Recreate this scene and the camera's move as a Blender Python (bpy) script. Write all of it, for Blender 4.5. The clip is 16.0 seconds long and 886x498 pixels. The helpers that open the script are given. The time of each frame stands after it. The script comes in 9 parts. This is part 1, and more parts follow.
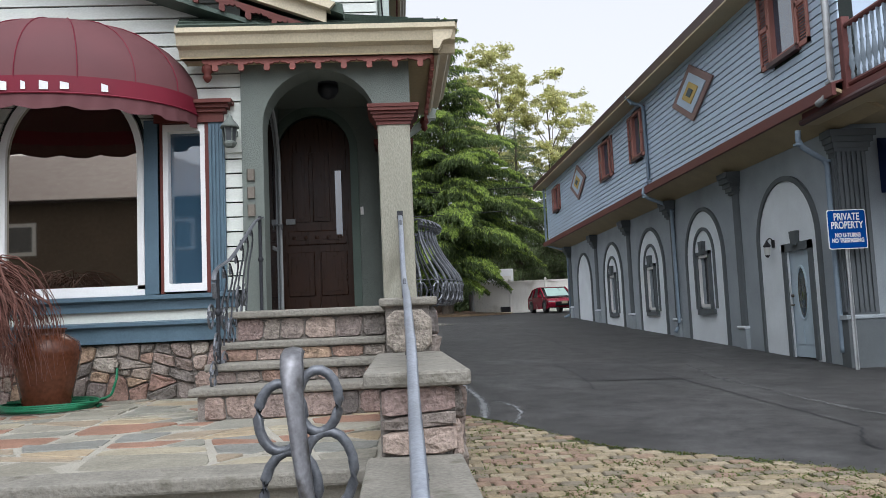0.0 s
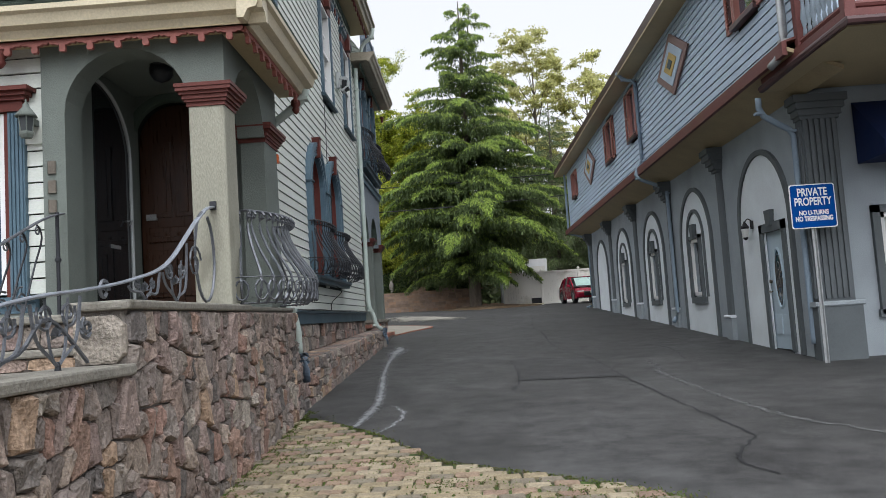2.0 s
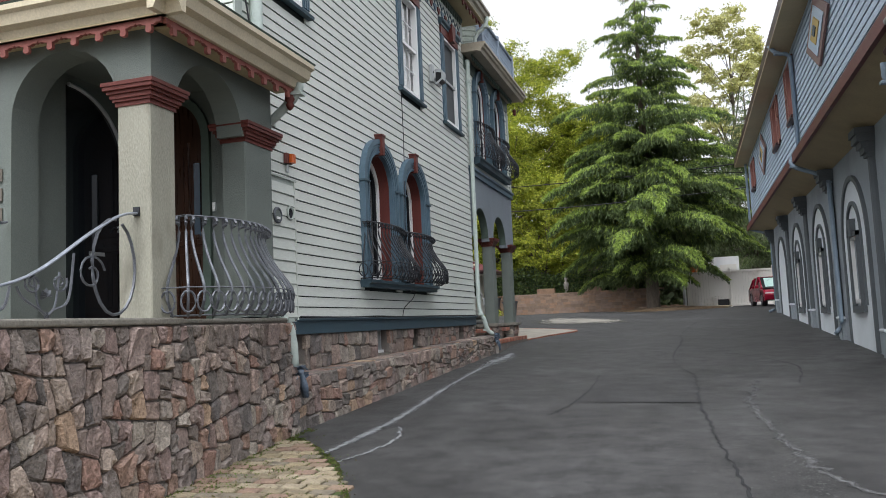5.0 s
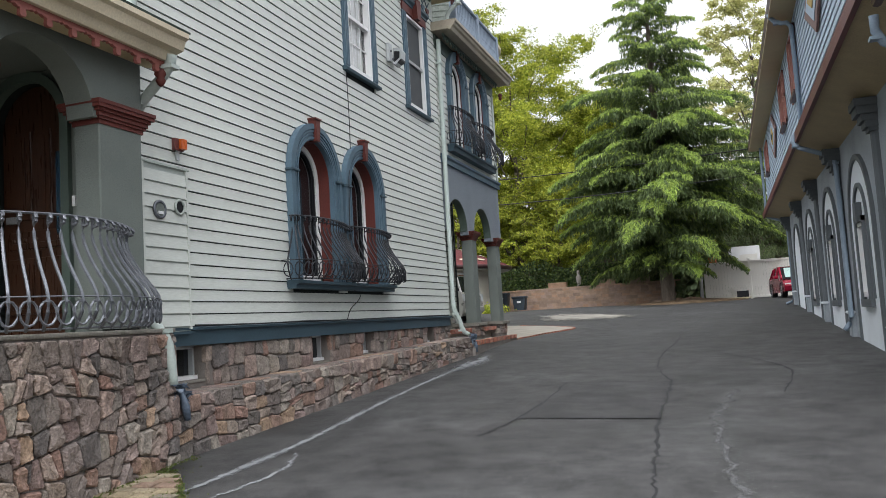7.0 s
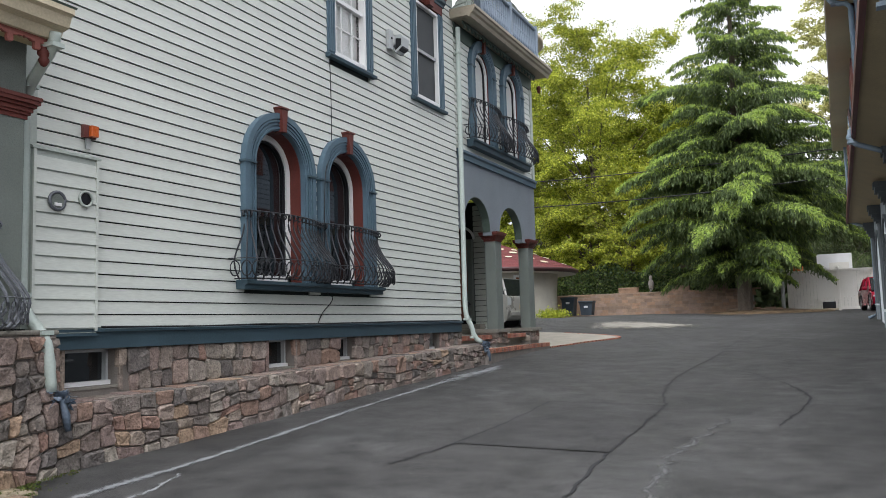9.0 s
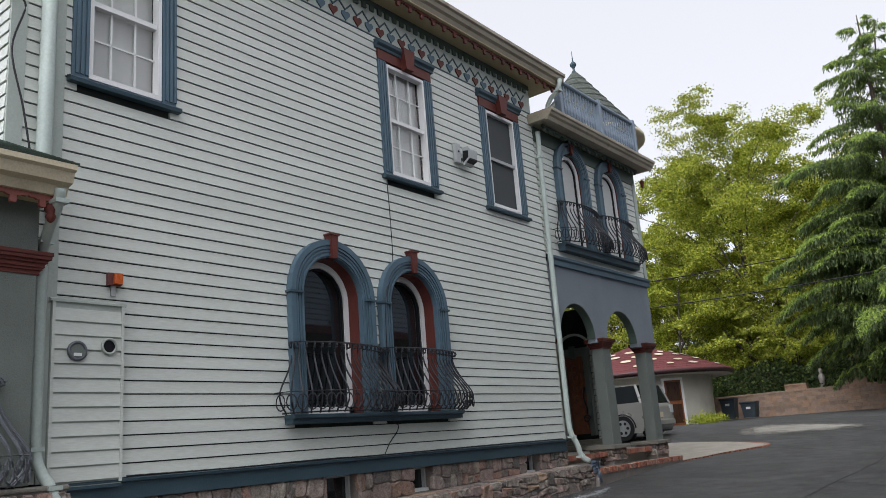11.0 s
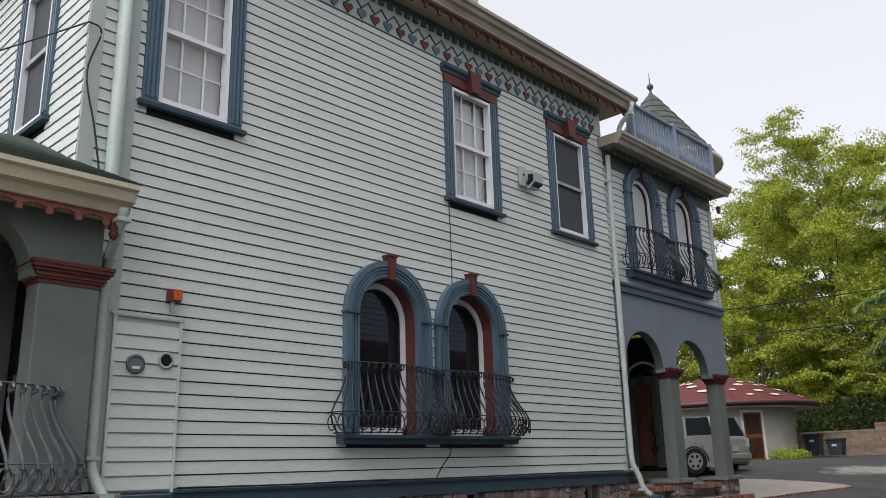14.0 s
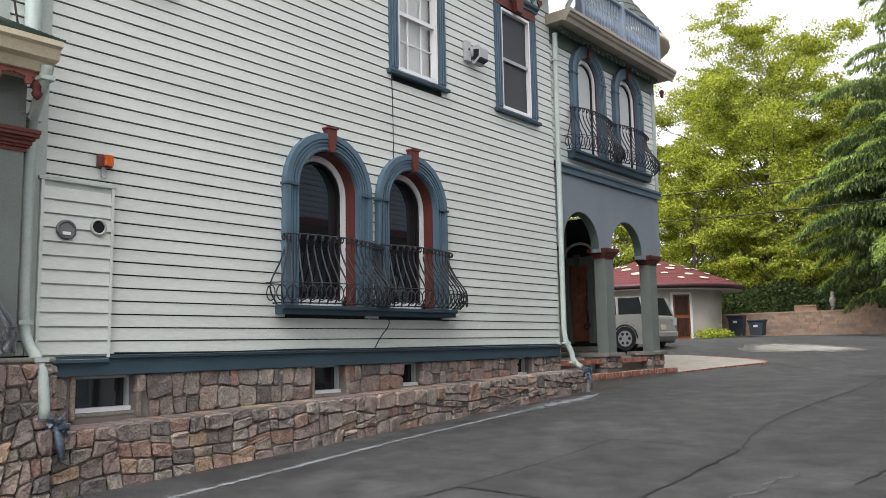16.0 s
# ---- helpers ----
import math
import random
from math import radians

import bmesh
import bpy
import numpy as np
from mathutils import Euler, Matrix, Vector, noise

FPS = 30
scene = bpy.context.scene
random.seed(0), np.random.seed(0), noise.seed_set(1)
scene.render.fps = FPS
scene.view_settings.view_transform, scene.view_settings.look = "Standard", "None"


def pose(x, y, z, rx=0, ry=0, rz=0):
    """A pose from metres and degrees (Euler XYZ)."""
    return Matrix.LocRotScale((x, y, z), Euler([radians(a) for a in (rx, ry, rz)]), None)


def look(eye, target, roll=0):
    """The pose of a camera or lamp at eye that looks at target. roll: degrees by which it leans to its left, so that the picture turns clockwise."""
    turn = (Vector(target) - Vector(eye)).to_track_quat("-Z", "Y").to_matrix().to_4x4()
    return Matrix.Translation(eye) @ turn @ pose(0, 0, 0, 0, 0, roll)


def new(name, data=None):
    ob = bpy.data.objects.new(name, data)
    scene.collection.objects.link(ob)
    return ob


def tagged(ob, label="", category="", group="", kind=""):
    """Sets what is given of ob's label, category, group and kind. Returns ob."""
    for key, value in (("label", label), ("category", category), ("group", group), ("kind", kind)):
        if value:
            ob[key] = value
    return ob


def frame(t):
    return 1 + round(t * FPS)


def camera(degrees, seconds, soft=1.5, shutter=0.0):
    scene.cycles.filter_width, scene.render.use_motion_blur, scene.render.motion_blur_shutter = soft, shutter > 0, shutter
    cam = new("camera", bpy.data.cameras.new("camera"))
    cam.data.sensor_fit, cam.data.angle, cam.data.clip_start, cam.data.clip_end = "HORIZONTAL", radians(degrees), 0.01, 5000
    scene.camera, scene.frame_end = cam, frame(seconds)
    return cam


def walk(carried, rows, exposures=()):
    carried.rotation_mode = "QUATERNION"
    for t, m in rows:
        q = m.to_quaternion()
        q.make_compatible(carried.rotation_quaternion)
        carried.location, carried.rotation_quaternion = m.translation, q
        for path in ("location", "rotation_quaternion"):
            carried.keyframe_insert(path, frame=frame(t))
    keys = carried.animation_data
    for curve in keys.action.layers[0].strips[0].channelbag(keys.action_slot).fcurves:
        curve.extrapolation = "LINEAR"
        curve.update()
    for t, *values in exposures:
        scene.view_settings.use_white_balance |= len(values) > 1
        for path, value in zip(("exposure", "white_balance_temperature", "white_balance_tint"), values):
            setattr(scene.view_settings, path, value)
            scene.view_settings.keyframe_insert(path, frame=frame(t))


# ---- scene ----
cam = camera(57.5, 16.0, soft=0.5)
METRES, EYE, TILT, LEAN, TURN = 11.6, 1.6, 0.0, 0.0, -3.3
ROWS = [
    (0.0, 0.0, 0.0, 0.0, 0.22, 5.12, 2.51),
    (0.5, 0.0509, 0.0228, -0.0032, 0.86, 6.0, 1.87),
    (1.0, 0.1049, 0.0419, -0.0046, 1.45, 5.43, 2.16),
    (1.5, 0.1443, 0.0732, -0.0062, 2.76, 4.53, 2.49),
    (2.0, 0.1991, 0.0908, -0.0044, 5.19, 4.81, 3.74),
    (2.5, 0.2393, 0.1164, -0.004, 9.45, 5.01, 4.74),
    (3.0, 0.2726, 0.1398, -0.0004, 14.88, 5.76, 4.39),
    (3.5, 0.3085, 0.1525, 0.0001, 17.3, 5.91, 3.68),
    (6.0, 0.419, 0.2982, 0.0029, 21.34, 5.06, 2.38),
    (6.5, 0.4333, 0.3335, 0.0047, 21.7, 5.0, 2.47),
    (7.0, 0.4472, 0.3811, 0.0072, 22.67, 5.09, 3.44),
    (7.5, 0.4741, 0.4194, 0.0081, 23.75, 4.82, 4.38),
    (8.0, 0.4952, 0.4559, 0.0083, 25.9, 5.12, 3.46),
    (10.5, 0.6086, 0.6186, 0.0181, 36.75, 8.99, 3.85),
    (11.0, 0.6167, 0.6419, 0.0216, 41.63, 13.67, 4.45),
    (11.5, 0.6304, 0.6538, 0.0225, 45.61, 12.62, 4.61),
    (12.0, 0.6358, 0.6562, 0.0268, 46.46, 13.49, 3.95),
    (12.5, 0.6402, 0.6535, 0.0339, 47.54, 22.4, 3.73),
    (13.0, 0.6428, 0.653, 0.0376, 48.29, 28.05, 3.75),
    (13.5, 0.6412, 0.6562, 0.0365, 47.84, 25.78, 2.51),
    (14.0, 0.6364, 0.6613, 0.0283, 46.8, 15.15, 1.49),
    (14.5, 0.6348, 0.6632, 0.0207, 46.18, 9.57, 1.82),
    (15.0, 0.6358, 0.6653, 0.0176, 44.93, 6.51, 1.61),
    (15.5, 0.637, 0.6659, 0.0185, 43.37, 6.87, 1.2),
    (16.0, 0.6369, 0.6661, 0.0186, 42.69, 6.8, 1.07),
]
walk(cam, [(t, pose(0, 0, EYE, TILT, LEAN, TURN) @ pose(METRES * x, METRES * y, METRES * z, 90 + pitch, roll, yaw)) for t, x, y, z, yaw, pitch, roll in ROWS], exposures=((0.0, 0.0, 6150, 9), (2.5, 0.07, 6300, 8), (3.5, 0.1, 6300, 9), (8.0, 0.47, 6350, 9), (10.5, 0.2, 6350, 10), (11.0, -0.01, 6300, 10), (12.0, 0.0, 6350, 10), (12.5, -0.47, 6300, 13), (13.0, -0.66, 6400, 15), (13.5, -0.59, 6350, 14), (14.0, -0.03, 6350, 10), (14.5, 0.33, 6450, 10), (15.0, 0.57, 6500, 10), (16.0, 0.6, 6500, 10)))

# ---- world, sun, exposure ----
world = bpy.data.worlds.new("overcast_sky")
scene.world = world
world.use_nodes = True
wn, wl = world.node_tree.nodes, world.node_tree.links
sky = wn.new("ShaderNodeTexSky")
sky.sky_type, sky.sun_disc = "NISHITA", False
sky.sun_elevation, sky.sun_rotation = radians(54), radians(178)
sky.air_density, sky.dust_density, sky.ozone_density = 2.0, 7.0, 1.0
bw = wn.new("ShaderNodeRGBToBW")
wl.new(sky.outputs[0], bw.inputs[0])
lift = wn.new("ShaderNodeMath")
lift.operation = "MULTIPLY_ADD"
lift.inputs[1].default_value, lift.inputs[2].default_value = 0.9, 4.0
wl.new(bw.outputs[0], lift.inputs[0])
tint = wn.new("ShaderNodeMix")
tint.data_type, tint.blend_type = "RGBA", "MULTIPLY"
tint.inputs[0].default_value = 1.0
wl.new(lift.outputs[0], tint.inputs[6])
tint.inputs[7].default_value = (0.95, 0.955, 1.01, 1)
wl.new(tint.outputs[2], wn["Background"].inputs[0])
wn["Background"].inputs[1].default_value = 0.15

sun = new("sun", bpy.data.lights.new("sun", "SUN"))
sun.data.energy, sun.data.angle, sun.data.color = 1.5, radians(60), (1.0, 0.985, 0.965)
sun.matrix_world = look((0.7, -7.6, 10.4), (0, 0, 0))


# ---- materials ----
def mat(name, base, rough=0.6, var=0.18, scale=6.0, grain=60.0, bump=0.15, metal=0.0, spread=None, stretch=(1, 1, 1), stain=None, spec=0.3):
    """Procedural paint, stone or metal: two scales of noise on colour, roughness and relief. spread: colours picked per object."""
    m = bpy.data.materials.new(name)
    m.use_nodes = True
    n, l = m.node_tree.nodes, m.node_tree.links
    b = n["Principled BSDF"]
    b.inputs["Metallic"].default_value = metal
    b.inputs["Specular IOR Level"].default_value = spec
    mp = n.new("ShaderNodeMapping")
    mp.inputs["Scale"].default_value = stretch
    geo = n.new("ShaderNodeNewGeometry")
    l.new(geo.outputs["Position"], mp.inputs[0])
    big, fine = n.new("ShaderNodeTexNoise"), n.new("ShaderNodeTexNoise")
    for t, s, d in ((big, scale, 4.0), (fine, grain, 3.0)):
        t.inputs["Scale"].default_value, t.inputs["Detail"].default_value = s, d
        l.new(mp.outputs[0], t.inputs["Vector"])
    if spread:
        info = n.new("ShaderNodeObjectInfo")
        ramp = n.new("ShaderNodeValToRGB")
        ramp.color_ramp.interpolation = "CONSTANT"
        e = ramp.color_ramp.elements
        while len(e) < len(spread):
            e.new(0.5)
        for i, c in enumerate(spread):
            e[i].position, e[i].color = i / len(spread), (*c, 1)
        isl = n.new("ShaderNodeMath")
        isl.operation = "ADD"
        l.new(info.outputs["Random"], isl.inputs[0])
        l.new(geo.outputs["Random Per Island"], isl.inputs[1])
        fr = n.new("ShaderNodeMath")
        fr.operation = "FRACT"
        l.new(isl.outputs[0], fr.inputs[0])
        l.new(fr.outputs[0], ramp.inputs[0])
        source = ramp.outputs[0]
    else:
        rgb = n.new("ShaderNodeRGB")
        rgb.outputs[0].default_value = (*base, 1)
        source = rgb.outputs[0]
    mix = n.new("ShaderNodeMath")
    mix.operation = "ADD"
    l.new(big.outputs[0], mix.inputs[0])
    l.new(fine.outputs[0], mix.inputs[1])
    rng = n.new("ShaderNodeMapRange")
    rng.inputs[1].default_value, rng.inputs[2].default_value = 0.7, 1.3
    rng.inputs[3].default_value, rng.inputs[4].default_value = 1 - var, 1 + var
    l.new(mix.outputs[0], rng.inputs[0])
    mul = n.new("ShaderNodeMix")
    mul.data_type, mul.blend_type = "RGBA", "MULTIPLY"
    mul.inputs[0].default_value = 1.0
    l.new(source, mul.inputs[6])
    l.new(rng.outputs[0], mul.inputs[7])
    out = mul.outputs[2]
    if stain:
        st = n.new("ShaderNodeTexNoise")
        st.inputs["Scale"].default_value, st.inputs["Detail"].default_value = stain[1], 6.0
        l.new(mp.outputs[0], st.inputs["Vector"])
        sr = n.new("ShaderNodeMapRange")
        sr.inputs[1].default_value, sr.inputs[2].default_value = stain[2], stain[2] + 0.12
        l.new(st.outputs[0], sr.inputs[0])
        sm = n.new("ShaderNodeMix")
        sm.data_type = "RGBA"
        l.new(sr.outputs[0], sm.inputs[0])
        l.new(out, sm.inputs[6])
        sm.inputs[7].default_value = (*stain[0], 1)
        out = sm.outputs[2]
    l.new(out, b.inputs["Base Color"])
    rr = n.new("ShaderNodeMapRange")
    rr.inputs[3].default_value, rr.inputs[4].default_value = max(0.02, rough - 0.12), min(1, rough + 0.12)
    l.new(big.outputs[0], rr.inputs[0])
    l.new(rr.outputs[0], b.inputs["Roughness"])
    if bump:
        bp = n.new("ShaderNodeBump")
        bp.inputs["Strength"].default_value, bp.inputs["Distance"].default_value = bump, 0.02
        l.new(mix.outputs[0], bp.inputs["Height"])
        l.new(bp.outputs[0], b.inputs["Normal"])
    return m


def glass_mat(name, tint_colour, rough=0.03, clear=0.0, ior=1.5):
    m = bpy.data.materials.new(name)
    m.use_nodes = True
    b = m.node_tree.nodes["Principled BSDF"]
    b.inputs["Base Color"].default_value = (*tint_colour, 1)
    b.inputs["Roughness"].default_value, b.inputs["Transmission Weight"].default_value = rough, clear
    b.inputs["IOR"].default_value = ior
    return m


MINT = mat("pale_green_clapboard_paint", (0.57, 0.595, 0.545), 0.5, 0.09, 1.3, 40, 0.05, stretch=(1, 0.3, 2))
MINT_TRIM = mat("pale_green_trim_paint", (0.41, 0.45, 0.41), 0.5, 0.08, 2, 40, 0.05)
# near-black backing that stands for shadow and dirt in the board laps
GAP = mat("dark_lap_shadow_backing", (0.02, 0.026, 0.024), 0.9, 0.2, 4, 60, 0.05)
CREAM = mat("cream_trim_paint", (0.56, 0.49, 0.35), 0.5, 0.14, 2, 50, 0.05, stain=((0.30, 0.25, 0.17), 3.0, 0.66))
ANNEX_SOFFIT = mat("ochre_boarded_soffit", (0.40, 0.32, 0.19), 0.6, 0.14, 2, 40, 0.05)
SOFFIT = mat("tan_soffit_paint", (0.46, 0.38, 0.23), 0.6, 0.1, 2, 40, 0.05)
BLUE = mat("slate_blue_trim_paint", (0.082, 0.132, 0.170), 0.5, 0.14, 3, 60, 0.06)
NAVY = mat("dark_blue_sill_paint", (0.046, 0.078, 0.098), 0.5, 0.14, 3, 60, 0.06)
RED = mat("oxblood_trim_paint", (0.112, 0.029, 0.022), 0.55, 0.15, 3, 60, 0.08)
ROSE = mat("dull_rose_trim_paint", (0.27, 0.095, 0.078), 0.55, 0.15, 3, 60, 0.08)
SAGE = mat("grey_green_stucco", (0.150, 0.170, 0.152), 0.85, 0.12, 2.5, 90, 0.35)
SAGE_DARK = mat("dark_green_paint", (0.085, 0.115, 0.095), 0.6, 0.12, 3, 70, 0.1)
PILLAR = mat("taupe_stucco", (0.30, 0.292, 0.235), 0.85, 0.2, 2.5, 90, 0.4, stretch=(1, 1, 0.35), stain=((0.20, 0.19, 0.15), 3.0, 0.58))
GREY_BLUE = mat("blue_grey_stucco", (0.20, 0.225, 0.25), 0.85, 0.12, 1.6, 80, 0.35)
ANNEX_WALL = mat("mid_grey_stucco", (0.315, 0.35, 0.372), 0.85, 0.2, 1.2, 80, 0.4)
ANNEX_LIGHT = mat("light_grey_stucco", (0.72, 0.765, 0.79), 0.85, 0.1, 1.5, 80, 0.3)
ANNEX_TRIM = mat("dark_grey_moulding", (0.105, 0.118, 0.124), 0.65, 0.14, 2, 70, 0.1)
ANNEX_BLUE = mat("dusty_blue_clapboard_paint", (0.435, 0.53, 0.635), 0.55, 0.1, 1.2, 50, 0.05, stretch=(1, 0.3, 2))
MAROON = mat("brown_red_fascia_paint", (0.14, 0.05, 0.045), 0.5, 0.15, 2.5, 60, 0.08)
DARK_MAROON = mat("dark_gutter_paint", (0.07, 0.035, 0.035), 0.4, 0.15, 2.5, 60, 0.05)
SHUTTER = mat("terracotta_shutter_paint", (0.36, 0.16, 0.13), 0.55, 0.15, 3, 60, 0.08)
WHITE = mat("white_vinyl_paint", (0.76, 0.76, 0.75), 0.4, 0.05, 3, 60, 0.03)
PVC = mat("off_white_vinyl_fence", (0.72, 0.69, 0.63), 0.5, 0.08, 0.8, 40, 0.03, stain=((0.42, 0.38, 0.31), 0.6, 0.62))
GUTTER_MINT = mat("pale_green_downspout", (0.44, 0.50, 0.46), 0.4, 0.1, 3, 40, 0.03)
IRON = mat("weathered_iron", (0.035, 0.037, 0.042), 0.5, 0.3, 12, 120, 0.2, metal=0.35)
IRON_GREY = mat("worn_grey_iron", (0.13, 0.138, 0.152), 0.4, 0.3, 14, 120, 0.06, metal=0.4)
RAIL_TOP = mat("worn_silver_handrail", (0.31, 0.335, 0.38), 0.36, 0.22, 7, 60, 0.1, metal=0.45, stain=((0.15, 0.155, 0.17), 9, 0.66))
BLUESTONE = mat("grey_bluestone", (0.215, 0.202, 0.172), 0.85, 0.24, 4, 45, 0.5, stain=((0.125, 0.115, 0.09), 4, 0.58))
MORTAR = mat("stone_mortar", (0.20, 0.18, 0.16), 0.95, 0.2, 5, 90, 0.6)
PALE_MORTAR = mat("pale_mortar", (0.34, 0.32, 0.27), 0.95, 0.15, 4, 80, 0.4)
CORNICE = mat("weathered_tan_gutter", (0.30, 0.262, 0.20), 0.5, 0.22, 2, 50, 0.08, stain=((0.17, 0.145, 0.105), 3.0, 0.6))
# pale lilac base colour paints in the reflection on the dormer panes
PALE_PANE = glass_mat("painted_pale_reflection_glass", (0.34, 0.29, 0.30), 0.08)
STONE = mat("rubble_stone", (0.339, 0.282, 0.249), 0.88, 0.42, 11, 45, 1.0, spread=[(0.212, 0.168, 0.145), (0.279, 0.211, 0.177), (0.165, 0.145, 0.129), (0.26, 0.201, 0.176), (0.242, 0.201, 0.175), (0.266, 0.18, 0.14), (0.193, 0.163, 0.144), (0.241, 0.179, 0.159), (0.298, 0.242, 0.198), (0.137, 0.122, 0.113), (0.234, 0.195, 0.166), (0.214, 0.177, 0.158), (0.214, 0.182, 0.159), (0.34, 0.269, 0.226), (0.336, 0.24, 0.168), (0.271, 0.174, 0.139), (0.25, 0.216, 0.185), (0.308, 0.271, 0.228)])
FLAG = mat("patio_flagstone", (0.35, 0.34, 0.28), 0.6, 0.24, 4, 40, 0.35, spread=[(0.26, 0.245, 0.20), (0.22, 0.215, 0.18), (0.31, 0.275, 0.20), (0.24, 0.225, 0.18), (0.20, 0.20, 0.18), (0.29, 0.275, 0.225), (0.26, 0.15, 0.105), (0.32, 0.255, 0.17), (0.27, 0.22, 0.16)])
PAVER = mat("tumbled_paver", (0.35, 0.29, 0.22), 0.88, 0.3, 9, 60, 0.6, spread=[(0.25, 0.205, 0.13), (0.20, 0.165, 0.11), (0.27, 0.225, 0.15), (0.235, 0.17, 0.12), (0.18, 0.155, 0.115), (0.29, 0.245, 0.17), (0.225, 0.155, 0.115)])
BRICK = mat("red_brick", (0.3, 0.12, 0.08), 0.85, 0.25, 8, 60, 0.5, spread=[(0.30, 0.12, 0.085), (0.25, 0.10, 0.075), (0.36, 0.17, 0.12), (0.28, 0.15, 0.11), (0.33, 0.13, 0.08)])
BLOCK = mat("tan_retaining_block", (0.24, 0.17, 0.12), 0.9, 0.22, 5, 50, 0.5, spread=[(0.24, 0.165, 0.115), (0.27, 0.19, 0.135), (0.21, 0.15, 0.11), (0.25, 0.18, 0.14), (0.28, 0.18, 0.12)])
SOIL = mat("soil_and_weeds", (0.10, 0.10, 0.045), 0.95, 0.4, 5, 60, 0.6)
SHINGLE = mat("green_asphalt_shingle", (0.075, 0.10, 0.08), 0.9, 0.3, 6, 120, 0.5)
GREY_SHINGLE = mat("grey_green_slate", (0.075, 0.085, 0.072), 0.9, 0.4, 6, 90, 0.5)
RED_SHINGLE = mat("red_asphalt_shingle", (0.115, 0.030, 0.030), 0.85, 0.25, 4, 90, 0.5)
CHIMNEY = mat("grey_chimney_stucco", (0.22, 0.225, 0.23), 0.9, 0.15, 1.5, 60, 0.4)
WOOD = mat("dark_walnut_door", (0.044, 0.019, 0.010), 0.30, 0.35, 5, 60, 0.15, stretch=(6, 6, 0.6))
ORANGE_WOOD = mat("orange_brown_wood", (0.22, 0.075, 0.028), 0.5, 0.3, 4, 50, 0.2, stretch=(6, 6, 0.6))
PALE_BLUE = mat("pale_blue_door_paint", (0.43, 0.52, 0.58), 0.45, 0.07, 3, 50, 0.03)
SIGN_BLUE = mat("blue_sign_enamel", (0.004, 0.060, 0.27), 0.75, 0.06, 3, 60, 0.02, spec=0.03)
AWNING_BLUE = mat("navy_awning_canvas", (0.008, 0.02, 0.075), 0.8, 0.1, 3, 150, 0.1)
AWNING_RED = mat("faded_maroon_canvas", (0.128, 0.050, 0.054), 0.75, 0.14, 2, 200, 0.15)
BAND_RED = mat("crimson_canvas_band", (0.17, 0.012, 0.028), 0.6, 0.14, 3, 150, 0.1)
STEEL = mat("galvanised_steel", (0.36, 0.37, 0.37), 0.5, 0.2, 6, 60, 0.1, metal=0.6)
GREY_PLASTIC = mat("grey_plastic", (0.42, 0.44, 0.44), 0.45, 0.1, 4, 60, 0.05)
BLACK = mat("black_paint", (0.012, 0.012, 0.014), 0.4, 0.2, 6, 60, 0.05)
PANE = glass_mat("dark_window_glass", (0.010, 0.012, 0.014), ior=1.7)
# high IOR and warm tint stand in for a brighter, beige sky reflection
SHOP_PANE = glass_mat("boosted_warm_shop_glass", (0.012, 0.011, 0.008), 0.02, ior=4.6)
SHOP_PANE.node_tree.nodes["Principled BSDF"].inputs["Specular Tint"].default_value = (1.0, 0.90, 0.76, 1)
PANE_BLUE = glass_mat("blue_reflecting_glass", (0.03, 0.07, 0.11), ior=2.4)
CURTAIN = mat("pale_blind_fabric", (0.55, 0.56, 0.54), 0.8, 0.06, 6, 80, 0.05, stretch=(1, 1, 4))
PANE_CLEAR = glass_mat("clear_glass", (1, 1, 1), 0.02, 1.0)
SCREEN = mat("dark_insect_screen", (0.05, 0.055, 0.058), 0.6, 0.1, 5, 200, 0.02)


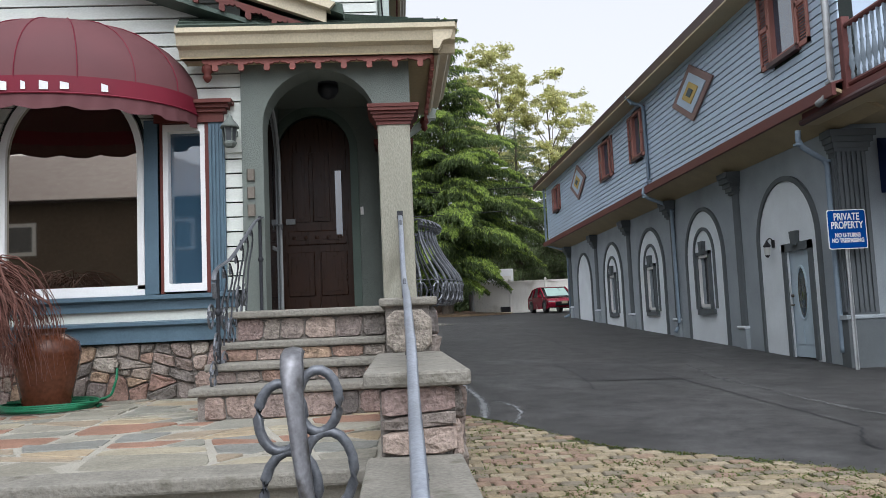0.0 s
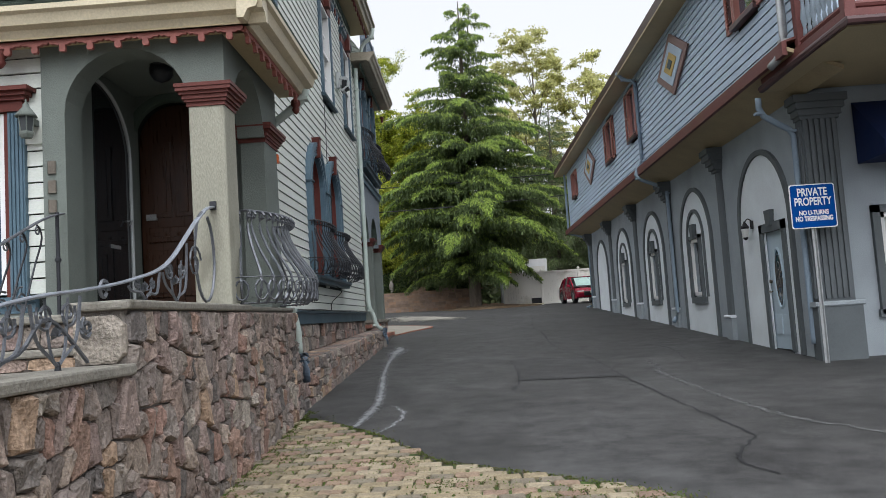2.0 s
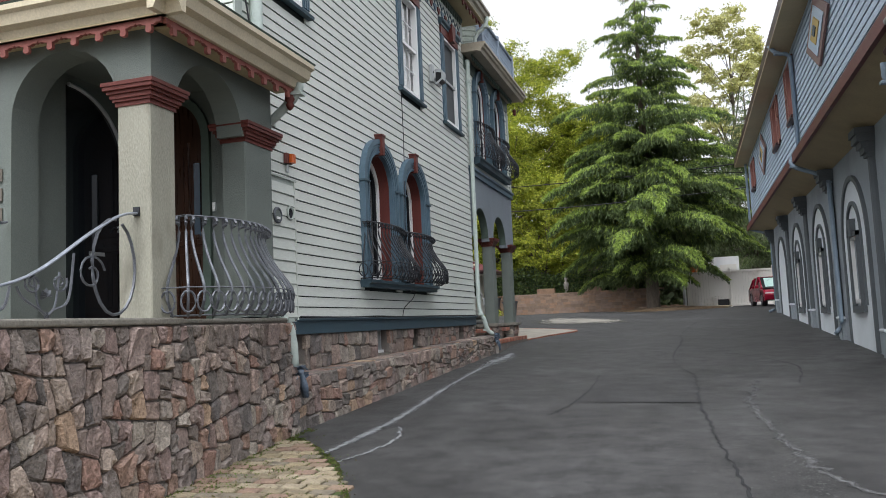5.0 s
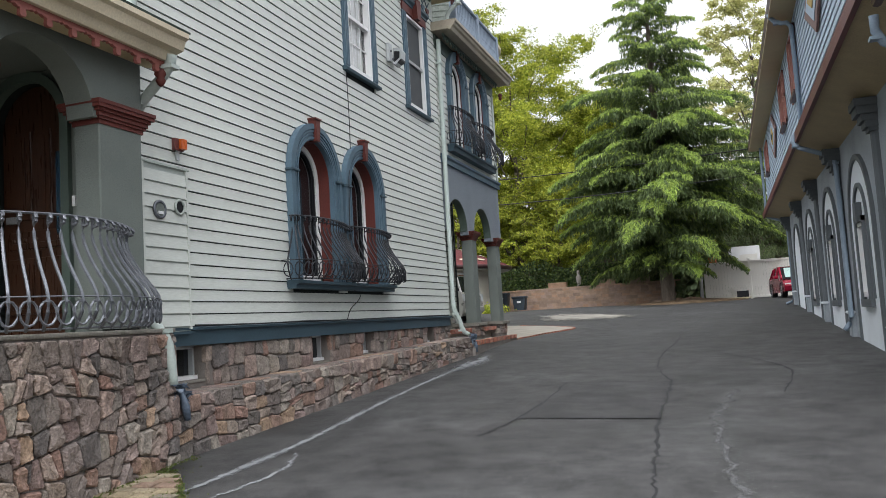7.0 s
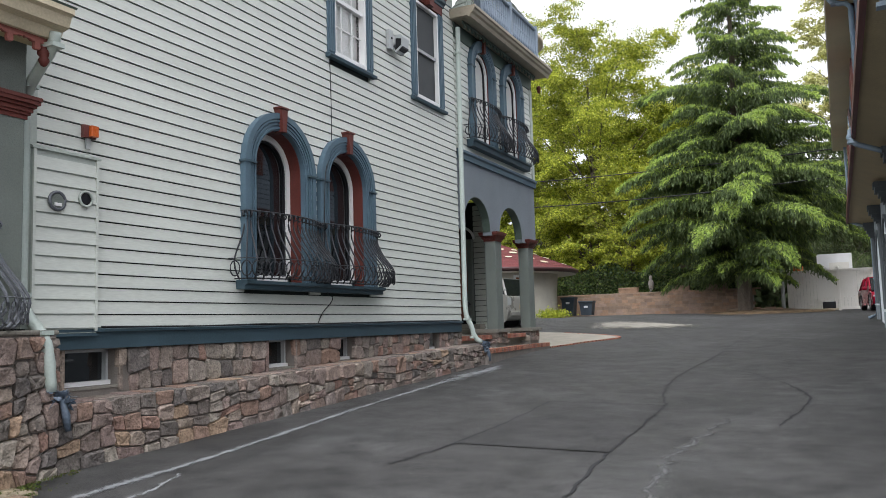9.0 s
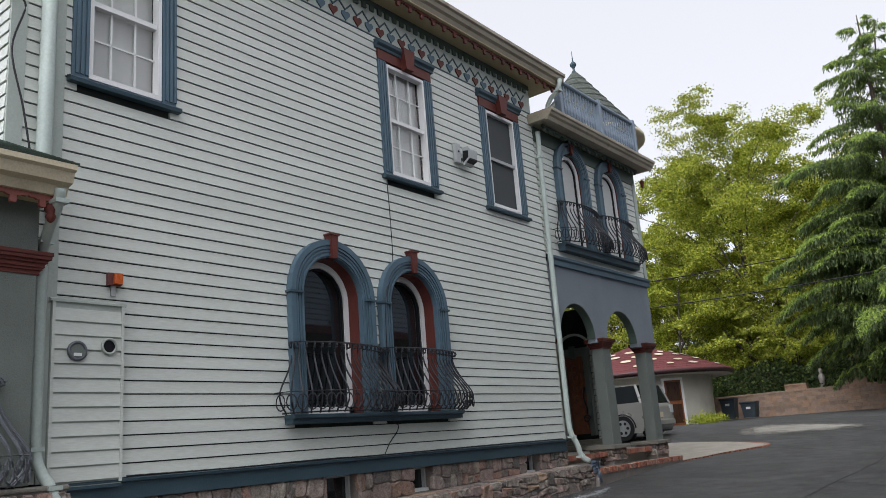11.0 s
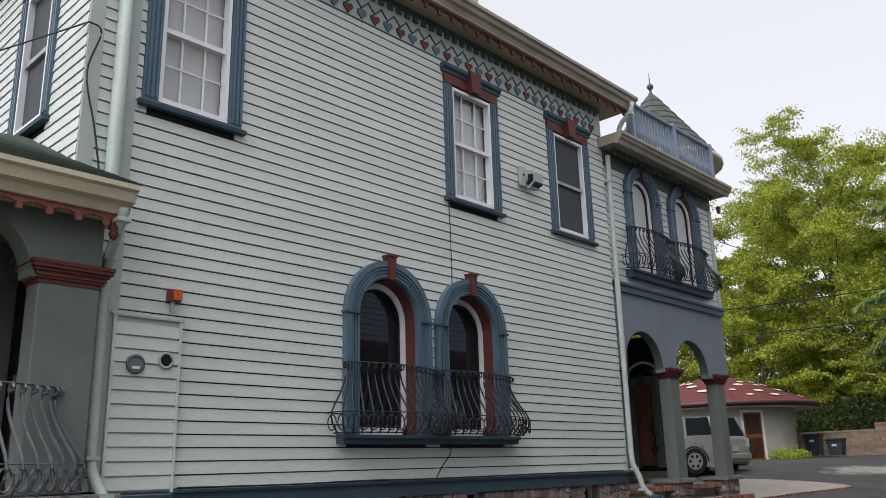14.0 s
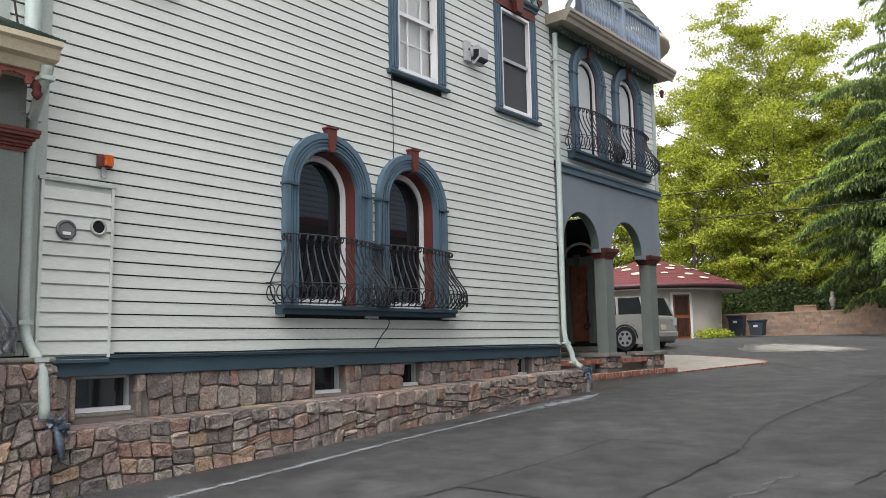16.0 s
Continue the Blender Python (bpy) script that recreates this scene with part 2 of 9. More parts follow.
# ---- mesh helpers ----
class Shape:
    """Gathers the points and faces of one mesh."""

    def __init__(self):
        self.v, self.f = [], []

    def add(self, verts, faces):
        k = len(self.v)
        self.v.extend(tuple(p) for p in verts)
        self.f.extend(tuple(i + k for i in f) for f in faces)
        return self

    def box(self, x0, x1, y0, y1, z0, z1, c=0.0):
        """A box; c: chamfer of its edges along the longest side."""
        if c <= 0:
            v = [(x, y, z) for x in (x0, x1) for y in (y0, y1) for z in (z0, z1)]
            return self.add(v, [(0, 1, 3, 2), (4, 6, 7, 5), (0, 4, 5, 1), (2, 3, 7, 6), (0, 2, 6, 4), (1, 5, 7, 3)])
        d = (x1 - x0, y1 - y0, z1 - z0)
        ax = d.index(max(d))
        lo, hi = (x0, y0, z0), (x1, y1, z1)
        a, b = [i for i in range(3) if i != ax]
        ring = [(lo[a] + c, lo[b]), (hi[a] - c, lo[b]), (hi[a], lo[b] + c), (hi[a], hi[b] - c), (hi[a] - c, hi[b]), (lo[a] + c, hi[b]), (lo[a], hi[b] - c), (lo[a], lo[b] + c)]
        return self.prism(ring, ax, lo[ax], hi[ax])

    def prism(self, ring, axis, lo, hi):
        """A closed outline in the plane across axis (0 x, 1 y, 2 z), drawn out from lo to hi."""
        n = len(ring)

        def at(p, h):
            q = [p[0], p[1]]
            q.insert(axis, h)
            return q

        verts = [at(p, lo) for p in ring] + [at(p, hi) for p in ring]
        faces = [tuple(range(n - 1, -1, -1)), tuple(range(n, 2 * n))]
        faces += [(i, (i + 1) % n, n + (i + 1) % n, n + i) for i in range(n)]
        return self.add(verts, faces)

    def tube(self, path, r, sides=6, closed=False, flat=1.0):
        """A round bar along a path; r may be a list."""
        path = [Vector(p) for p in path]
        n = len(path)
        rings = []
        up = Vector((0.0137, 0.031, 1.0)).normalized()
        for i, p in enumerate(path):
            a = path[(i - 1) % n] if closed or i else p
            b = path[(i + 1) % n] if closed or i < n - 1 else p
            t = (b - a).normalized() if (b - a).length > 1e-9 else Vector((0, 0, 1))
            s = t.cross(up)
            if s.length < 0.05:
                s = t.cross(Vector((1, 0.02, 0)))
            s.normalize()
            w = s.cross(t)
            rr = r[i] if isinstance(r, (list, tuple)) else r
            rings.append([p + s * math.cos(k * math.tau / sides) * rr + w * math.sin(k * math.tau / sides) * rr * flat for k in range(sides)])
        verts = [q for ring in rings for q in ring]
        faces = []
        for i in range(n if closed else n - 1):
            j = (i + 1) % n
            faces += [(i * sides + k, i * sides + (k + 1) % sides, j * sides + (k + 1) % sides, j * sides + k) for k in range(sides)]
        if not closed:
            faces += [tuple(range(sides - 1, -1, -1)), tuple((n - 1) * sides + k for k in range(sides))]
        return self.add(verts, faces)

    def lathe(self, profile, centre, sides=16, squash=(1, 1)):
        """Turned about the upright line through centre; profile of (radius, height)."""
        cx, cy, cz = centre
        verts = [(cx + r * squash[0] * math.cos(k * math.tau / sides), cy + r * squash[1] * math.sin(k * math.tau / sides), cz + h) for r, h in profile for k in range(sides)]
        faces = [(i * sides + k, i * sides + (k + 1) % sides, (i + 1) * sides + (k + 1) % sides, (i + 1) * sides + k) for i in range(len(profile) - 1) for k in range(sides)]
        faces += [tuple(range(sides - 1, -1, -1)), tuple((len(profile) - 1) * sides + k for k in range(sides))]
        return self.add(verts, faces)

    def mesh(self, name, material, smooth=False):
        me = bpy.data.meshes.new(name)
        me.from_pydata(self.v, [], self.f)
        me.materials.append(material)
        if smooth:
            me.polygons.foreach_set("use_smooth", [True] * len(me.polygons))
        me.update()
        return me


def weld(shape):
    """Joins the pieces of a wall that meet, and drops the faces between them."""
    ids, seen, faces = {}, {}, []
    points = []
    for p in shape.v:
        k = tuple(round(c, 4) for c in p)
        if k not in ids:
            ids[k] = len(points)
            points.append(p)
    for f in shape.f:
        g = []
        for i in f:
            j = ids[tuple(round(c, 4) for c in shape.v[i])]
            if j not in g:
                g.append(j)
        if len(g) < 3:
            continue
        k = frozenset(g)
        seen[k] = seen.get(k, 0) + 1
        faces.append((k, tuple(g)))
    shape.v, shape.f = points, [g for k, g in faces if seen[k] == 1]
    return shape


def part(name, shape, material, parent=None, label="", smooth=False):
    """One mesh object, under a thing or a part."""
    if len(shape.v) < 4000:
        weld(shape)
    ob = new(name, shape.mesh(name, material, smooth))
    ob.parent = parent
    return tagged(ob, label)


def thing(name, label, category, group="", at=(0, 0, 0), kind=""):
    ob = new(name)
    ob.empty_display_size = 0.1
    ob.location = at
    return tagged(ob, label, category, group, kind)


def structure(name, shape, material, label, category, smooth=False):
    weld(shape)
    return tagged(part(name, shape, material, None, "", smooth), label, category, "", "structure")


def arch_ring(c, z0, spring, half, steps=16, rise=None):
    """Outline of a round-headed opening: across, up."""
    rise = half if rise is None else rise
    return [(c - half, z0)] + [(c - half * math.cos(math.pi * i / steps), spring + rise * math.sin(math.pi * i / steps)) for i in range(steps + 1)] + [(c + half, z0)]


def arch_band(c, z0, spring, half, width, axis, lo, hi, steps=20, rise=None, shape=None):
    """A band of that width round a round-headed opening, open below."""
    shape = shape or Shape()
    rise = half if rise is None else rise
    inner = arch_ring(c, z0, spring, half, steps, rise)
    outer = arch_ring(c, z0, spring, half + width, steps, rise + width)
    for i in range(len(inner) - 1):
        shape.prism([inner[i], outer[i], outer[i + 1], inner[i + 1]], axis, lo, hi)
    return shape


def holed_wall(shape, axis, lo, hi, a0, a1, z0, z1, holes):
    """A wall across axis from lo to hi; holes: (a, b, bottom, spring, rise): rise 0 is square-headed."""
    cuts = {a0, a1}
    for a, b, zb, zs, rise in holes:
        n = 14 if rise else 1
        for i in range(n + 1):
            cuts.add(round((a + b) / 2 - (b - a) / 2 * math.cos(math.pi * i / n) if rise else a + (b - a) * i, 5))
    cuts = sorted(c for c in cuts if a0 <= c <= a1)

    def top(h, u):
        a, b, zb, zs, rise = h
        s = 1 - ((2 * u - a - b) / (b - a)) ** 2
        return zs + rise * math.sqrt(max(0.0, s))

    for u, w in zip(cuts, cuts[1:]):
        mid = (u + w) / 2
        here = sorted((h for h in holes if h[0] < mid < h[1]), key=lambda h: h[2])
        low_u = low_w = z0
        for h in here:
            if h[2] > z0 + 1e-6:
                shape.prism([(u, low_u), (w, low_w), (w, h[2]), (u, h[2])], axis, lo, hi)
            low_u, low_w = top(h, u), top(h, w)
        shape.prism([(u, low_u), (w, low_w), (w, z1), (u, z1)], axis, lo, hi)
    return shape


def ground_z(x, y):
    """Height of the rising drive."""
    z = 0.045 * min(y, 43) - 0.12 + 0.012 * max(0, min(y, 60) - 43)
    near = max(0.0, min(1.0, (y - 8) / 3)) * max(0.0, min(1.0, 1 - (x - 0.5) / 4)) * max(0.0, min(1.0, (30 - y) / 8))
    yard = max(0.0, min(1.0, (2.5 - x) / 4)) * max(0.0, min(1.0, (y - 26) / 7.5)) * max(0.25, min(1.0, (46 - y) / 12))
    return z + 0.10 * near + 0.42 * yard


# ---- ground ----
def sheet(name, xs, ys, height, material, label, category):
    s = Shape()
    s.add([(x, y, height(x, y)) for y in ys for x in xs], [(j * len(xs) + i, j * len(xs) + i + 1, (j + 1) * len(xs) + i + 1, (j + 1) * len(xs) + i) for j in range(len(ys) - 1) for i in range(len(xs) - 1)])
    return structure(name, s, material, label, category, True)


def asphalt(name="worn_asphalt", base=(0.046, 0.045, 0.044)):
    m = mat(name, base, 0.66, 0.3, 0.7, 130, 0.45)
    n, l = m.node_tree.nodes, m.node_tree.links
    b = n["Principled BSDF"]
    src = b.inputs["Base Color"].links[0].from_socket
    geo = n.new("ShaderNodeNewGeometry")
    # pale dusty wear in broad patches
    wear = n.new("ShaderNodeTexNoise")
    wear.inputs["Scale"].default_value, wear.inputs["Detail"].default_value = 0.42, 9.0
    l.new(geo.outputs["Position"], wear.inputs["Vector"])
    wr = n.new("ShaderNodeMapRange")
    wr.inputs[1].default_value, wr.inputs[2].default_value, wr.inputs[4].default_value = 0.5, 0.72, 0.55
    l.new(wear.outputs[0], wr.inputs[0])
    mx = n.new("ShaderNodeMix")
    mx.data_type = "RGBA"
    l.new(wr.outputs[0], mx.inputs[0])
    l.new(src, mx.inputs[6])
    mx.inputs[7].default_value = (0.082, 0.082, 0.081, 1)
    mid = n.new("ShaderNodeTexNoise")
    mid.inputs["Scale"].default_value, mid.inputs["Detail"].default_value, mid.inputs["Roughness"].default_value = 2.6, 14.0, 0.72
    l.new(geo.outputs["Position"], mid.inputs["Vector"])
    mr = n.new("ShaderNodeMapRange")
    mr.inputs[1].default_value, mr.inputs[2].default_value, mr.inputs[3].default_value, mr.inputs[4].default_value = 0.36, 0.66, 0.62, 1.5
    l.new(mid.outputs[0], mr.inputs[0])
    mm = n.new("ShaderNodeMix")
    mm.data_type, mm.blend_type = "RGBA", "MULTIPLY"
    mm.inputs[0].default_value = 1.0
    l.new(mx.outputs[2], mm.inputs[6])
    l.new(mr.outputs[0], mm.inputs[7])
    # speckle of bare stones
    sp = n.new("ShaderNodeTexVoronoi")
    sp.inputs["Scale"].default_value = 55
    l.new(geo.outputs["Position"], sp.inputs["Vector"])
    sr = n.new("ShaderNodeMapRange")
    sr.inputs[1].default_value, sr.inputs[2].default_value, sr.inputs[3].default_value, sr.inputs[4].default_value = 0.05, 0.16, 0.35, 0.0
    l.new(sp.outputs["Distance"], sr.inputs[0])
    m2 = n.new("ShaderNodeMix")
    m2.data_type = "RGBA"
    l.new(sr.outputs[0], m2.inputs[0])
    l.new(mm.outputs[2], m2.inputs[6])
    m2.inputs[7].default_value = (0.20, 0.20, 0.19, 1)
    l.new(m2.outputs[2], b.inputs["Base Color"])
    return m


ASPHALT = asphalt()
xs = [-400, -120, -60, -30] + [-16 + 2 * i for i in range(8)] + [0.5 * i for i in range(0, 18)] + [10, 12, 16, 30, 60, 120, 400]
ys = [-60, -20, -8, -4] + [0.5 * i for i in range(0, 80)] + [42, 44, 46, 48, 50, 54, 58, 62, 80, 120, 200, 500]
sheet("ground", xs, ys, lambda x, y: ground_z(x, y) - 0.004, ASPHALT, "dark worn asphalt drive rising gently between the houses", "ground")

# ---- main house: walls ----
XB = -0.17   # face of the sheathing behind the boards
Y0, Y1, Y2 = 10.32, 20.45, 25.1
ARCH_SIDE = [(14.05, 15.12, 2.36, 3.90, 0.535), (15.74, 16.80, 2.36, 3.90, 0.535)]
SASH_SIDE = [(11.12, 12.00, 5.96, 7.83), (16.02, 16.96, 5.96, 7.83), (18.76, 19.70, 5.97, 7.85)]
ARCH_WING = [(21.38, 22.28, 5.60, 7.24, 0.45), (23.18, 24.08, 5.60, 7.24, 0.45)]

s = Shape()
holed_wall(s, 0, XB - 0.25, XB, Y0, Y1, 1.60, 8.88, ARCH_SIDE + [(a, b, c, d, 0) for a, b, c, d in SASH_SIDE])
wall_east = structure("wall_east", s, GAP, "side wall of the pale green clapboard house", "wall")
s = Shape()
holed_wall(s, 1, Y0, Y0 + 0.22, -9.0, XB - 0.25, 1.60, 8.88, [(-1.50, -0.52, 1.76, 3.85, 0.49), (-2.04, -1.20, 5.86, 7.74, 0)])
wall_front = structure("wall_front", s, GAP, "upper front wall of the house above the porch", "wall")
s = Shape()
holed_wall(s, 0, XB - 0.25, XB, Y1, Y2, 5.17, 8.02, ARCH_WING)
wall_wing = structure("wall_wing", s, GAP, "clapboard wall of the rear wing above the arcade", "wall")
s = Shape().box(-9, -8.8, Y0, Y2, 0.5, 8.9).box(-8.8, XB, Y2 - 0.22, Y2, 5.0, 8.0).box(-8.8, -2.6, Y2 - 0.22, Y2, 0.9, 5.0)
s.box(-2.75, -2.6, Y1, Y2 - 0.22, 1.0, 5.0)
structure("wall_rear", s, MINT, "plain rear walls of the house", "wall")
structure("wall_inner", Shape().box(-8.8, XB - 0.26, Y1 - 0.12, Y1, 1.0, 8.8), MINT, "cross wall between house and wing", "wall")
structure("ceiling_arcade", Shape().box(-2.6, -0.345, Y1, Y2 - 0.22, 4.95, 5.1), SAGE_DARK, "flat painted ceiling of the arcade", "ceiling")

# dark rooms behind the windows
structure("floor_inside", Shape().box(-8.7, XB - 0.3, Y0 + 0.3, Y1 - 0.2, 1.62, 1.72).box(-8.7, XB - 0.3, Y0 + 0.3, Y2 - 0.3, 5.2, 5.3), WOOD, "dark timber floors inside the house", "floor")

# arcade of the wing
s = Shape()
holed_wall(s, 0, -0.34, -0.15, Y1 + 0.02, Y2 - 0.02, 3.66, 5.17, [(20.72, 22.14, 3.6, 3.74, 0.68), (22.66, 24.12, 3.6, 3.74, 0.68)])
structure("arcade_wall", s, GREY_BLUE, "blue-grey stuccoed double arch of the arcade", "wall")
# added thin lining inside each arch, darker than the arch wall
for ya, yb in ((20.72, 22.14), (22.66, 24.12)):
    yc, ry = (ya + yb) / 2, (yb - ya) / 2
    turn = [i * math.pi / 28 for i in range(29)]
    s = Shape()
    for a, b in zip(turn, turn[1:]):
        s.prism([(yc + (ry - k) * math.cos(q), 3.74 + (0.68 - k) * math.sin(q)) for q, k in ((a, -0.004), (b, -0.004), (b, 0.012), (a, 0.012))], 0, -0.335, -0.158)
    structure("trim_arch_lining", s, SAGE_DARK, "dark grey-green lining on the underside of the arch", "trim")

# foundation and ledge
s = Shape()
holed_wall(s, 0, -0.62, -0.20, 10.84, Y1 + 0.1, 0.2, 1.60, [(11.26, 11.92, 1.20, 1.57, 0), (14.41, 14.98, 1.21, 1.58, 0), (16.02, 16.56, 1.23, 1.57, 0), (19.03, 19.53, 1.27, 1.58, 0)])
foundation = structure("foundation_wall", s, MORTAR, "rubble stone foundation with small cellar windows", "wall")
s = Shape()
for i in range(20):
    a, b = 10.84 + i * 0.5, 10.84 + i * 0.5 + 0.5
    za, zb = 1.08 + 0.024 * (a - 10.84), 1.08 + 0.024 * (b - 10.84)
    s.prism([(a, 0.1), (b, 0.1), (b, zb), (a, za)], 0, -0.2, 0.17)
ledge = structure("ledge_wall", s, MORTAR, "low rubble stone ledge along the house foot", "wall")

# porch and patio masonry
s = Shape().box(-0.10, 0.22, 5.9, 8.665, -0.3, 1.725).box(-0.10, 0.22, 8.665, 10.84, -0.3, 1.728).box(-0.10, 0.22, 3.62, 5.9, -0.3, 1.32).box(-0.10, 0.20, 1.9, 3.62, -0.3, 0.95)
porch_wall = structure("porch_wall", s, MORTAR, "stepped rubble stone wall flanking the porch steps", "wall")
s = Shape().box(-6.5, -0.1, 3.9, 8.6, -0.2, 0.935).box(-6.5, -0.1, 3.45, 3.9, -0.2, 0.76).box(-6.5, -0.1, 3.0, 3.45, -0.2, 0.58).box(-6.5, -0.1, 2.5, 3.0, -0.2, 0.40).box(-6.5, -0.1, 2.0, 2.5, -0.2, 0.2)
patio = structure("patio", s, PALE_MORTAR, "raised flagstone patio with pale mortar joints", "patio")
s = Shape().box(-1.45, -0.1, 7.3, Y0, 0.9, 1.70)
porch_floor = structure("porch_floor", s, MORTAR, "raised stone porch platform", "floor")

# front bay
s = Shape()
holed_wall(s, 1, 8.42, 8.64, -6.0, -1.55, 1.50, 5.35, [(-4.0, -2.60, 2.06, 3.62, 0.62), (-2.36, -1.95, 2.06, 3.73, 0)])
wall_bay = structure("wall_bay", s, GAP, "front bay wall in pale green clapboard", "wall")
structure("foundation_bay", Shape().box(-6.0, -1.40, 8.44, 8.8, 0.8, 1.52), MORTAR, "rubble stone foot of the front bay", "wall")
structure("wall_bay_side", Shape().box(-6.0, -5.85, 8.64, Y0, 0.8, 5.35).box(-1.62, -1.45, 8.64, Y0, 1.7, 4.4), SAGE, "side walls of the front bay", "wall")

# porch: stuccoed arches
s = Shape()
holed_wall(s, 1, 8.33, 8.66, -1.56, 0.20, 3.72, 4.42, [(-1.34, -0.15, 3.6, 3.70, 0.59)])
s.box(-1.56, -1.34, 8.33, 8.66, 1.70, 3.72)
holed_wall(s, 0, -0.13, 0.17, 8.66, 10.52, 3.72, 4.42, [(8.72, 9.88, 3.6, 3.72, 0.57)])
structure("porch_arches", s, SAGE, "grey-green stuccoed arches of the porch", "wall")
structure("ceiling_porch", Shape().box(-1.45, -0.13, 8.66, Y0, 4.40, 4.45), SAGE, "painted porch ceiling", "ceiling")

# ---- annex ----
AX, UX = 7.85, 7.30
AY0, AY1 = 13.9, 36.4
s = Shape()
holed_wall(s, 0, AX, AX + 0.25, AY0, AY1, 0.0, 5.1, [(14.86, 15.84, 0.0, 2.72, 0)] + [(c - 0.36, c + 0.36, 1.72, 3.0, 0) for c in (20.0, 24.3, 28.8)])
structure("annex_wall_west", s, ANNEX_WALL, "grey stuccoed ground floor wall of the annex", "wall")
s = Shape()
holed_wall(s, 1, AY0, AY0 + 0.25, AX + 0.25, 16, 0.0, 5.1, [(8.95, 9.9, 1.25, 2.75, 0)])
s.box(15.8, 16, AY0 + 0.25, AY1, 0, 5.1).box(AX + 0.25, 15.8, AY1 - 0.25, AY1, 0, 5.1)
structure("annex_wall_front", s, ANNEX_WALL, "grey stuccoed front wall of the annex", "wall")
s = Shape()
holed_wall(s, 0, UX + 0.02, UX + 0.25, 12.35, 38.2, 5.12, 7.95, [(13.62, 14.62, 6.20, 7.66, 0), (22.86, 23.72, 6.20, 7.55, 0), (26.45, 27.40, 6.25, 7.52, 0), (35.25, 36.15, 6.36, 7.42, 0)])
annex_upper = structure("annex_wall_upper", s, GAP, "dusty blue clapboard upper wall of the annex", "wall")
structure("annex_upper_ends", Shape().box(UX + 0.25, 16, 12.35, 12.55, 5.12, 7.95).box(UX + 0.25, 16, 38.0, 38.2, 5.12, 7.95).box(15.8, 16, 12.55, 38.0, 5.1, 7.95).box(7.6, 15.8, 12.6, 38.0, 5.05, 5.15), ANNEX_BLUE, "end walls of the annex upper floor", "wall")
s = Shape().prism([(7.12, 5.0), (7.9, 4.68), (7.9, 4.74), (7.12, 5.06)], 1, 12.3, 38.3)
structure("annex_soffit", s, ANNEX_SOFFIT, "sloped tan soffit under the annex overhang", "soffit")
s = Shape().prism([(7.06, 4.94), (7.13, 4.94), (7.13, 5.13), (7.32, 5.18), (7.32, 5.22), (7.06, 5.14)], 1, 12.3, 38.35)
structure("annex_fascia", s, MAROON, "brown-red fascia board under the annex clapboards", "trim")
s = Shape().prism([(6.86, 7.78), (7.3, 7.95), (11.6, 10.3), (16.4, 7.9), (16.4, 8.05), (11.6, 10.48), (6.80, 7.98)], 1, 12.2, 38.9)
structure("annex_roof", s, GREY_SHINGLE, "grey shingled annex roof with deep eaves", "roof")
s = Shape().prism([(6.80, 7.80), (6.92, 7.80), (6.95, 8.0), (6.78, 8.0)], 1, 12.1, 38.95)
structure("annex_gutter", s, DARK_MAROON, "dark maroon roof gutter of the annex", "gutter")
structure("annex_eave_soffit", Shape().prism([(6.80, 7.76), (7.36, 7.76), (7.36, 7.80), (6.80, 7.80)], 1, 12.2, 38.9), SOFFIT, "tan soffit boards under the annex eaves", "soffit")

# ---- roofs of the house ----
s = Shape()
# low hipped main roof
ex, ef, er = 0.34, 9.86, 21.05
s.add([(ex, ef, 9.07), (ex, er, 9.07), (-9.6, er, 9.07), (-9.6, ef, 9.07), (-3.4, ef + 3.6, 11.6), (-3.4, er - 3.6, 11.6), (-5.7, er - 3.6, 11.6), (-5.7, ef + 3.6, 11.6)],
      [(0, 1, 5, 4), (1, 2, 6, 5), (2, 3, 7, 6), (3, 0, 4, 7), (4, 5, 6, 7), (3, 2, 1, 0)])
structure("roof_main", s, GREY_SHINGLE, "low hipped shingle roof of the house", "roof")
structure("soffit_main", Shape().box(XB - 0.3, 0.30, 9.86, 20.95, 8.84, 8.90).box(-9.4, XB - 0.3, 9.86, Y0 + 0.2, 8.84, 8.90), SOFFIT, "tan painted soffit under the main eaves", "soffit")
prof = [(0.24, 8.86), (0.30, 8.86), (0.33, 8.93), (0.38, 8.96), (0.40, 9.03), (0.44, 9.05), (0.44, 9.11), (0.24, 9.11)]
structure("cornice_main", Shape().prism(prof, 1, 9.78, 21.05), CORNICE, "weathered tan moulded cornice and gutter", "cornice")
structure("cornice_front", Shape().prism([(9.82, 8.86), (9.90, 8.86), (9.90, 9.0), (9.80, 9.0), (9.80, 8.96), (9.82, 8.94)], 0, -9.5, 0.26), CREAM, "cream moulded cornice of the house front", "cornice")
structure("roof_porch", Shape().add([(0.70, 7.92, 4.62), (0.70, 10.62, 4.62), (0.62, 10.62, 4.70), (-1.56, 10.32, 5.72), (-2.5, 10.32, 6.0), (-2.1, 7.92, 4.62), (-0.15, 10.32, 5.02), (-0.15, 10.62, 5.02)], [(0, 1, 7, 6, 3), (5, 0, 3, 4)]), SHINGLE, "green asphalt shingle porch roof", "roof")
pp = [(0.0, 4.36), (0.06, 4.36), (0.10, 4.44), (0.18, 4.46), (0.21, 4.55), (0.25, 4.57), (0.25, 4.64), (0.0, 4.64)]
s = Shape().prism([(p[0] + 0.45, p[1]) for p in pp], 1, 7.95, 10.60)
s.prism([(8.17 - p[0], p[1]) for p in pp][::-1], 0, -2.12, 0.68)
structure("cornice_porch", s, CREAM, "cream moulded porch cornice", "cornice")
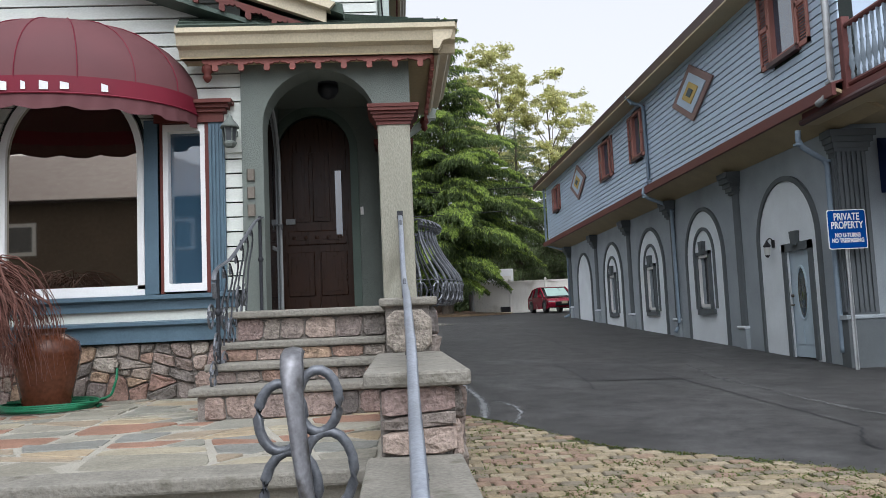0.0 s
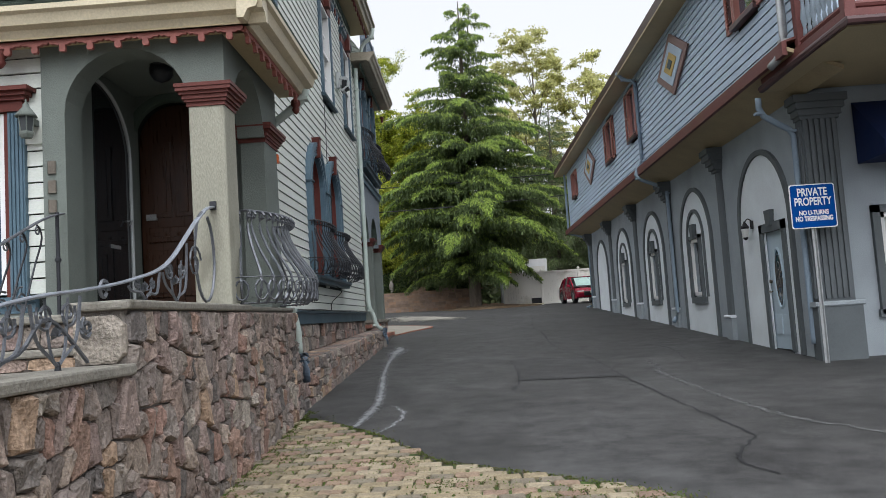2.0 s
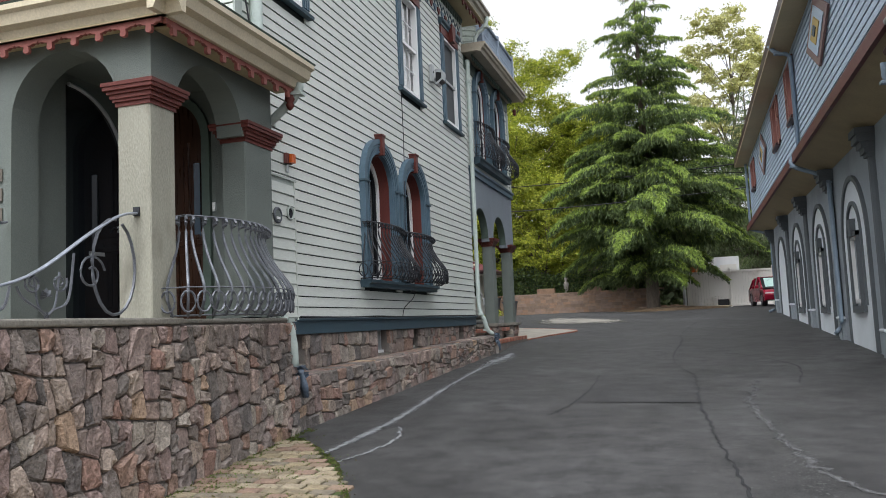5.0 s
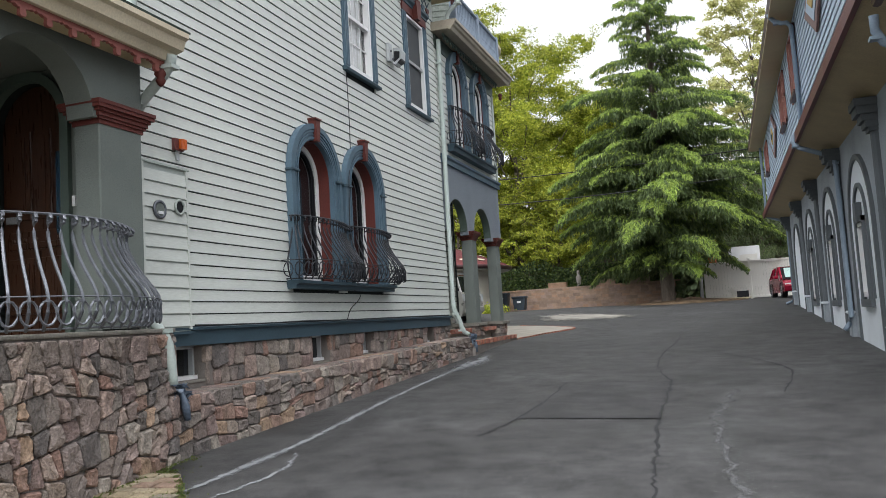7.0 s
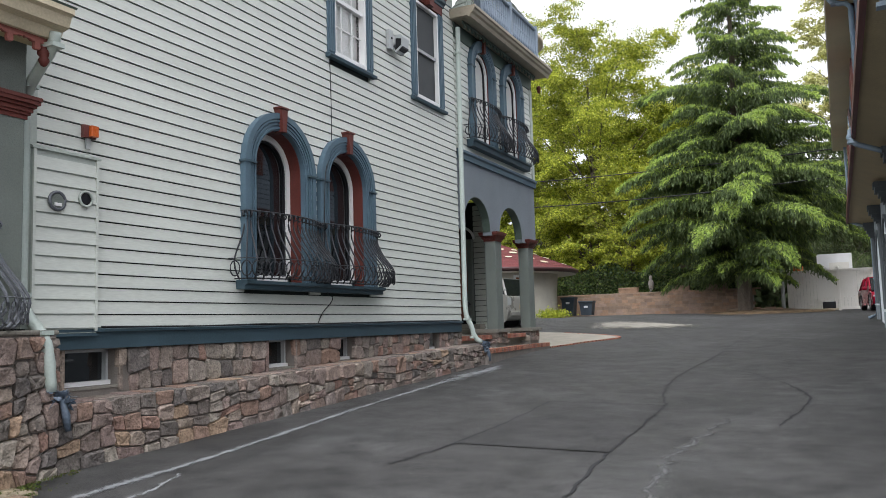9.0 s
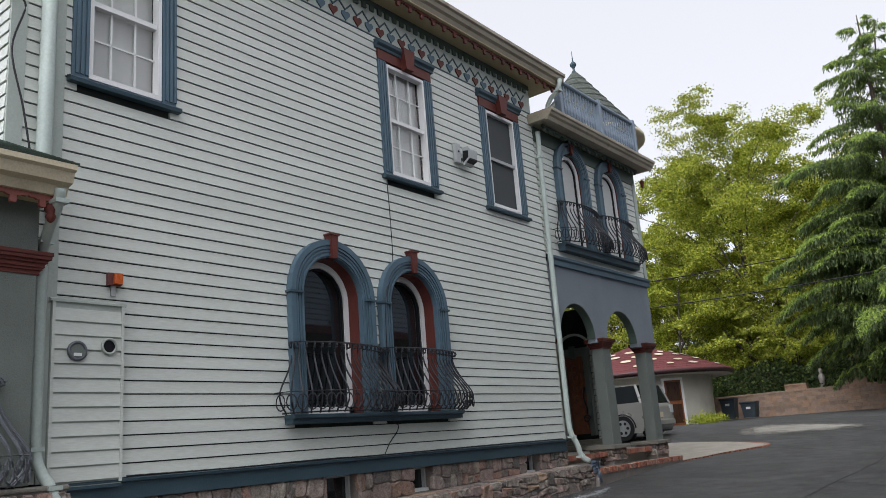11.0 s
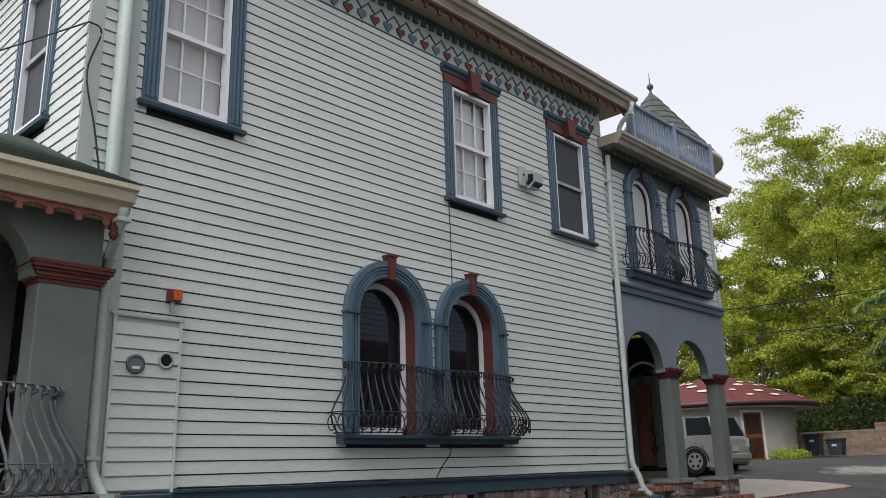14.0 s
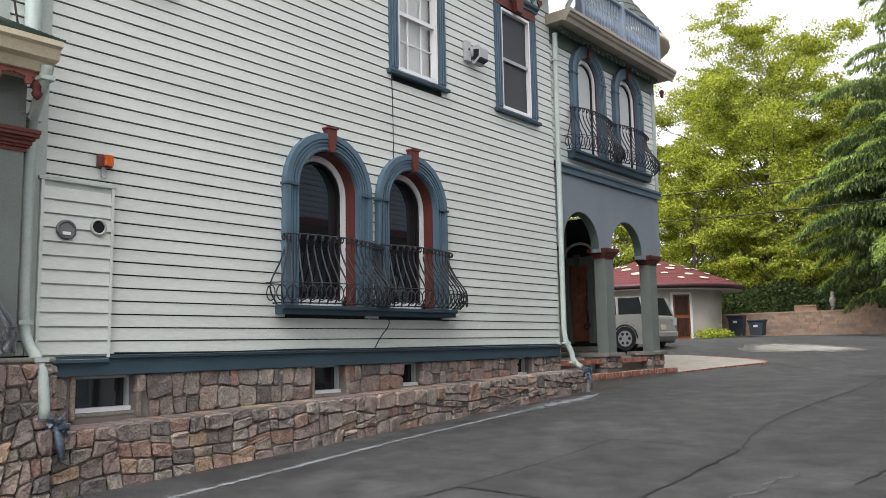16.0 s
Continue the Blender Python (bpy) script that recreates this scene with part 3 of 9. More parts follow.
structure("soffit_porch", Shape().box(0.20, 0.45, 8.17, 10.6, 4.36, 4.40).box(-2.1, 0.45, 8.1, 8.34, 4.36, 4.40), SOFFIT, "cream boarded porch soffit", "soffit")
prof = [(-0.2, 7.86), (0.28, 7.86), (0.30, 7.83), (0.34, 7.83), (0.37, 7.90), (0.41, 7.93), (0.43, 7.98), (0.46, 8.0), (0.46, 8.06), (-0.2, 8.06)]
structure("cornice_wing", Shape().prism([(p[0] - 0.02, p[1] + 0.12) for p in prof], 1, 20.3, 25.2), CORNICE, "weathered tan moulded cornice of the wing", "cornice")
structure("roof_wing", Shape().box(-8.8, -0.2, Y1, 25.12, 8.08, 8.16), GREY_SHINGLE, "flat roof deck of the wing", "roof")
structure("backdrop", Shape().box(-160, 160, 140, 141, -5, 14), mat("far_woods_haze", (0.05, 0.075, 0.03), 0.95, 0.4, 0.12, 0.9, 0), "distant dark woods", "backdrop")
# house opposite the walk, behind the camera
BROWN_FAR = mat("dark_brown_brick_far", (0.12, 0.088, 0.065), 0.9, 0.2, 0.6, 8, 0.1)
d = tagged(thing("house_opposite", "plain dark brown house across the street", "house"), kind="structure")
part("wall", Shape().box(-29, -5.5, -27, -16, -1, 7.0), BROWN_FAR, d)
part("roof", Shape().add([(-30, -15.2, 7.0), (-4.6, -15.2, 7.0), (-4.6, -28, 7.0), (-30, -28, 7.0), (-23, -21.5, 10.2), (-11, -21.5, 10.2)], [(0, 1, 5, 4), (1, 2, 5), (2, 3, 4, 5), (3, 0, 4), (3, 2, 1, 0)]), DARK_MAROON, d, "dark hipped roof")
for x in (-24.0, -17.4, -15.7, -9.5):
    part("window", Shape().box(x, x + 1.4, -16.0, -15.94, 4.9, 6.2), WHITE, d, "white-framed window")
    part("pane", Shape().box(x + 0.15, x + 1.25, -15.94, -15.92, 5.05, 6.05), PANE, d)
part("garage_wall", Shape().box(4, 24, -30, -23, -1, 4.2), BROWN_FAR, d)


# ---- placing on a wall: w outward, u along, z up ----
def east(w, u, z):
    return (-0.15 + w, u, z)


def bay_front(w, u, z):
    return (u, 8.40 - w, z)


def main_front(w, u, z):
    return (u, 10.30 - w, z)


def annex_side(w, u, z):
    return (AX - w, u, z)


def annex_up(w, u, z):
    return (UX - w, u, z)


def annex_front(w, u, z):
    return (u, AY0 - w, z)


def put(shape, face):
    shape.v = [face(*p) for p in shape.v]
    return shape


def window_thing(name, label):
    return tagged(thing(name, label, "window"), kind="structure")


def arched_window(name, face, c, half, zb, zs, label, glass, rise=None, deep=0.0):
    """Round-headed window: banded casing, keystone, collars, reveal, frame, pane."""
    rise = half if rise is None else rise
    top = window_thing(name, label)
    s = arch_band(c, zb, zs, half, 0.16, 0, 0.0, 0.075, rise=rise)
    part("casing", put(s, face), BLUE, top, "slate blue moulded arch casing", False)
    s = arch_band(c, zb, zs, half + 0.16, 0.08, 0, 0.0, 0.105, rise=rise + 0.16)
    part("casing_rim", put(s, face), BLUE, top)
    for o, w, t in ((0.02, 0.028, 0.092), (0.075, 0.022, 0.088), (0.12, 0.028, 0.096)):
        part("casing_bead", put(arch_band(c, zb, zs, half + o, w, 0, 0.0, t, rise=rise + o), face), BLUE, top)
    s = arch_band(c, zb, zs, half - 0.015, 0.05, 0, -0.30, 0.0, rise=rise - 0.015)
    part("reveal", put(s, face), RED, top, "oxblood painted reveal")
    face = (lambda w, u, z, f=face: f(w + deep if w < 0 else w, u, z))
    zt = zs + rise
    s = Shape().prism([(c - 0.04, zt - 0.02), (c + 0.04, zt - 0.02), (c + 0.07, zt + 0.30), (c - 0.07, zt + 0.30)], 0, 0.0, 0.14)
    s.prism([(c - 0.085, zt + 0.30), (c + 0.085, zt + 0.30), (c + 0.09, zt + 0.325), (c - 0.09, zt + 0.325)], 0, 0.0, 0.155)
    part("keystone", put(s, face), RED, top, "oxblood keystone")
    for side in (-1, 1):
        a, b = sorted((c + side * (half + 0.035), c + side * (half + 0.265)))
        part("collar", put(Shape().box(0.0, 0.122, a, b, zs - 0.014, zs + 0.014), face), NAVY, top)
    s = arch_band(c, zb, zs, half - 0.10, 0.08, 0, -0.27, -0.17, rise=rise - 0.10)
    s.box(-0.27, -0.17, c - half + 0.02, c + half - 0.02, zb, zb + 0.10)
    part("window_frame", put(s, face), WHITE, top, "white vinyl window frame")
    s = arch_band(c, zb + 0.1, zs, half - 0.13, 0.03, 0, -0.25, -0.20, rise=rise - 0.13)
    part("sash", put(s, face), BLACK, top)
    part("pane", put(Shape().prism(arch_ring(c, zb + 0.08, zs, half - 0.09, 16, rise - 0.09), 0, -0.245, -0.235), face), glass, top)
    return top


def sash_window(name, face, u0, u1, z0, z1, label, dark=False, cased=True):
    """Double-hung window with casing, head board, keystone, sill, sashes and muntins."""
    top = window_thing(name, label)
    if cased:
        for a, b in ((u0 - 0.19, u0 - 0.01), (u1 + 0.01, u1 + 0.19)):
            s = Shape().box(0.0, 0.035, a, b, z0 - 0.02, z1 + 0.03)
            for k in range(3):
                m = a + 0.035 + 0.055 * k
                s.box(0.035, 0.05, m, m + 0.035, z0 + 0.02, z1)
            part("casing", put(s, face), BLUE, top, "slate blue fluted casing")
        part("head_board", put(Shape().box(0.0, 0.045, u0 - 0.19, u1 + 0.19, z1 + 0.03, z1 + 0.20), face), RED, top, "oxblood head board")
        s = Shape().prism([(0.0, z1 + 0.20), (0.06, z1 + 0.20), (0.07, z1 + 0.24), (0.11, z1 + 0.28), (0.12, z1 + 0.33), (0.0, z1 + 0.35)], 1, u0 - 0.24, u1 + 0.24)
        part("head_moulding", put(s, face), NAVY, top, "dark blue head moulding")
        m = (u0 + u1) / 2
        part("keystone", put(Shape().prism([(m - 0.09, z1 + 0.0), (m + 0.09, z1 + 0.0), (m + 0.14, z1 + 0.36), (m - 0.14, z1 + 0.36)], 0, 0.0, 0.15), face), RED, top)
        s = Shape().prism([(0.0, z0 - 0.10), (0.09, z0 - 0.10), (0.10, z0 - 0.06), (0.08, z0 - 0.04), (0.0, z0 - 0.02)], 1, u0 - 0.23, u1 + 0.23)
        part("window_sill", put(s, face), NAVY, top, "dark blue sill")
    zm = (z0 + z1) / 2
    s = Shape()
    for a, b, c, d in ((u0, u0 + 0.045, z0 + 0.06, z1 - 0.05), (u1 - 0.045, u1, z0 + 0.06, z1 - 0.05), (u0, u1, z0, z0 + 0.06), (u0, u1, z1 - 0.05, z1)):
        s.box(-0.09, 0.03, a, b, c, d)
    part("window_frame", put(s, face), WHITE, top, "white window frame")
    part("meeting_rail", put(Shape().box(-0.08, 0.0, u0 + 0.05, u1 - 0.05, zm - 0.03, zm + 0.03), face), STEEL if dark else WHITE, top)
    if not dark:
        for k in (1, 2):
            m = u0 + (u1 - u0) * k / 3
            part("muntin", put(Shape().box(-0.062, -0.045, m - 0.010, m + 0.010, z0 + 0.06, z1 - 0.05), face), WHITE, top)
        for m in (z0 + (zm - z0) * 0.55, zm + (z1 - zm) * 0.5):
            part("muntin", put(Shape().box(-0.062, -0.045, u0 + 0.05, u1 - 0.05, m - 0.010, m + 0.010), face), WHITE, top)
        part("blind", put(Shape().box(-0.16, -0.15, u0 + 0.02, u1 - 0.02, z0 + 0.02, z1 - 0.02), face), CURTAIN, top, "pale closed window blind")
        g = part("pane", put(Shape().box(-0.085, -0.080, u0 + 0.05, u1 - 0.05, z0 + 0.06, z1 - 0.05), face), PANE_CLEAR, top)
        g.visible_shadow = False
    else:
        part("pane", put(Shape().box(-0.085, -0.080, u0 + 0.05, u1 - 0.05, z0 + 0.06, z1 - 0.05), face), PANE, top)
        part("insect_screen", put(Shape().box(-0.05, -0.045, u0 + 0.05, u1 - 0.05, z0 + 0.06, z1 - 0.05), face), SCREEN, top)
    return top


for i, (a, b, c, d, r) in enumerate(ARCH_SIDE):
    arched_window("window_%d" % (i + 1), east, (a + b) / 2, (b - a) / 2, c, d, "round-headed window with blue casing and oxblood keystone", PANE)
for i, (a, b, c, d, r) in enumerate(ARCH_WING):
    arched_window("window_%d" % (i + 3), east, (a + b) / 2, (b - a) / 2, c, d, "round-headed upper window with white frame and pale curtain", CURTAIN, deep=0.15)
for i, (a, b, c, d) in enumerate(SASH_SIDE):
    sash_window("window_%d" % (i + 5), east, a, b, c, d, "double-hung sash window with blue casing" + (" and dark screen" if i == 2 else " and closed blind"), dark=i == 2)
sash_window("window_8", main_front, -2.04, -1.20, 5.86, 7.74, "dark double-hung window on the house front", dark=True)


# sill boards and belts
def belt(name, face, prof, u0, u1, material, label):
    return structure(name, put(Shape().prism(prof, 1, u0, u1), face), material, label, "trim")


belt("trim_sill_arches", east, [(0.0, 2.24), (0.15, 2.24), (0.15, 2.29), (0.20, 2.31), (0.20, 2.35), (0.0, 2.36)], 13.72, 17.14, NAVY, "dark blue board under the twin arched windows")
belt("trim_water_table", east, [(-0.05, 1.58), (0.02, 1.58), (0.02, 1.74), (0.06, 1.75), (0.06, 1.775), (-0.02, 1.79)], 10.84, 20.42, NAVY, "dark blue water-table board along the wall foot")
belt("trim_wing_belt", east, [(0.0, 5.12), (0.05, 5.12), (0.05, 5.22), (0.09, 5.25), (0.09, 5.30), (0.0, 5.32)], 20.5, 25.12, BLUE, "blue belt board above the arcade")
belt("trim_wing_sill", east, [(0.0, 5.44), (0.16, 5.44), (0.16, 5.54), (0.20, 5.56), (0.20, 5.60), (0.0, 5.60)], 20.98, 24.45, NAVY, "dark blue board under the wing windows")
belt("corner_board_near", east, [(-0.02, 1.79), (0.02, 1.79), (0.02, 8.26), (-0.02, 8.26)], 10.30, 10.46, MINT_TRIM, "pale green corner board")
belt("corner_board_pilaster", east, [(-0.02, 1.79), (0.03, 1.79), (0.03, 8.30), (-0.02, 8.30)], 10.72, 10.86, MINT_TRIM, "pale green upright board behind the downspout")
belt("corner_board_far", east, [(-0.02, 5.32), (0.03, 5.32), (0.03, 7.7), (-0.02, 7.7)], 24.96, 25.12, MINT_TRIM, "pale green far corner board")
belt("frieze", east, [(-0.02, 8.24), (0.012, 8.24), (0.012, 8.75), (-0.02, 8.75)], 10.30, 20.45, MINT_TRIM, "pale green frieze board")
belt("frieze_line", east, [(-0.02, 8.222), (0.02, 8.222), (0.02, 8.24), (-0.02, 8.24)], 10.30, 20.45, NAVY, "thin dark line under the frieze")
belt("frieze_band", east, [(-0.02, 8.75), (0.03, 8.75), (0.03, 8.86), (-0.02, 8.86)], 10.27, 20.45, SAGE_DARK, "dark green band below the soffit")
structure("frieze_front", put(Shape().box(-0.02, 0.012, -9, -0.14, 8.24, 8.75), main_front), MINT_TRIM, "pale green frieze board of the front", "trim")
structure("frieze_band_front", put(Shape().box(-0.02, 0.03, -9, -0.12, 8.75, 8.86), main_front), SAGE_DARK, "dark green band of the front", "trim")
belt("frieze_wing", east, [(-0.02, 7.66), (0.03, 7.66), (0.03, 7.97), (-0.02, 7.97)], 20.45, 25.1, SAGE_DARK, "dark green band below the wing cornice")


def heart(cu, cz, r):
    pts = []
    for k in range(14):
        a = math.tau * k / 14
        x = 16 * math.sin(a) ** 3 / 17
        y = (13 * math.cos(a) - 5 * math.cos(2 * a) - 2 * math.cos(3 * a) - math.cos(4 * a)) / 17
        pts.append((cu + r * x, cz + r * y))
    return pts


# frieze ornaments: zigzag moulding with hanging hearts
def ornaments(face, u0, u1, name, label):
    top = tagged(thing(name, label, "ornament"), kind="structure")
    n = int((u1 - u0) / 0.26)
    zz = Shape()
    for k in range(n):
        c = u0 + 0.26 * (k + 0.5)
        part("heart", put(Shape().prism(heart(c, 8.345, 0.098), 0, 0.0, 0.035), face), RED if k % 2 else BLUE, top, "oxblood heart" if k % 2 else "blue heart")
        for a, b, c0, c1 in ((c - 0.13, c, 8.57, 8.44), (c, c + 0.13, 8.44, 8.57)):
            zz.prism([(a, c0 - 0.016), (b, c1 - 0.016), (b, c1 + 0.016), (a, c0 + 0.016)], 0, 0.0, 0.026)
    part("zigzag", put(zz, face), NAVY, top, "dark blue zigzag moulding")


ornaments(east, 10.35, 20.4, "frieze_ornament", "zigzag frieze with oxblood and blue hearts")
ornaments(main_front, -6.2, -0.2, "frieze_ornament", "zigzag frieze with hearts on the front")

s = Shape()
for k in range(56):
    s.box(0.012, 0.045, 10.32 + 0.18 * k, 10.41 + 0.18 * k, 8.65, 8.752)
structure("dentils", put(s, east), SAGE_DARK, "dark green dentils below the soffit", "trim")
s = Shape()
for k in range(32):
    s.box(0.012, 0.045, -0.29 - 0.18 * k, -0.20 - 0.18 * k, 8.65, 8.752)
structure("dentils_front", put(s, main_front), SAGE_DARK, "dark green dentils of the front", "trim")


# scalloped eave trim with pendants
def scallop_run(name, place, length, pitch, drop, material, label):
    """place(d, z, w): along the run, up, across."""
    top = tagged(thing(name, label, "trim"), kind="structure")
    n = int(length / pitch)
    ring = [(0.0, 0.0), (1.0, 0.0), (1.0, -0.28), (0.93, -0.42), (0.80, -0.38), (0.70, -0.50), (0.60, -0.50), (0.62, -0.85), (0.58, -1.0), (0.42, -1.0), (0.38, -0.85), (0.40, -0.50), (0.30, -0.50), (0.20, -0.38), (0.07, -0.42), (0.0, -0.28)]
    for k in range(n):
        s = Shape().prism([((k + p) * pitch, q * drop) for p, q in ring], 1, -0.018, 0.018)
        s.v = [place(x, z, y) for x, y, z in s.v]
        part("pendant", s, material, top)


scallop_run("scallops_main", lambda d, z, w: (0.22 + w, 9.86 + d, 8.86 + z), 11.1, 0.30, 0.15, RED, "oxblood scalloped trim under the main eave")
scallop_run("scallops_front", lambda d, z, w: (0.2 - d, 10.02 + w, 8.86 + z), 6.0, 0.30, 0.15, RED, "oxblood scalloped trim under the front eave")
scallop_run("scallops_porch", lambda d, z, w: (0.45 - d, 8.16 + w, 4.37 + z), 2.4, 0.262, 0.13, ROSE, "dull rose scalloped trim under the porch cornice")
scallop_run("scallops_porch_side", lambda d, z, w: (0.45 + w, 8.18 + d, 4.37 + z), 2.4, 0.262, 0.13, ROSE, "dull rose scalloped trim on the porch side")
scallop_run("scallops_wing", lambda d, z, w: (0.06 + w, 20.5 + d, 7.97 + z), 4.6, 0.20, 0.13, SAGE_DARK, "dark green bracket trim under the wing cornice")
scallop_run("scallops_gable", lambda d, z, w: (-0.75 - d, 8.02 + w, 4.64 + 0.36 * d + z), 3.0, 0.262, 0.15, RED, "oxblood scalloped trim along the bay gable")
for x, y, z in ((-1.86, 8.18, 4.30), (0.43, 10.5, 4.28), (0.1, 25.06, 7.72)):
    s = Shape().lathe([(0.02, 0.03), (0.055, 0.0), (0.06, -0.05), (0.035, -0.08), (0.05, -0.11), (0.03, -0.15), (0.005, -0.17)][::-1], (x, y, z), 10)
    tagged(part("corner_pendant", s, RED, None, "", True), "dark red turned pendant at the cornice corner", "ornament", "corner pendants", "structure")

# shingle courses of the porch roof
def courses(parent, a, b, c, e, n, material):
    """Overlapping strips between the eave a-b and the ridge line e-c."""
    a, b, c, e = Vector(a), Vector(b), Vector(c), Vector(e)
    up = (b - a).cross(e - a).normalized()
    up = up if up.z > 0 else -up
    for k in range(n):
        p, q = a.lerp(e, k / n), b.lerp(c, k / n)
        r, t = a.lerp(e, (k + 1) / n), b.lerp(c, (k + 1) / n)
        lift = up * 0.022
        part("shingle_course", Shape().add([p + lift, q + lift, t + up * 0.006, r + up * 0.006, p, q], [(0, 1, 2, 3), (4, 5, 1, 0)]), material, parent)


rp = bpy.data.objects["roof_porch"]
courses(rp, (0.70, 7.92, 4.62), (0.70, 10.62, 4.62), (-0.15, 10.32, 5.02), (-1.56, 10.32, 5.72), 12, SHINGLE)
courses(rp, (-2.1, 7.92, 4.62), (0.70, 7.92, 4.62), (-1.56, 10.32, 5.72), (-2.5, 10.32, 6.0), 14, SHINGLE)

# bay gable with rake boards and roof
s = Shape()
s.prism([(-0.62, 4.66), (-4.2, 5.95), (-4.2, 6.12), (-0.62, 4.83)], 1, 7.98, 8.06)
s.prism([(-0.58, 4.78), (-4.2, 6.08), (-4.2, 6.16), (-0.52, 4.84)], 1, 7.90, 8.06)
structure("rake_bay", s, CREAM, "cream rake boards of the bay gable", "trim")
structure("roof_bay", Shape().prism([(-0.45, 4.84), (-4.2, 6.19), (-8.0, 4.84), (-8.0, 4.74), (-4.2, 6.09), (-0.45, 4.74)], 1, 7.96, Y0), SHINGLE, "green shingle roof of the bay", "roof")
structure("soffit_bay", Shape().prism([(-1.0, 4.55), (-4.2, 5.7), (-4.2, 5.74), (-1.0, 4.6)], 1, 8.06, 8.42), SAGE_DARK, "dark green soffit of the bay gable", "soffit")

# porch pillars with red caps
def pillar(x0, x1, y0, y1, z0, z1, material, name, label):
    top = tagged(thing(name, label, "pillar"), kind="structure")
    part("shaft", Shape().box(x0, x1, y0, y1, z0, z1 - 0.205, 0.012), material, top)
    s = Shape()
    for k, (o, a, b) in enumerate(((0.012, 0.205, 0.165), (0.03, 0.165, 0.14), (0.045, 0.14, 0.10), (0.065, 0.10, 0.07), (0.09, 0.07, 0.035), (0.10, 0.035, 0.0))):
        s.box(x0 - o, x1 + o, y0 - o, y1 + o, z1 - a, z1 - b)
    part("cap", s, RED, top, "oxblood stepped cap")
    return top


pillar(-0.15, 0.19, 8.32, 8.68, 1.79, 3.88, PILLAR, "porch_pillar", "taupe stucco porch pillar with oxblood cap")
pillar(-0.13, 0.16, 9.96, 10.53, 1.79, 3.88, SAGE, "porch_pillar", "grey-green pilaster against the house wall")
for y0, y1 in ((22.09, 22.85), (24.20, 24.95)):
    pillar(-0.38, -0.12, y0 + 0.20, y1 - 0.19, 1.60, 3.75, SAGE, "arcade_pier", "grey-green arcade pier with oxblood cap")
    structure("pier_base_cap", Shape().box(-0.68, -0.02, y0 + 0.02, y1 - 0.02, 1.52, 1.60, 0.01), BLUESTONE, "bluestone slab under the arcade pier", "trim")
    structure("pier_base", Shape().box(-0.62, -0.10, y0 + 0.08, y1 - 0.08, 0.9, 1.52), MORTAR, "rubble base of the arcade pier", "wall")
pillar(-0.60, -0.30, 20.50, 20.68, 1.60, 3.75, SAGE, "arcade_pier", "grey-green half pier beside the clapboards")

# inside of the porch
structure("porch_back_wall", put(holed_wall(Shape(), 0, 0.0, 0.04, -1.45, -0.13, 1.70, 4.40, [(-1.50, -0.52, 1.70, 3.85, 0.49)]), main_front), SAGE, "grey-green plastered back wall of the porch", "wall")
d = tagged(thing("door_1", "dark carved walnut front door in an arched frame", "door"), kind="structure")
part("door_leaf", put(Shape().prism(arch_ring(-1.01, 1.80, 3.85, 0.46, 16, 0.46), 0, -0.16, -0.10), main_front), WOOD, d)
for a, b, c, e in ((-1.38, -1.06, 2.0, 2.55), (-0.96, -0.64, 2.0, 2.55), (-1.38, -0.64, 2.66, 2.82), (-1.30, -1.10, 2.95, 3.85), (-1.04, -0.84, 2.95, 3.85)):
    s = Shape().box(-0.10, -0.075, a, b, c, e).box(-0.075, -0.06, a + 0.05, b - 0.05, c + 0.05, e - 0.05)
    pn = part("panel", put(s, main_front), WOOD, d)
    rim_line = [(-0.095, a, c), (-0.095, b, c), (-0.095, b, e), (-0.095, a, e)]
    part("panel_bead", put(Shape().tube(rim_line, 0.016, 6, True), main_front), WOOD, pn)
for k in range(5):
    part("carved_boss", Shape().lathe([(0.004, -0.04), (0.035, -0.015), (0.035, 0.015), (0.004, 0.04)], (-1.30 + 0.145 * k, 10.385, 2.74), 8), WOOD, d, "", True)
part("centre_stile", put(Shape().box(-0.10, -0.07, -1.04, -0.98, 1.84, 2.62), main_front), WOOD, d)
part("glass_slot", put(Shape().box(-0.10, -0.07, -0.76, -0.68, 2.75, 3.6), main_front), PANE_BLUE, d, "narrow pale glass slot")
part("letter_plate", put(Shape().box(-0.10, -0.06, -1.40, -1.28, 2.92, 2.99), main_front), STEEL, d, "small white metal plate")
part("threshold", put(Shape().box(-0.14, 0.10, -1.50, -0.52, 1.79, 1.84), main_front), WOOD, d)
part("arch_moulding", put(arch_band(-1.01, 1.79, 3.85, 0.46, 0.10, 0, 0.0, 0.09), main_front), SAGE_DARK, d)
d = tagged(thing("door_2", "tall arched dark glass side door with white frame", "door"), kind="structure")
sidef = lambda w, u, z: (-1.45 + w, u, z)
leaf_top = [(9.14 + 0.84 * math.sin(a), 3.55 + 0.74 * math.cos(a)) for a in [i * math.pi / 32 for i in range(17)]]
part("pane", put(Shape().prism([(9.14, 1.79)] + leaf_top + [(9.98, 1.79)], 0, 0.0, 0.02), sidef), PANE, d)
rim_path = [(0.035, u, z) for u, z in leaf_top] + [(0.035, 9.98, 1.80)]
part("door_frame", put(Shape().tube(rim_path, 0.022, 6), sidef), GREY_PLASTIC, d, "pale grey arched door edge")
part("door_handle", put(Shape().tube([(0.02, 9.90, 2.86), (0.07, 9.90, 2.86), (0.07, 9.84, 2.80)], 0.012, 6), sidef), STEEL, d)
part("push_plate", put(Shape().box(0.02, 0.03, 9.45, 9.68, 2.52, 2.56), sidef), STEEL, d)
d = thing("porch_lamp", "round dark bronze ceiling lamp under the porch arch", "lamp", at=(-0.72, 9.2, 4.40))
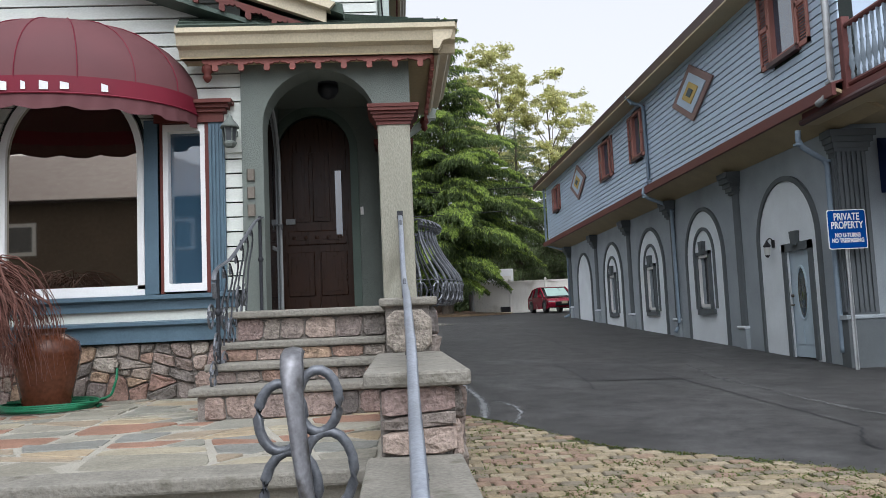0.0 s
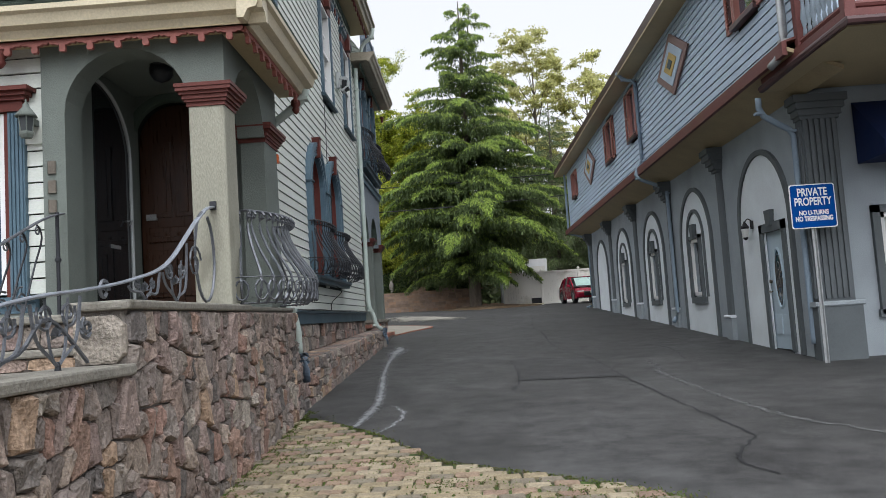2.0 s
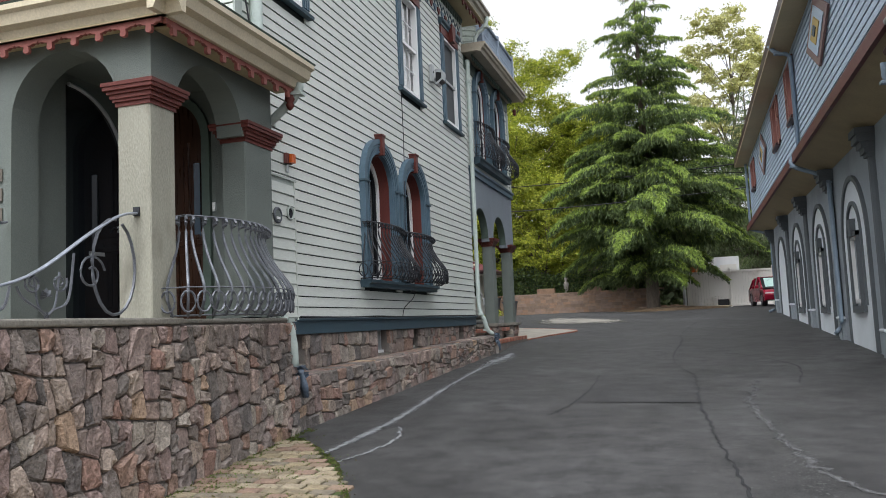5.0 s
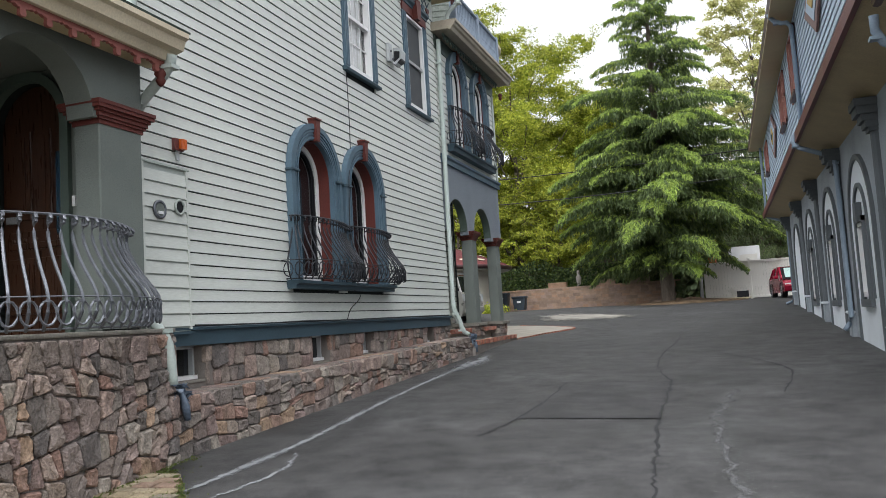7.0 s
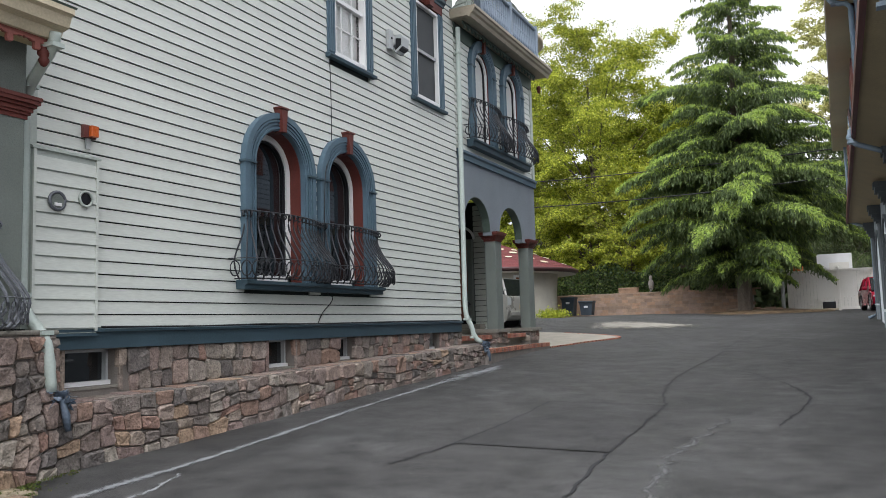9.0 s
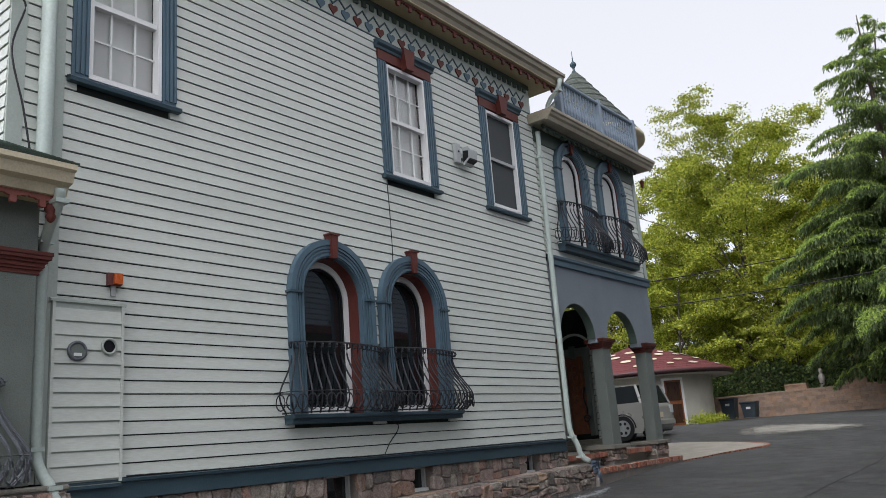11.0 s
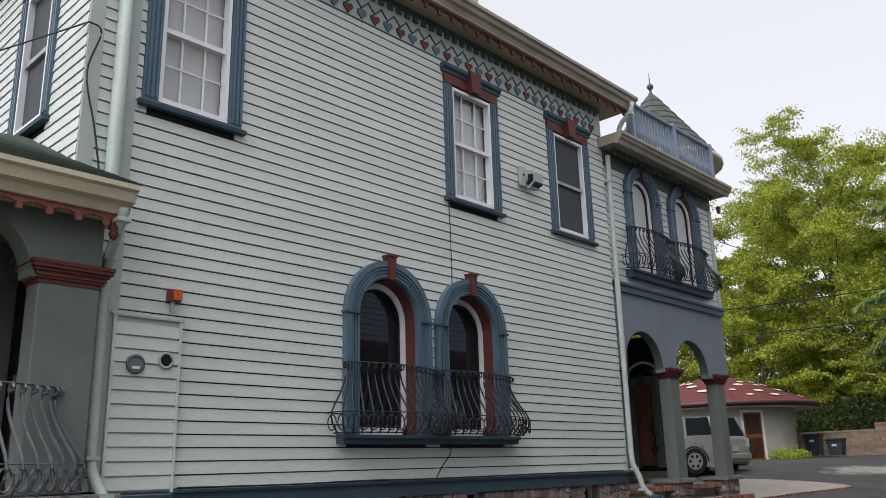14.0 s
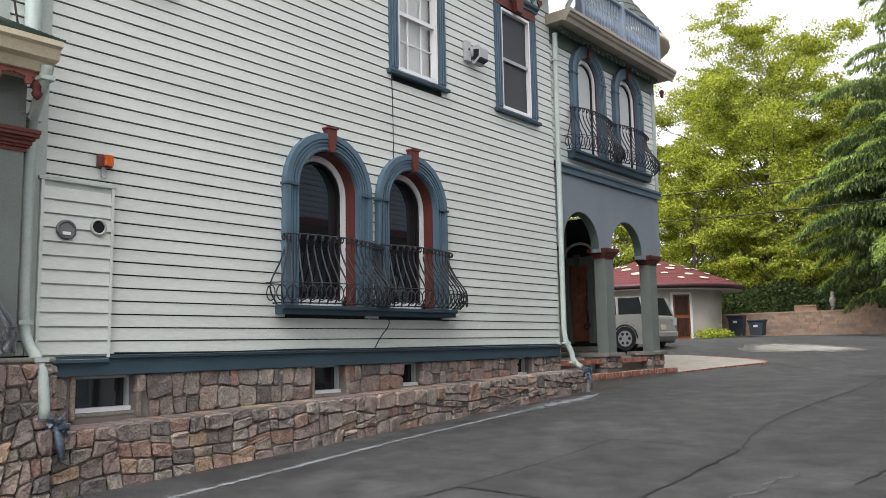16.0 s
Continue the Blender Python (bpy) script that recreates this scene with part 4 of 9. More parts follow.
part("canopy", Shape().lathe([(0.10, -0.03), (0.12, 0.0)], (0, 0, 0), 14), IRON, d)
part("globe", Shape().lathe([(0.01, -0.19), (0.08, -0.16), (0.12, -0.10), (0.12, -0.03)], (0, 0, 0), 14), IRON, d, "dark bronze bowl", True)
s = Shape()
part("doorbell", put(Shape().box(0.04, 0.06, -0.44, -0.40, 3.0, 3.1), main_front), WHITE, None)
tagged(bpy.data.objects["doorbell"], "small white doorbell on the porch wall", "doorbell")

# cap stones and steps
def slab(name, x0, x1, y0, y1, z0, z1, label, category="step"):
    s = Shape().box(x0, x1, y0, y1, z0, z1)
    s.v = [(x + 0.012 * noise.noise((x * 3, y * 3, z * 9)), y + 0.012 * noise.noise((x * 3 + 7, y * 3, z * 9)), z) for x, y, z in s.v]
    ob = structure(name, s, BLUESTONE, label, category)
    m = ob.modifiers.new("worn", "BEVEL")
    m.width, m.segments = 0.016, 2
    return ob


slab("cap_stone_upper", -0.15, 0.28, 5.84, 8.66, 1.725, 1.785, "bluestone cap slab of the porch wall", "cap stone")
slab("cap_stone_upper_rear", -0.15, 0.245, 8.67, 10.86, 1.73, 1.775, "bluestone slab under the porch balcony", "cap stone")
slab("cap_stone_middle", -0.17, 0.30, 3.55, 5.88, 1.32, 1.39, "bluestone cap slab of the stair wall", "cap stone")
slab("cap_stone_lower", -0.16, 0.26, 1.85, 3.62, 0.95, 1.02, "low bluestone cap slab by the patio", "cap stone")
slab("step_porch", -1.50, -0.12, 7.22, 8.3, 1.70, 1.765, "worn bluestone top tread of the porch steps")
for i, (y, z) in enumerate(((6.85, 1.50), (6.50, 1.34), (6.12, 1.18))):
    slab("step_tread", -1.52 - 0.03 * i, -0.12, y, y + 0.42, z - 0.06, z, "worn bluestone tread of the porch steps")
    structure("step_riser", Shape().box(-1.46 - 0.03 * i, -0.11, y + 0.05, 7.32, 0.93, z - 0.06), MORTAR, "rubble stone riser of the porch steps", "step")
slab("patio_edge", -6.6, -0.14, 3.80, 4.12, 0.87, 0.945, "bluestone edge of the flagstone patio")
slab("patio_step", -6.6, -0.14, 3.35, 3.92, 0.70, 0.765, "bluestone patio step")
slab("patio_step", -6.6, -0.14, 2.90, 3.48, 0.52, 0.585, "bluestone patio step")


# ---- downspouts ----
def spout(name, pts, r, material, label, tip=None):
    d = tagged(thing(name, label, "downspout"), kind="structure")
    bends = []
    for a, b in zip(pts, pts[1:]):
        a, b = Vector(a), Vector(b)
        k = min(0.35, 0.09 / max(0.01, (b - a).length))
        bends += [a.lerp(b, k), b.lerp(a, k)]
    part("pipe", Shape().tube([pts[0]] + bends + [pts[-1]], r, 12), material, d, "", True)
    for p in pts[1:-1:2]:
        part("bracket", Shape().box(p[0] - r - 0.012, p[0] + r + 0.012, p[1] - r - 0.012, p[1] + r + 0.012, p[2] - 0.02, p[2] + 0.02), material, d)
    return d


spout("downspout_main", [(0.36, 10.72, 9.0), (0.34, 10.72, 8.78), (0.02, 10.66, 8.35), (-0.05, 10.64, 8.2), (-0.05, 10.64, 4.9), (-0.05, 10.64, 4.6)], 0.075, GUTTER_MINT, "pale green downspout from the main gutter")
spout("downspout_porch", [(0.55, 10.52, 4.42), (0.52, 10.53, 4.30), (0.25, 10.58, 4.12), (0.08, 10.62, 4.02), (-0.03, 10.66, 3.9), (-0.03, 10.66, 2.1), (0.02, 10.68, 1.9), (0.20, 10.72, 1.75), (0.26, 10.74, 1.55), (0.26, 10.76, 1.22)], 0.052, GUTTER_MINT, "pale green downspout from the porch gutter")
spout("downspout_wing", [(-0.05, 20.50, 7.84), (-0.06, 20.50, 7.3), (-0.06, 20.46, 2.0), (-0.02, 20.46, 1.82), (0.06, 20.50, 1.68), (0.08, 20.52, 1.46), (0.2, 20.62, 1.36)], 0.05, GUTTER_MINT, "pale green downspout at the wing corner")
spout("gutter_outlet", [(0.40, 20.85, 8.95), (0.36, 20.82, 8.7), (0.10, 20.8, 8.55), (0.06, 20.8, 8.2)], 0.05, GUTTER_MINT, "short gutter outlet above the wing roof")


# ---- wing roof terrace, turret, dormer, chimney ----
d = thing("roof_balustrade", "blue-grey turned balustrade round the wing roof terrace", "balustrade")
RAILBLUE = mat("grey_blue_balustrade_paint", (0.20, 0.245, 0.30), 0.5, 0.1, 3, 50, 0.05)
part("top_rail", Shape().box(0.02, 0.16, 21.25, 24.96, 9.14, 9.22, 0.02), RAILBLUE, d)
part("bottom_rail", Shape().box(0.03, 0.15, 21.25, 24.96, 8.30, 8.38, 0.02), RAILBLUE, d)
part("kerb", Shape().box(-0.05, 0.22, 21.2, 25.0, 8.16, 8.30), RAILBLUE, d)
for y in (21.3, 23.1, 24.9):
    part("post", Shape().box(0.01, 0.17, y - 0.06, y + 0.06, 8.30, 9.26, 0.01), RAILBLUE, d)
one = Shape().lathe([(0.028, 0.0), (0.028, 0.08), (0.018, 0.12), (0.045, 0.24), (0.03, 0.38), (0.02, 0.46), (0.03, 0.50), (0.02, 0.54), (0.028, 0.72), (0.028, 0.82)], (0, 0, 0), 6).mesh("baluster", RAILBLUE)
for k in range(28):
    y = 21.42 + 0.126 * k
    if abs(y - 23.1) > 0.08:
        o = new("baluster", one)
        o.parent, o.location, o.scale = d, (0.09, y, 8.37), (1, 1, 0.95)

d = thing("turret", "round turret with a grey-green slate cone and finial", "turret", at=(-1.55, 25.5, 0))
TUR = (0, 0, 0)
part("drum", Shape().lathe([(1.15, 8.06), (1.15, 9.1)], TUR, 28), MINT, d, "", True)
rows = Shape()
for k in range(9):
    r0, r1 = 1.56 * (1 - k / 9.6), 1.56 * (1 - (k + 1) / 9.6)
    z0, z1 = 9.27 + 2.2 * k / 9.6, 9.27 + 2.2 * (k + 1) / 9.6
    rows.lathe([(r0 + 0.03, z0 - 0.03), (r0 + 0.03, z0), (r1, z1)], TUR, 28)
part("roof", rows, GREY_SHINGLE, d)
part("eave", Shape().lathe([(1.16, 9.06), (1.45, 9.08), (1.52, 9.14), (1.60, 9.16), (1.60, 9.26), (1.4, 9.29)], TUR, 28), CREAM, d, "cream moulded eave", True)
part("finial", Shape().lathe([(0.16, 11.20), (0.03, 11.44), (0.03, 11.50), (0.085, 11.56), (0.09, 11.62), (0.02, 11.70), (0.005, 12.0)], TUR, 10), NAVY, d, "dark finial", True)

d = thing("dormer", "gabled roof dormer with paired windows and bracketed trim", "dormer")
DX = -0.85
part("wall", holed_wall(Shape(), 0, DX - 0.15, DX, 14.85, 17.65, 9.4, 11.0, [(15.15, 16.12, 10.05, 10.86, 0), (16.3, 17.27, 10.05, 10.86, 0)]).prism([(14.85, 11.0), (17.65, 11.0), (16.25, 12.0)], 0, DX - 0.15, DX).box(DX - 2.5, DX - 0.15, 14.85, 14.97, 9.4, 11.0).box(DX - 2.5, DX - 0.15, 17.53, 17.65, 9.4, 11.0), MINT, d)
part("roof", Shape().prism([(14.45, 10.92), (16.25, 12.22), (18.05, 10.92), (18.05, 11.02), (16.25, 12.35), (14.45, 11.02)], 0, DX - 2.8, DX + 0.48), GREY_SHINGLE, d)
s = Shape().prism([(14.48, 10.78), (16.25, 12.05), (18.02, 10.78), (18.02, 10.96), (16.25, 12.23), (14.48, 10.96)], 0, DX + 0.36, DX + 0.44)
s.prism([(14.62, 10.78), (16.25, 11.94), (17.88, 10.78), (17.88, 10.84), (16.25, 12.0), (14.62, 10.84)], 0, DX + 0.30, DX + 0.40)
part("rake", s, CREAM, d, "cream rake boards")
part("soffit", Shape().prism([(14.6, 10.86), (16.25, 12.04), (17.9, 10.86), (17.9, 10.9), (16.25, 12.08), (14.6, 10.9)], 0, DX, DX + 0.36), SOFFIT, d)
s = Shape().prism([(15.45, 11.20), (16.3, 11.88), (16.3, 11.98), (15.35, 11.22)], 0, DX + 0.2, DX + 0.26).prism([(17.15, 11.20), (16.3, 11.88), (16.3, 11.98), (17.25, 11.22)], 0, DX + 0.2, DX + 0.26)
s.prism([(15.5, 11.16), (16.3, 11.42), (16.3, 11.50), (15.5, 11.24)], 0, DX + 0.2, DX + 0.25).prism([(17.1, 11.16), (16.3, 11.42), (16.3, 11.50), (17.1, 11.24)], 0, DX + 0.2, DX + 0.25)
part("truss", s, BLUE, d, "slate blue gable truss")
s = Shape().box(DX + 0.2, DX + 0.28, 16.24, 16.36, 11.28, 11.95)
for q in (-1, 1):
    s.prism([(16.3 + q * 0.06, 11.80), (16.3 + q * 0.30, 11.56), (16.3 + q * 0.24, 11.54), (16.3 + q * 0.06, 11.60)], 0, DX + 0.2, DX + 0.25)
part("king_post", s, RED, d, "oxblood king post with brackets")
for a, b in ((15.15, 16.12), (16.3, 17.27)):
    s = Shape()
    for p, q, r, t in ((a, a + 0.07, 10.05, 10.86), (b - 0.07, b, 10.05, 10.86), (a, b, 10.05, 10.13), (a, b, 10.78, 10.86)):
        s.box(DX - 0.08, DX + 0.05, p, q, r, t)
    part("window_frame", s, WHITE, d)
    part("pane", Shape().box(DX - 0.05, DX - 0.04, a + 0.06, b - 0.06, 10.11, 10.80), PALE_PANE, d)
part("head", Shape().box(DX, DX + 0.07, 15.05, 17.37, 10.86, 10.97), NAVY, d)
part("keystone", Shape().box(DX, DX + 0.12, 16.14, 16.30, 10.84, 11.04), RED, d)
for y in (14.68, 17.82):
    part("bracket", Shape().box(DX + 0.02, DX + 0.34, y - 0.06, y + 0.06, 10.66, 10.78).box(DX + 0.1, DX + 0.25, y - 0.04, y + 0.04, 10.60, 10.72), RED, d)

d = thing("chimney", "tall grey stuccoed chimney with a flared cap", "chimney")
part("chimney_shaft", Shape().box(-3.15, -2.5, 13.32, 14.74, 9.5, 14.0, 0.02), CHIMNEY, d)
part("cap", Shape().prism([(13.30, 13.98), (14.76, 13.98), (14.98, 14.16), (14.98, 14.5), (13.08, 14.5), (13.08, 14.16)], 0, -3.4, -2.26), SAGE_DARK, d, "darker flared chimney cap")

# front attic gable
d = thing("front_gable", "front attic gable with cream rake and blue trim", "gable")
GC, GH, GE = -3.9, 12.05, 4.32      # middle, ridge height, half width
def gable(drop, reach):
    """Outline of the gable, lowered by drop and cut at reach from the middle."""
    f = (GH - 9.0) / GE
    return [(GC - reach, GH - f * reach - drop), (GC, GH - drop), (GC + reach, GH - f * reach - drop)]


def chevron(a, b, reach):
    return gable(a, reach) + gable(b, reach)[::-1]


part("wall", Shape().prism([(-7.4, 9.12), (-0.4, 9.12), (GC, 11.59)], 1, 10.36, 10.5), GAP, d)
part("roof", Shape().prism(chevron(0.0, 0.10, GE - 0.22), 1, 9.9, 12.5).prism(chevron(0.0, 0.10, GE), 1, 9.70, 9.9), SHINGLE, d, "green shingle gable roof")
part("rake", Shape().prism(chevron(0.10, 0.26, GE), 1, 9.74, 9.80).prism(chevron(0.255, 0.40, GE - 0.1), 1, 9.78, 9.84), CREAM, d, "cream double rake boards")
# overhang shade is put into the soffit colour as dark green
part("soffit", Shape().prism(chevron(0.22, 0.26, GE - 0.2), 1, 9.84, 10.36), SAGE_DARK, d, "gable soffit, dark green standing for shade")
for q in (-1, 1):
    for k in range(12):
        x = GC + q * (1.2 + 0.18 * k)
        z = GH - (GH - 9.0) / GE * abs(x - GC) - 0.40
        part("pendant", Shape().prism([(x - 0.09, z + 0.07 * q), (x + 0.09, z - 0.07 * q), (x + 0.05, z - 0.12 - 0.04 * q), (x, z - 0.2), (x - 0.05, z - 0.12 + 0.04 * q)], 1, 9.80, 9.83), RED, d)
part("truss", Shape().prism([(GC - 1.1, 10.87), (GC + 1.1, 10.87), (GC + 1.1, 10.80), (GC - 1.1, 10.80)], 1, 9.82, 9.87).prism([(GC - 0.05, 10.85), (GC + 0.05, 10.85), (GC + 0.05, 11.6), (GC - 0.05, 11.6)], 1, 9.80, 9.88).prism([(GC - 1.0, 10.86), (GC - 0.9, 10.86), (GC - 0.02, 11.5), (GC - 0.02, 11.58)], 1, 9.82, 9.86).prism([(GC + 1.0, 10.86), (GC + 0.9, 10.86), (GC + 0.02, 11.5), (GC + 0.02, 11.58)], 1, 9.82, 9.86), RED, d, "oxblood gable truss")
for k in range(20):
    z = 9.16 + 0.115 * k
    for a, b in ((GC - (11.56 - z) * 1.42, GC - 0.66), (GC + 0.66, GC + (11.56 - z) * 1.42)) if z < 11.2 else ((GC - (11.5 - z) * 1.35, GC + (11.5 - z) * 1.35),):
        if b - a > 0.05:
            part("clapboard", Shape().prism([(10.36, z), (10.336, z), (10.347, z + 0.105), (10.36, z + 0.105)], 0, a, b), MINT, d)
part("dentil_board", Shape().prism(chevron(0.42, 0.62, 4.0), 1, 10.30, 10.34), SAGE_DARK, d, "dark green dentil board")
s = Shape()
for a, b, c, e in ((-0.66, -0.5, 9.5, 11.1), (0.5, 0.66, 9.5, 11.1), (-0.72, 0.72, 11.06, 11.2), (-0.7, 0.7, 9.42, 9.5)):
    s.box(GC + a, GC + b, 10.28, 10.37, c, e)
part("casing", s, NAVY, d, "dark blue window casing")
s = Shape()
for a, b, c, e in ((-0.5, -0.43, 9.5, 11.06), (0.43, 0.5, 9.5, 11.06), (-0.5, 0.5, 10.24, 10.31), (-0.5, 0.5, 9.5, 9.57), (-0.5, 0.5, 10.99, 11.06), (-0.16, -0.14, 9.5, 11.06), (0.14, 0.16, 9.5, 11.06), (-0.5, 0.5, 9.9, 9.92), (-0.5, 0.5, 10.64, 10.66)):
    s.box(GC + a, GC + b, 10.30, 10.35, c, e)
part("sash", s, WHITE, d, "white sash with small panes")
part("pane", Shape().box(GC - 0.48, GC + 0.48, 10.325, 10.335, 9.52, 11.04), PANE, d)


# ---- ironwork ----
def belly(s):
    """How far a bellied bar stands out beyond its rail at height s (0 foot, 1 top)."""
    return 0.24 * math.exp(-((s - 0.22) / (0.33 if s > 0.22 else 0.27)) ** 2) - 0.03 * math.exp(-((s - 0.84) / 0.14) ** 2)


def balcony(name, x, u0, u1, z0, h, label, bar=0.0115, bulge=1.0, deep=0.14, metal=IRON):
    """Bellied iron window balcony: rails, S-curved bars with curls, rings along the foot."""
    d = thing(name, label, "balcony")
    n = max(3, round((u1 - u0) / 0.105))
    mid, half = (u0 + u1) / 2, (u1 - u0) / 2
    bow = lambda u: x + deep * (0.5 + 0.9 * (1 - ((u - mid) / half) ** 2))
    spots = [((x + deep * 0.15, u0), (0.25, -1.0)), ((x + deep * 0.5, u0), (0.6, -0.8))]
    for k in range(n):
        u = u0 + (u1 - u0) * (k + 0.5) / n
        v = Vector((1.0, 0.75 * (u - mid) / half)).normalized()
        spots.append(((bow(u), u), (v.x, v.y)))
    spots += [((x + deep * 0.5, u1), (0.6, 0.8)), ((x + deep * 0.15, u1), (0.25, 1.0))]
    for (px, pu), (nx, nu) in spots:
        pts = [(px + nx * belly(k / 13) * bulge, pu + nu * belly(k / 13) * bulge, z0 + h * k / 13) for k in range(14)]
        for k in range(1, 9):
            a, r = k * math.tau / 9, 0.046 * (1 - k / 15)
            pts.append((px + nx * r * math.sin(a), pu + nu * r * math.sin(a), z0 + h + r * (math.cos(a) - 1)))
        part("bar", Shape().tube(pts, bar, 5), metal, d)
        w = belly(0.13) * bulge + 0.012
        tx, tu = -nu, nx
        ring = [(px + nx * w + tx * 0.062 * math.cos(a), pu + nu * w + tu * 0.062 * math.cos(a), z0 + 0.13 + 0.095 * math.sin(a)) for a in [i * math.tau / 12 for i in range(12)]]
        part("scroll_ring", Shape().tube(ring, bar * 0.75, 4, True), metal, d)
    for nm, zz, w, r in (("top_rail", z0 + h + 0.005, 0.0, 0.016), ("foot_rail", z0 + 0.01, belly(0) * bulge, 0.014), ("belly_rail", z0 + 0.255, belly(0.28) * bulge, 0.010)):
        pts = [(x - 0.01, u0 - w, zz)] + [(px + nx * w, pu + nu * w, zz) for (px, pu), (nx, nu) in spots] + [(x - 0.01, u1 + w, zz)]
        part(nm, Shape().tube(pts, r, 6, flat=0.7), metal, d)
    return d


balcony("window_balcony", -0.10, 13.80, 15.40, 2.36, 0.88, "bellied wrought iron balcony under the arched window", bulge=1.1, deep=0.16)
balcony("window_balcony", -0.10, 15.48, 17.06, 2.36, 0.88, "bellied wrought iron balcony under the second arched window", bulge=1.1, deep=0.16)
balcony("window_balcony", -0.10, 21.05, 22.66, 5.60, 0.88, "bellied wrought iron balcony high on the wing", bulge=1.1, deep=0.16)
balcony("window_balcony", -0.10, 22.78, 24.40, 5.60, 0.88, "bellied wrought iron balcony by the wing corner", bulge=1.1, deep=0.16)
balcony("porch_balcony", 0.14, 8.72, 10.20, 1.79, 0.92, "bellied wrought iron balcony filling the porch side arch", bar=0.0145, bulge=1.12, deep=0.25, metal=IRON_GREY)


def spiral(c, r, turns, start, plane, steps=18, sign=1):
    """A scroll: plane is two unit vectors."""
    c, a, b = Vector(c), Vector(plane[0]), Vector(plane[1])
    return [c + (a * math.cos(start + sign * t * turns * math.tau) + b * math.sin(start + sign * t * turns * math.tau)) * r * (1 - 0.72 * t) for t in [i / steps for i in range(steps + 1)]]


def smooth_path(keys, steps=5):
    """Points along a smooth curve through keys."""
    k = [Vector(p) for p in keys]
    out = []
    for i in range(len(k) - 1):
        p0, p1, p2, p3 = k[max(0, i - 1)], k[i], k[i + 1], k[min(len(k) - 1, i + 2)]
        for j in range(steps):
            t = j / steps
            out.append(0.5 * ((2 * p1) + (p2 - p0) * t + (2 * p0 - 5 * p1 + 4 * p2 - p3) * t * t + (3 * p1 - p0 - 3 * p2 + p3) * t ** 3))
    return out + [k[-1]]


UP, ALONG = (0, 0, 1), (0, 1, 0)
d = thing("stair_railing", "wrought iron stair railing with worn silver handrail and leaf scrolls", "railing")
rail_keys = [(0.05, 8.36, 2.71), (0.05, 8.1, 2.66), (0.05, 7.75, 2.48), (0.05, 7.1, 2.10), (0.05, 6.45, 1.95), (0.05, 5.8, 1.86), (0.05, 5.2, 1.80), (0.05, 4.7, 1.72), (0.05, 4.2, 1.60), (0.05, 3.7, 1.49), (0.045, 3.2, 1.34), (0.04, 2.7, 1.27), (0.037, 2.2, 1.20), (0.033, 1.7, 1.04), (0.03, 1.4, 0.92)]
rail = smooth_path(rail_keys, 5)
s = Shape().tube(rail, 0.024, 8, flat=0.5)
part("handrail", s, RAIL_TOP, d, "worn silver-grey handrail", True)
part("wall_plate", Shape().box(0.02, 0.08, 8.30, 8.33, 2.68, 2.76), IRON, d)


def iron(path, r=0.014):
    part("scroll", Shape().tube(path, r, 5), IRON_GREY, d)


def rail_z(y):
    return min(rail, key=lambda p: abs(p.y - y)).z


# lyre-shaped panels between rail and cap stones
for y0, y1, zc, pitch in ((6.35, 7.75, 1.79, 0.62), (3.85, 5.75, 1.39, 0.62), (2.15, 3.40, 1.02, 0.60)):
    for k in range(int((y1 - y0) / pitch + 0.5)):
        y = y0 + pitch * (k + 0.5)
        zt = rail_z(y) - 0.02
        hgt = zt - zc
        if hgt < 0.12:
            continue
        za, zb = rail_z(y - 0.28) - 0.03, rail_z(y + 0.28) - 0.03
        iron(smooth_path([(0.05, y - 0.28, za), (0.05, y - 0.22, zc + hgt * 0.42), (0.05, y - 0.07, zc + 0.07), (0.05, y, zc + 0.03), (0.05, y + 0.07, zc + 0.07), (0.05, y + 0.22, zc + hgt * 0.42), (0.05, y + 0.28, zb)], 4), 0.011)
        r = min(0.10, hgt * 0.22)
        iron(spiral((0.05, y - 0.13, zt - r * 1.2), r, 1.4, 2.6, (ALONG, UP)), 0.010)
        iron(spiral((0.05, y + 0.13, zt - r * 1.0), r, 1.4, 0.5, (ALONG, UP), sign=-1), 0.010)
        iron(smooth_path([(0.05, y - 0.05, zc + 0.06), (0.05, y - 0.09, zc + hgt * 0.35), (0.05, y - 0.13, zt - r * 0.2)], 4), 0.009)
        iron(smooth_path([(0.05, y + 0.05, zc + 0.06), (0.05, y + 0.09, zc + hgt * 0.35), (0.05, y + 0.13, zt)], 4), 0.009)
        leaf, mid = Shape(), zc + hgt * 0.45
        for q in range(5):
            a = 0.2 + 0.7 * q
            leaf.add([(0.05, y, mid), (0.072, y + 0.03 * math.cos(a), mid + 0.04 * math.sin(a)), (0.05, y + 0.065 * math.cos(a), mid + 0.075 * math.sin(a)), (0.03, y + 0.04 * math.cos(a + 0.6), mid + 0.04 * math.sin(a + 0.6))], [(0, 1, 2, 3)])
        part("iron_leaf", leaf, IRON_GREY, d)
        part("foot", Shape().lathe([(0.020, 0.0), (0.015, 0.03), (0.008, 0.05)], (0.05, y, zc), 8), IRON, d)
# large ring against the pillar
iron([(0.05, 8.02 + 0.26 * math.sin(a), 2.22 + 0.40 * math.cos(a)) for a in [0.4 + i * math.tau / 20 for i in range(20)]])
iron(spiral((0.05, 7.75, 2.15), 0.16, 1.3, 0.2, (ALONG, UP)), 0.010)
iron(spiral((0.05, 6.0, 1.86), 0.07, 1.5, 0, (ALONG, UP)), 0.013)
iron(spiral((0.05, 5.75, 1.62), 0.07, 1.5, 2, (ALONG, UP)), 0.013)
iron(smooth_path([(0.05, 5.75, 1.42), (0.05, 5.3, 1.68), (0.05, 5.0, 1.5), (0.05, 4.55, 1.42)], 5), 0.013)

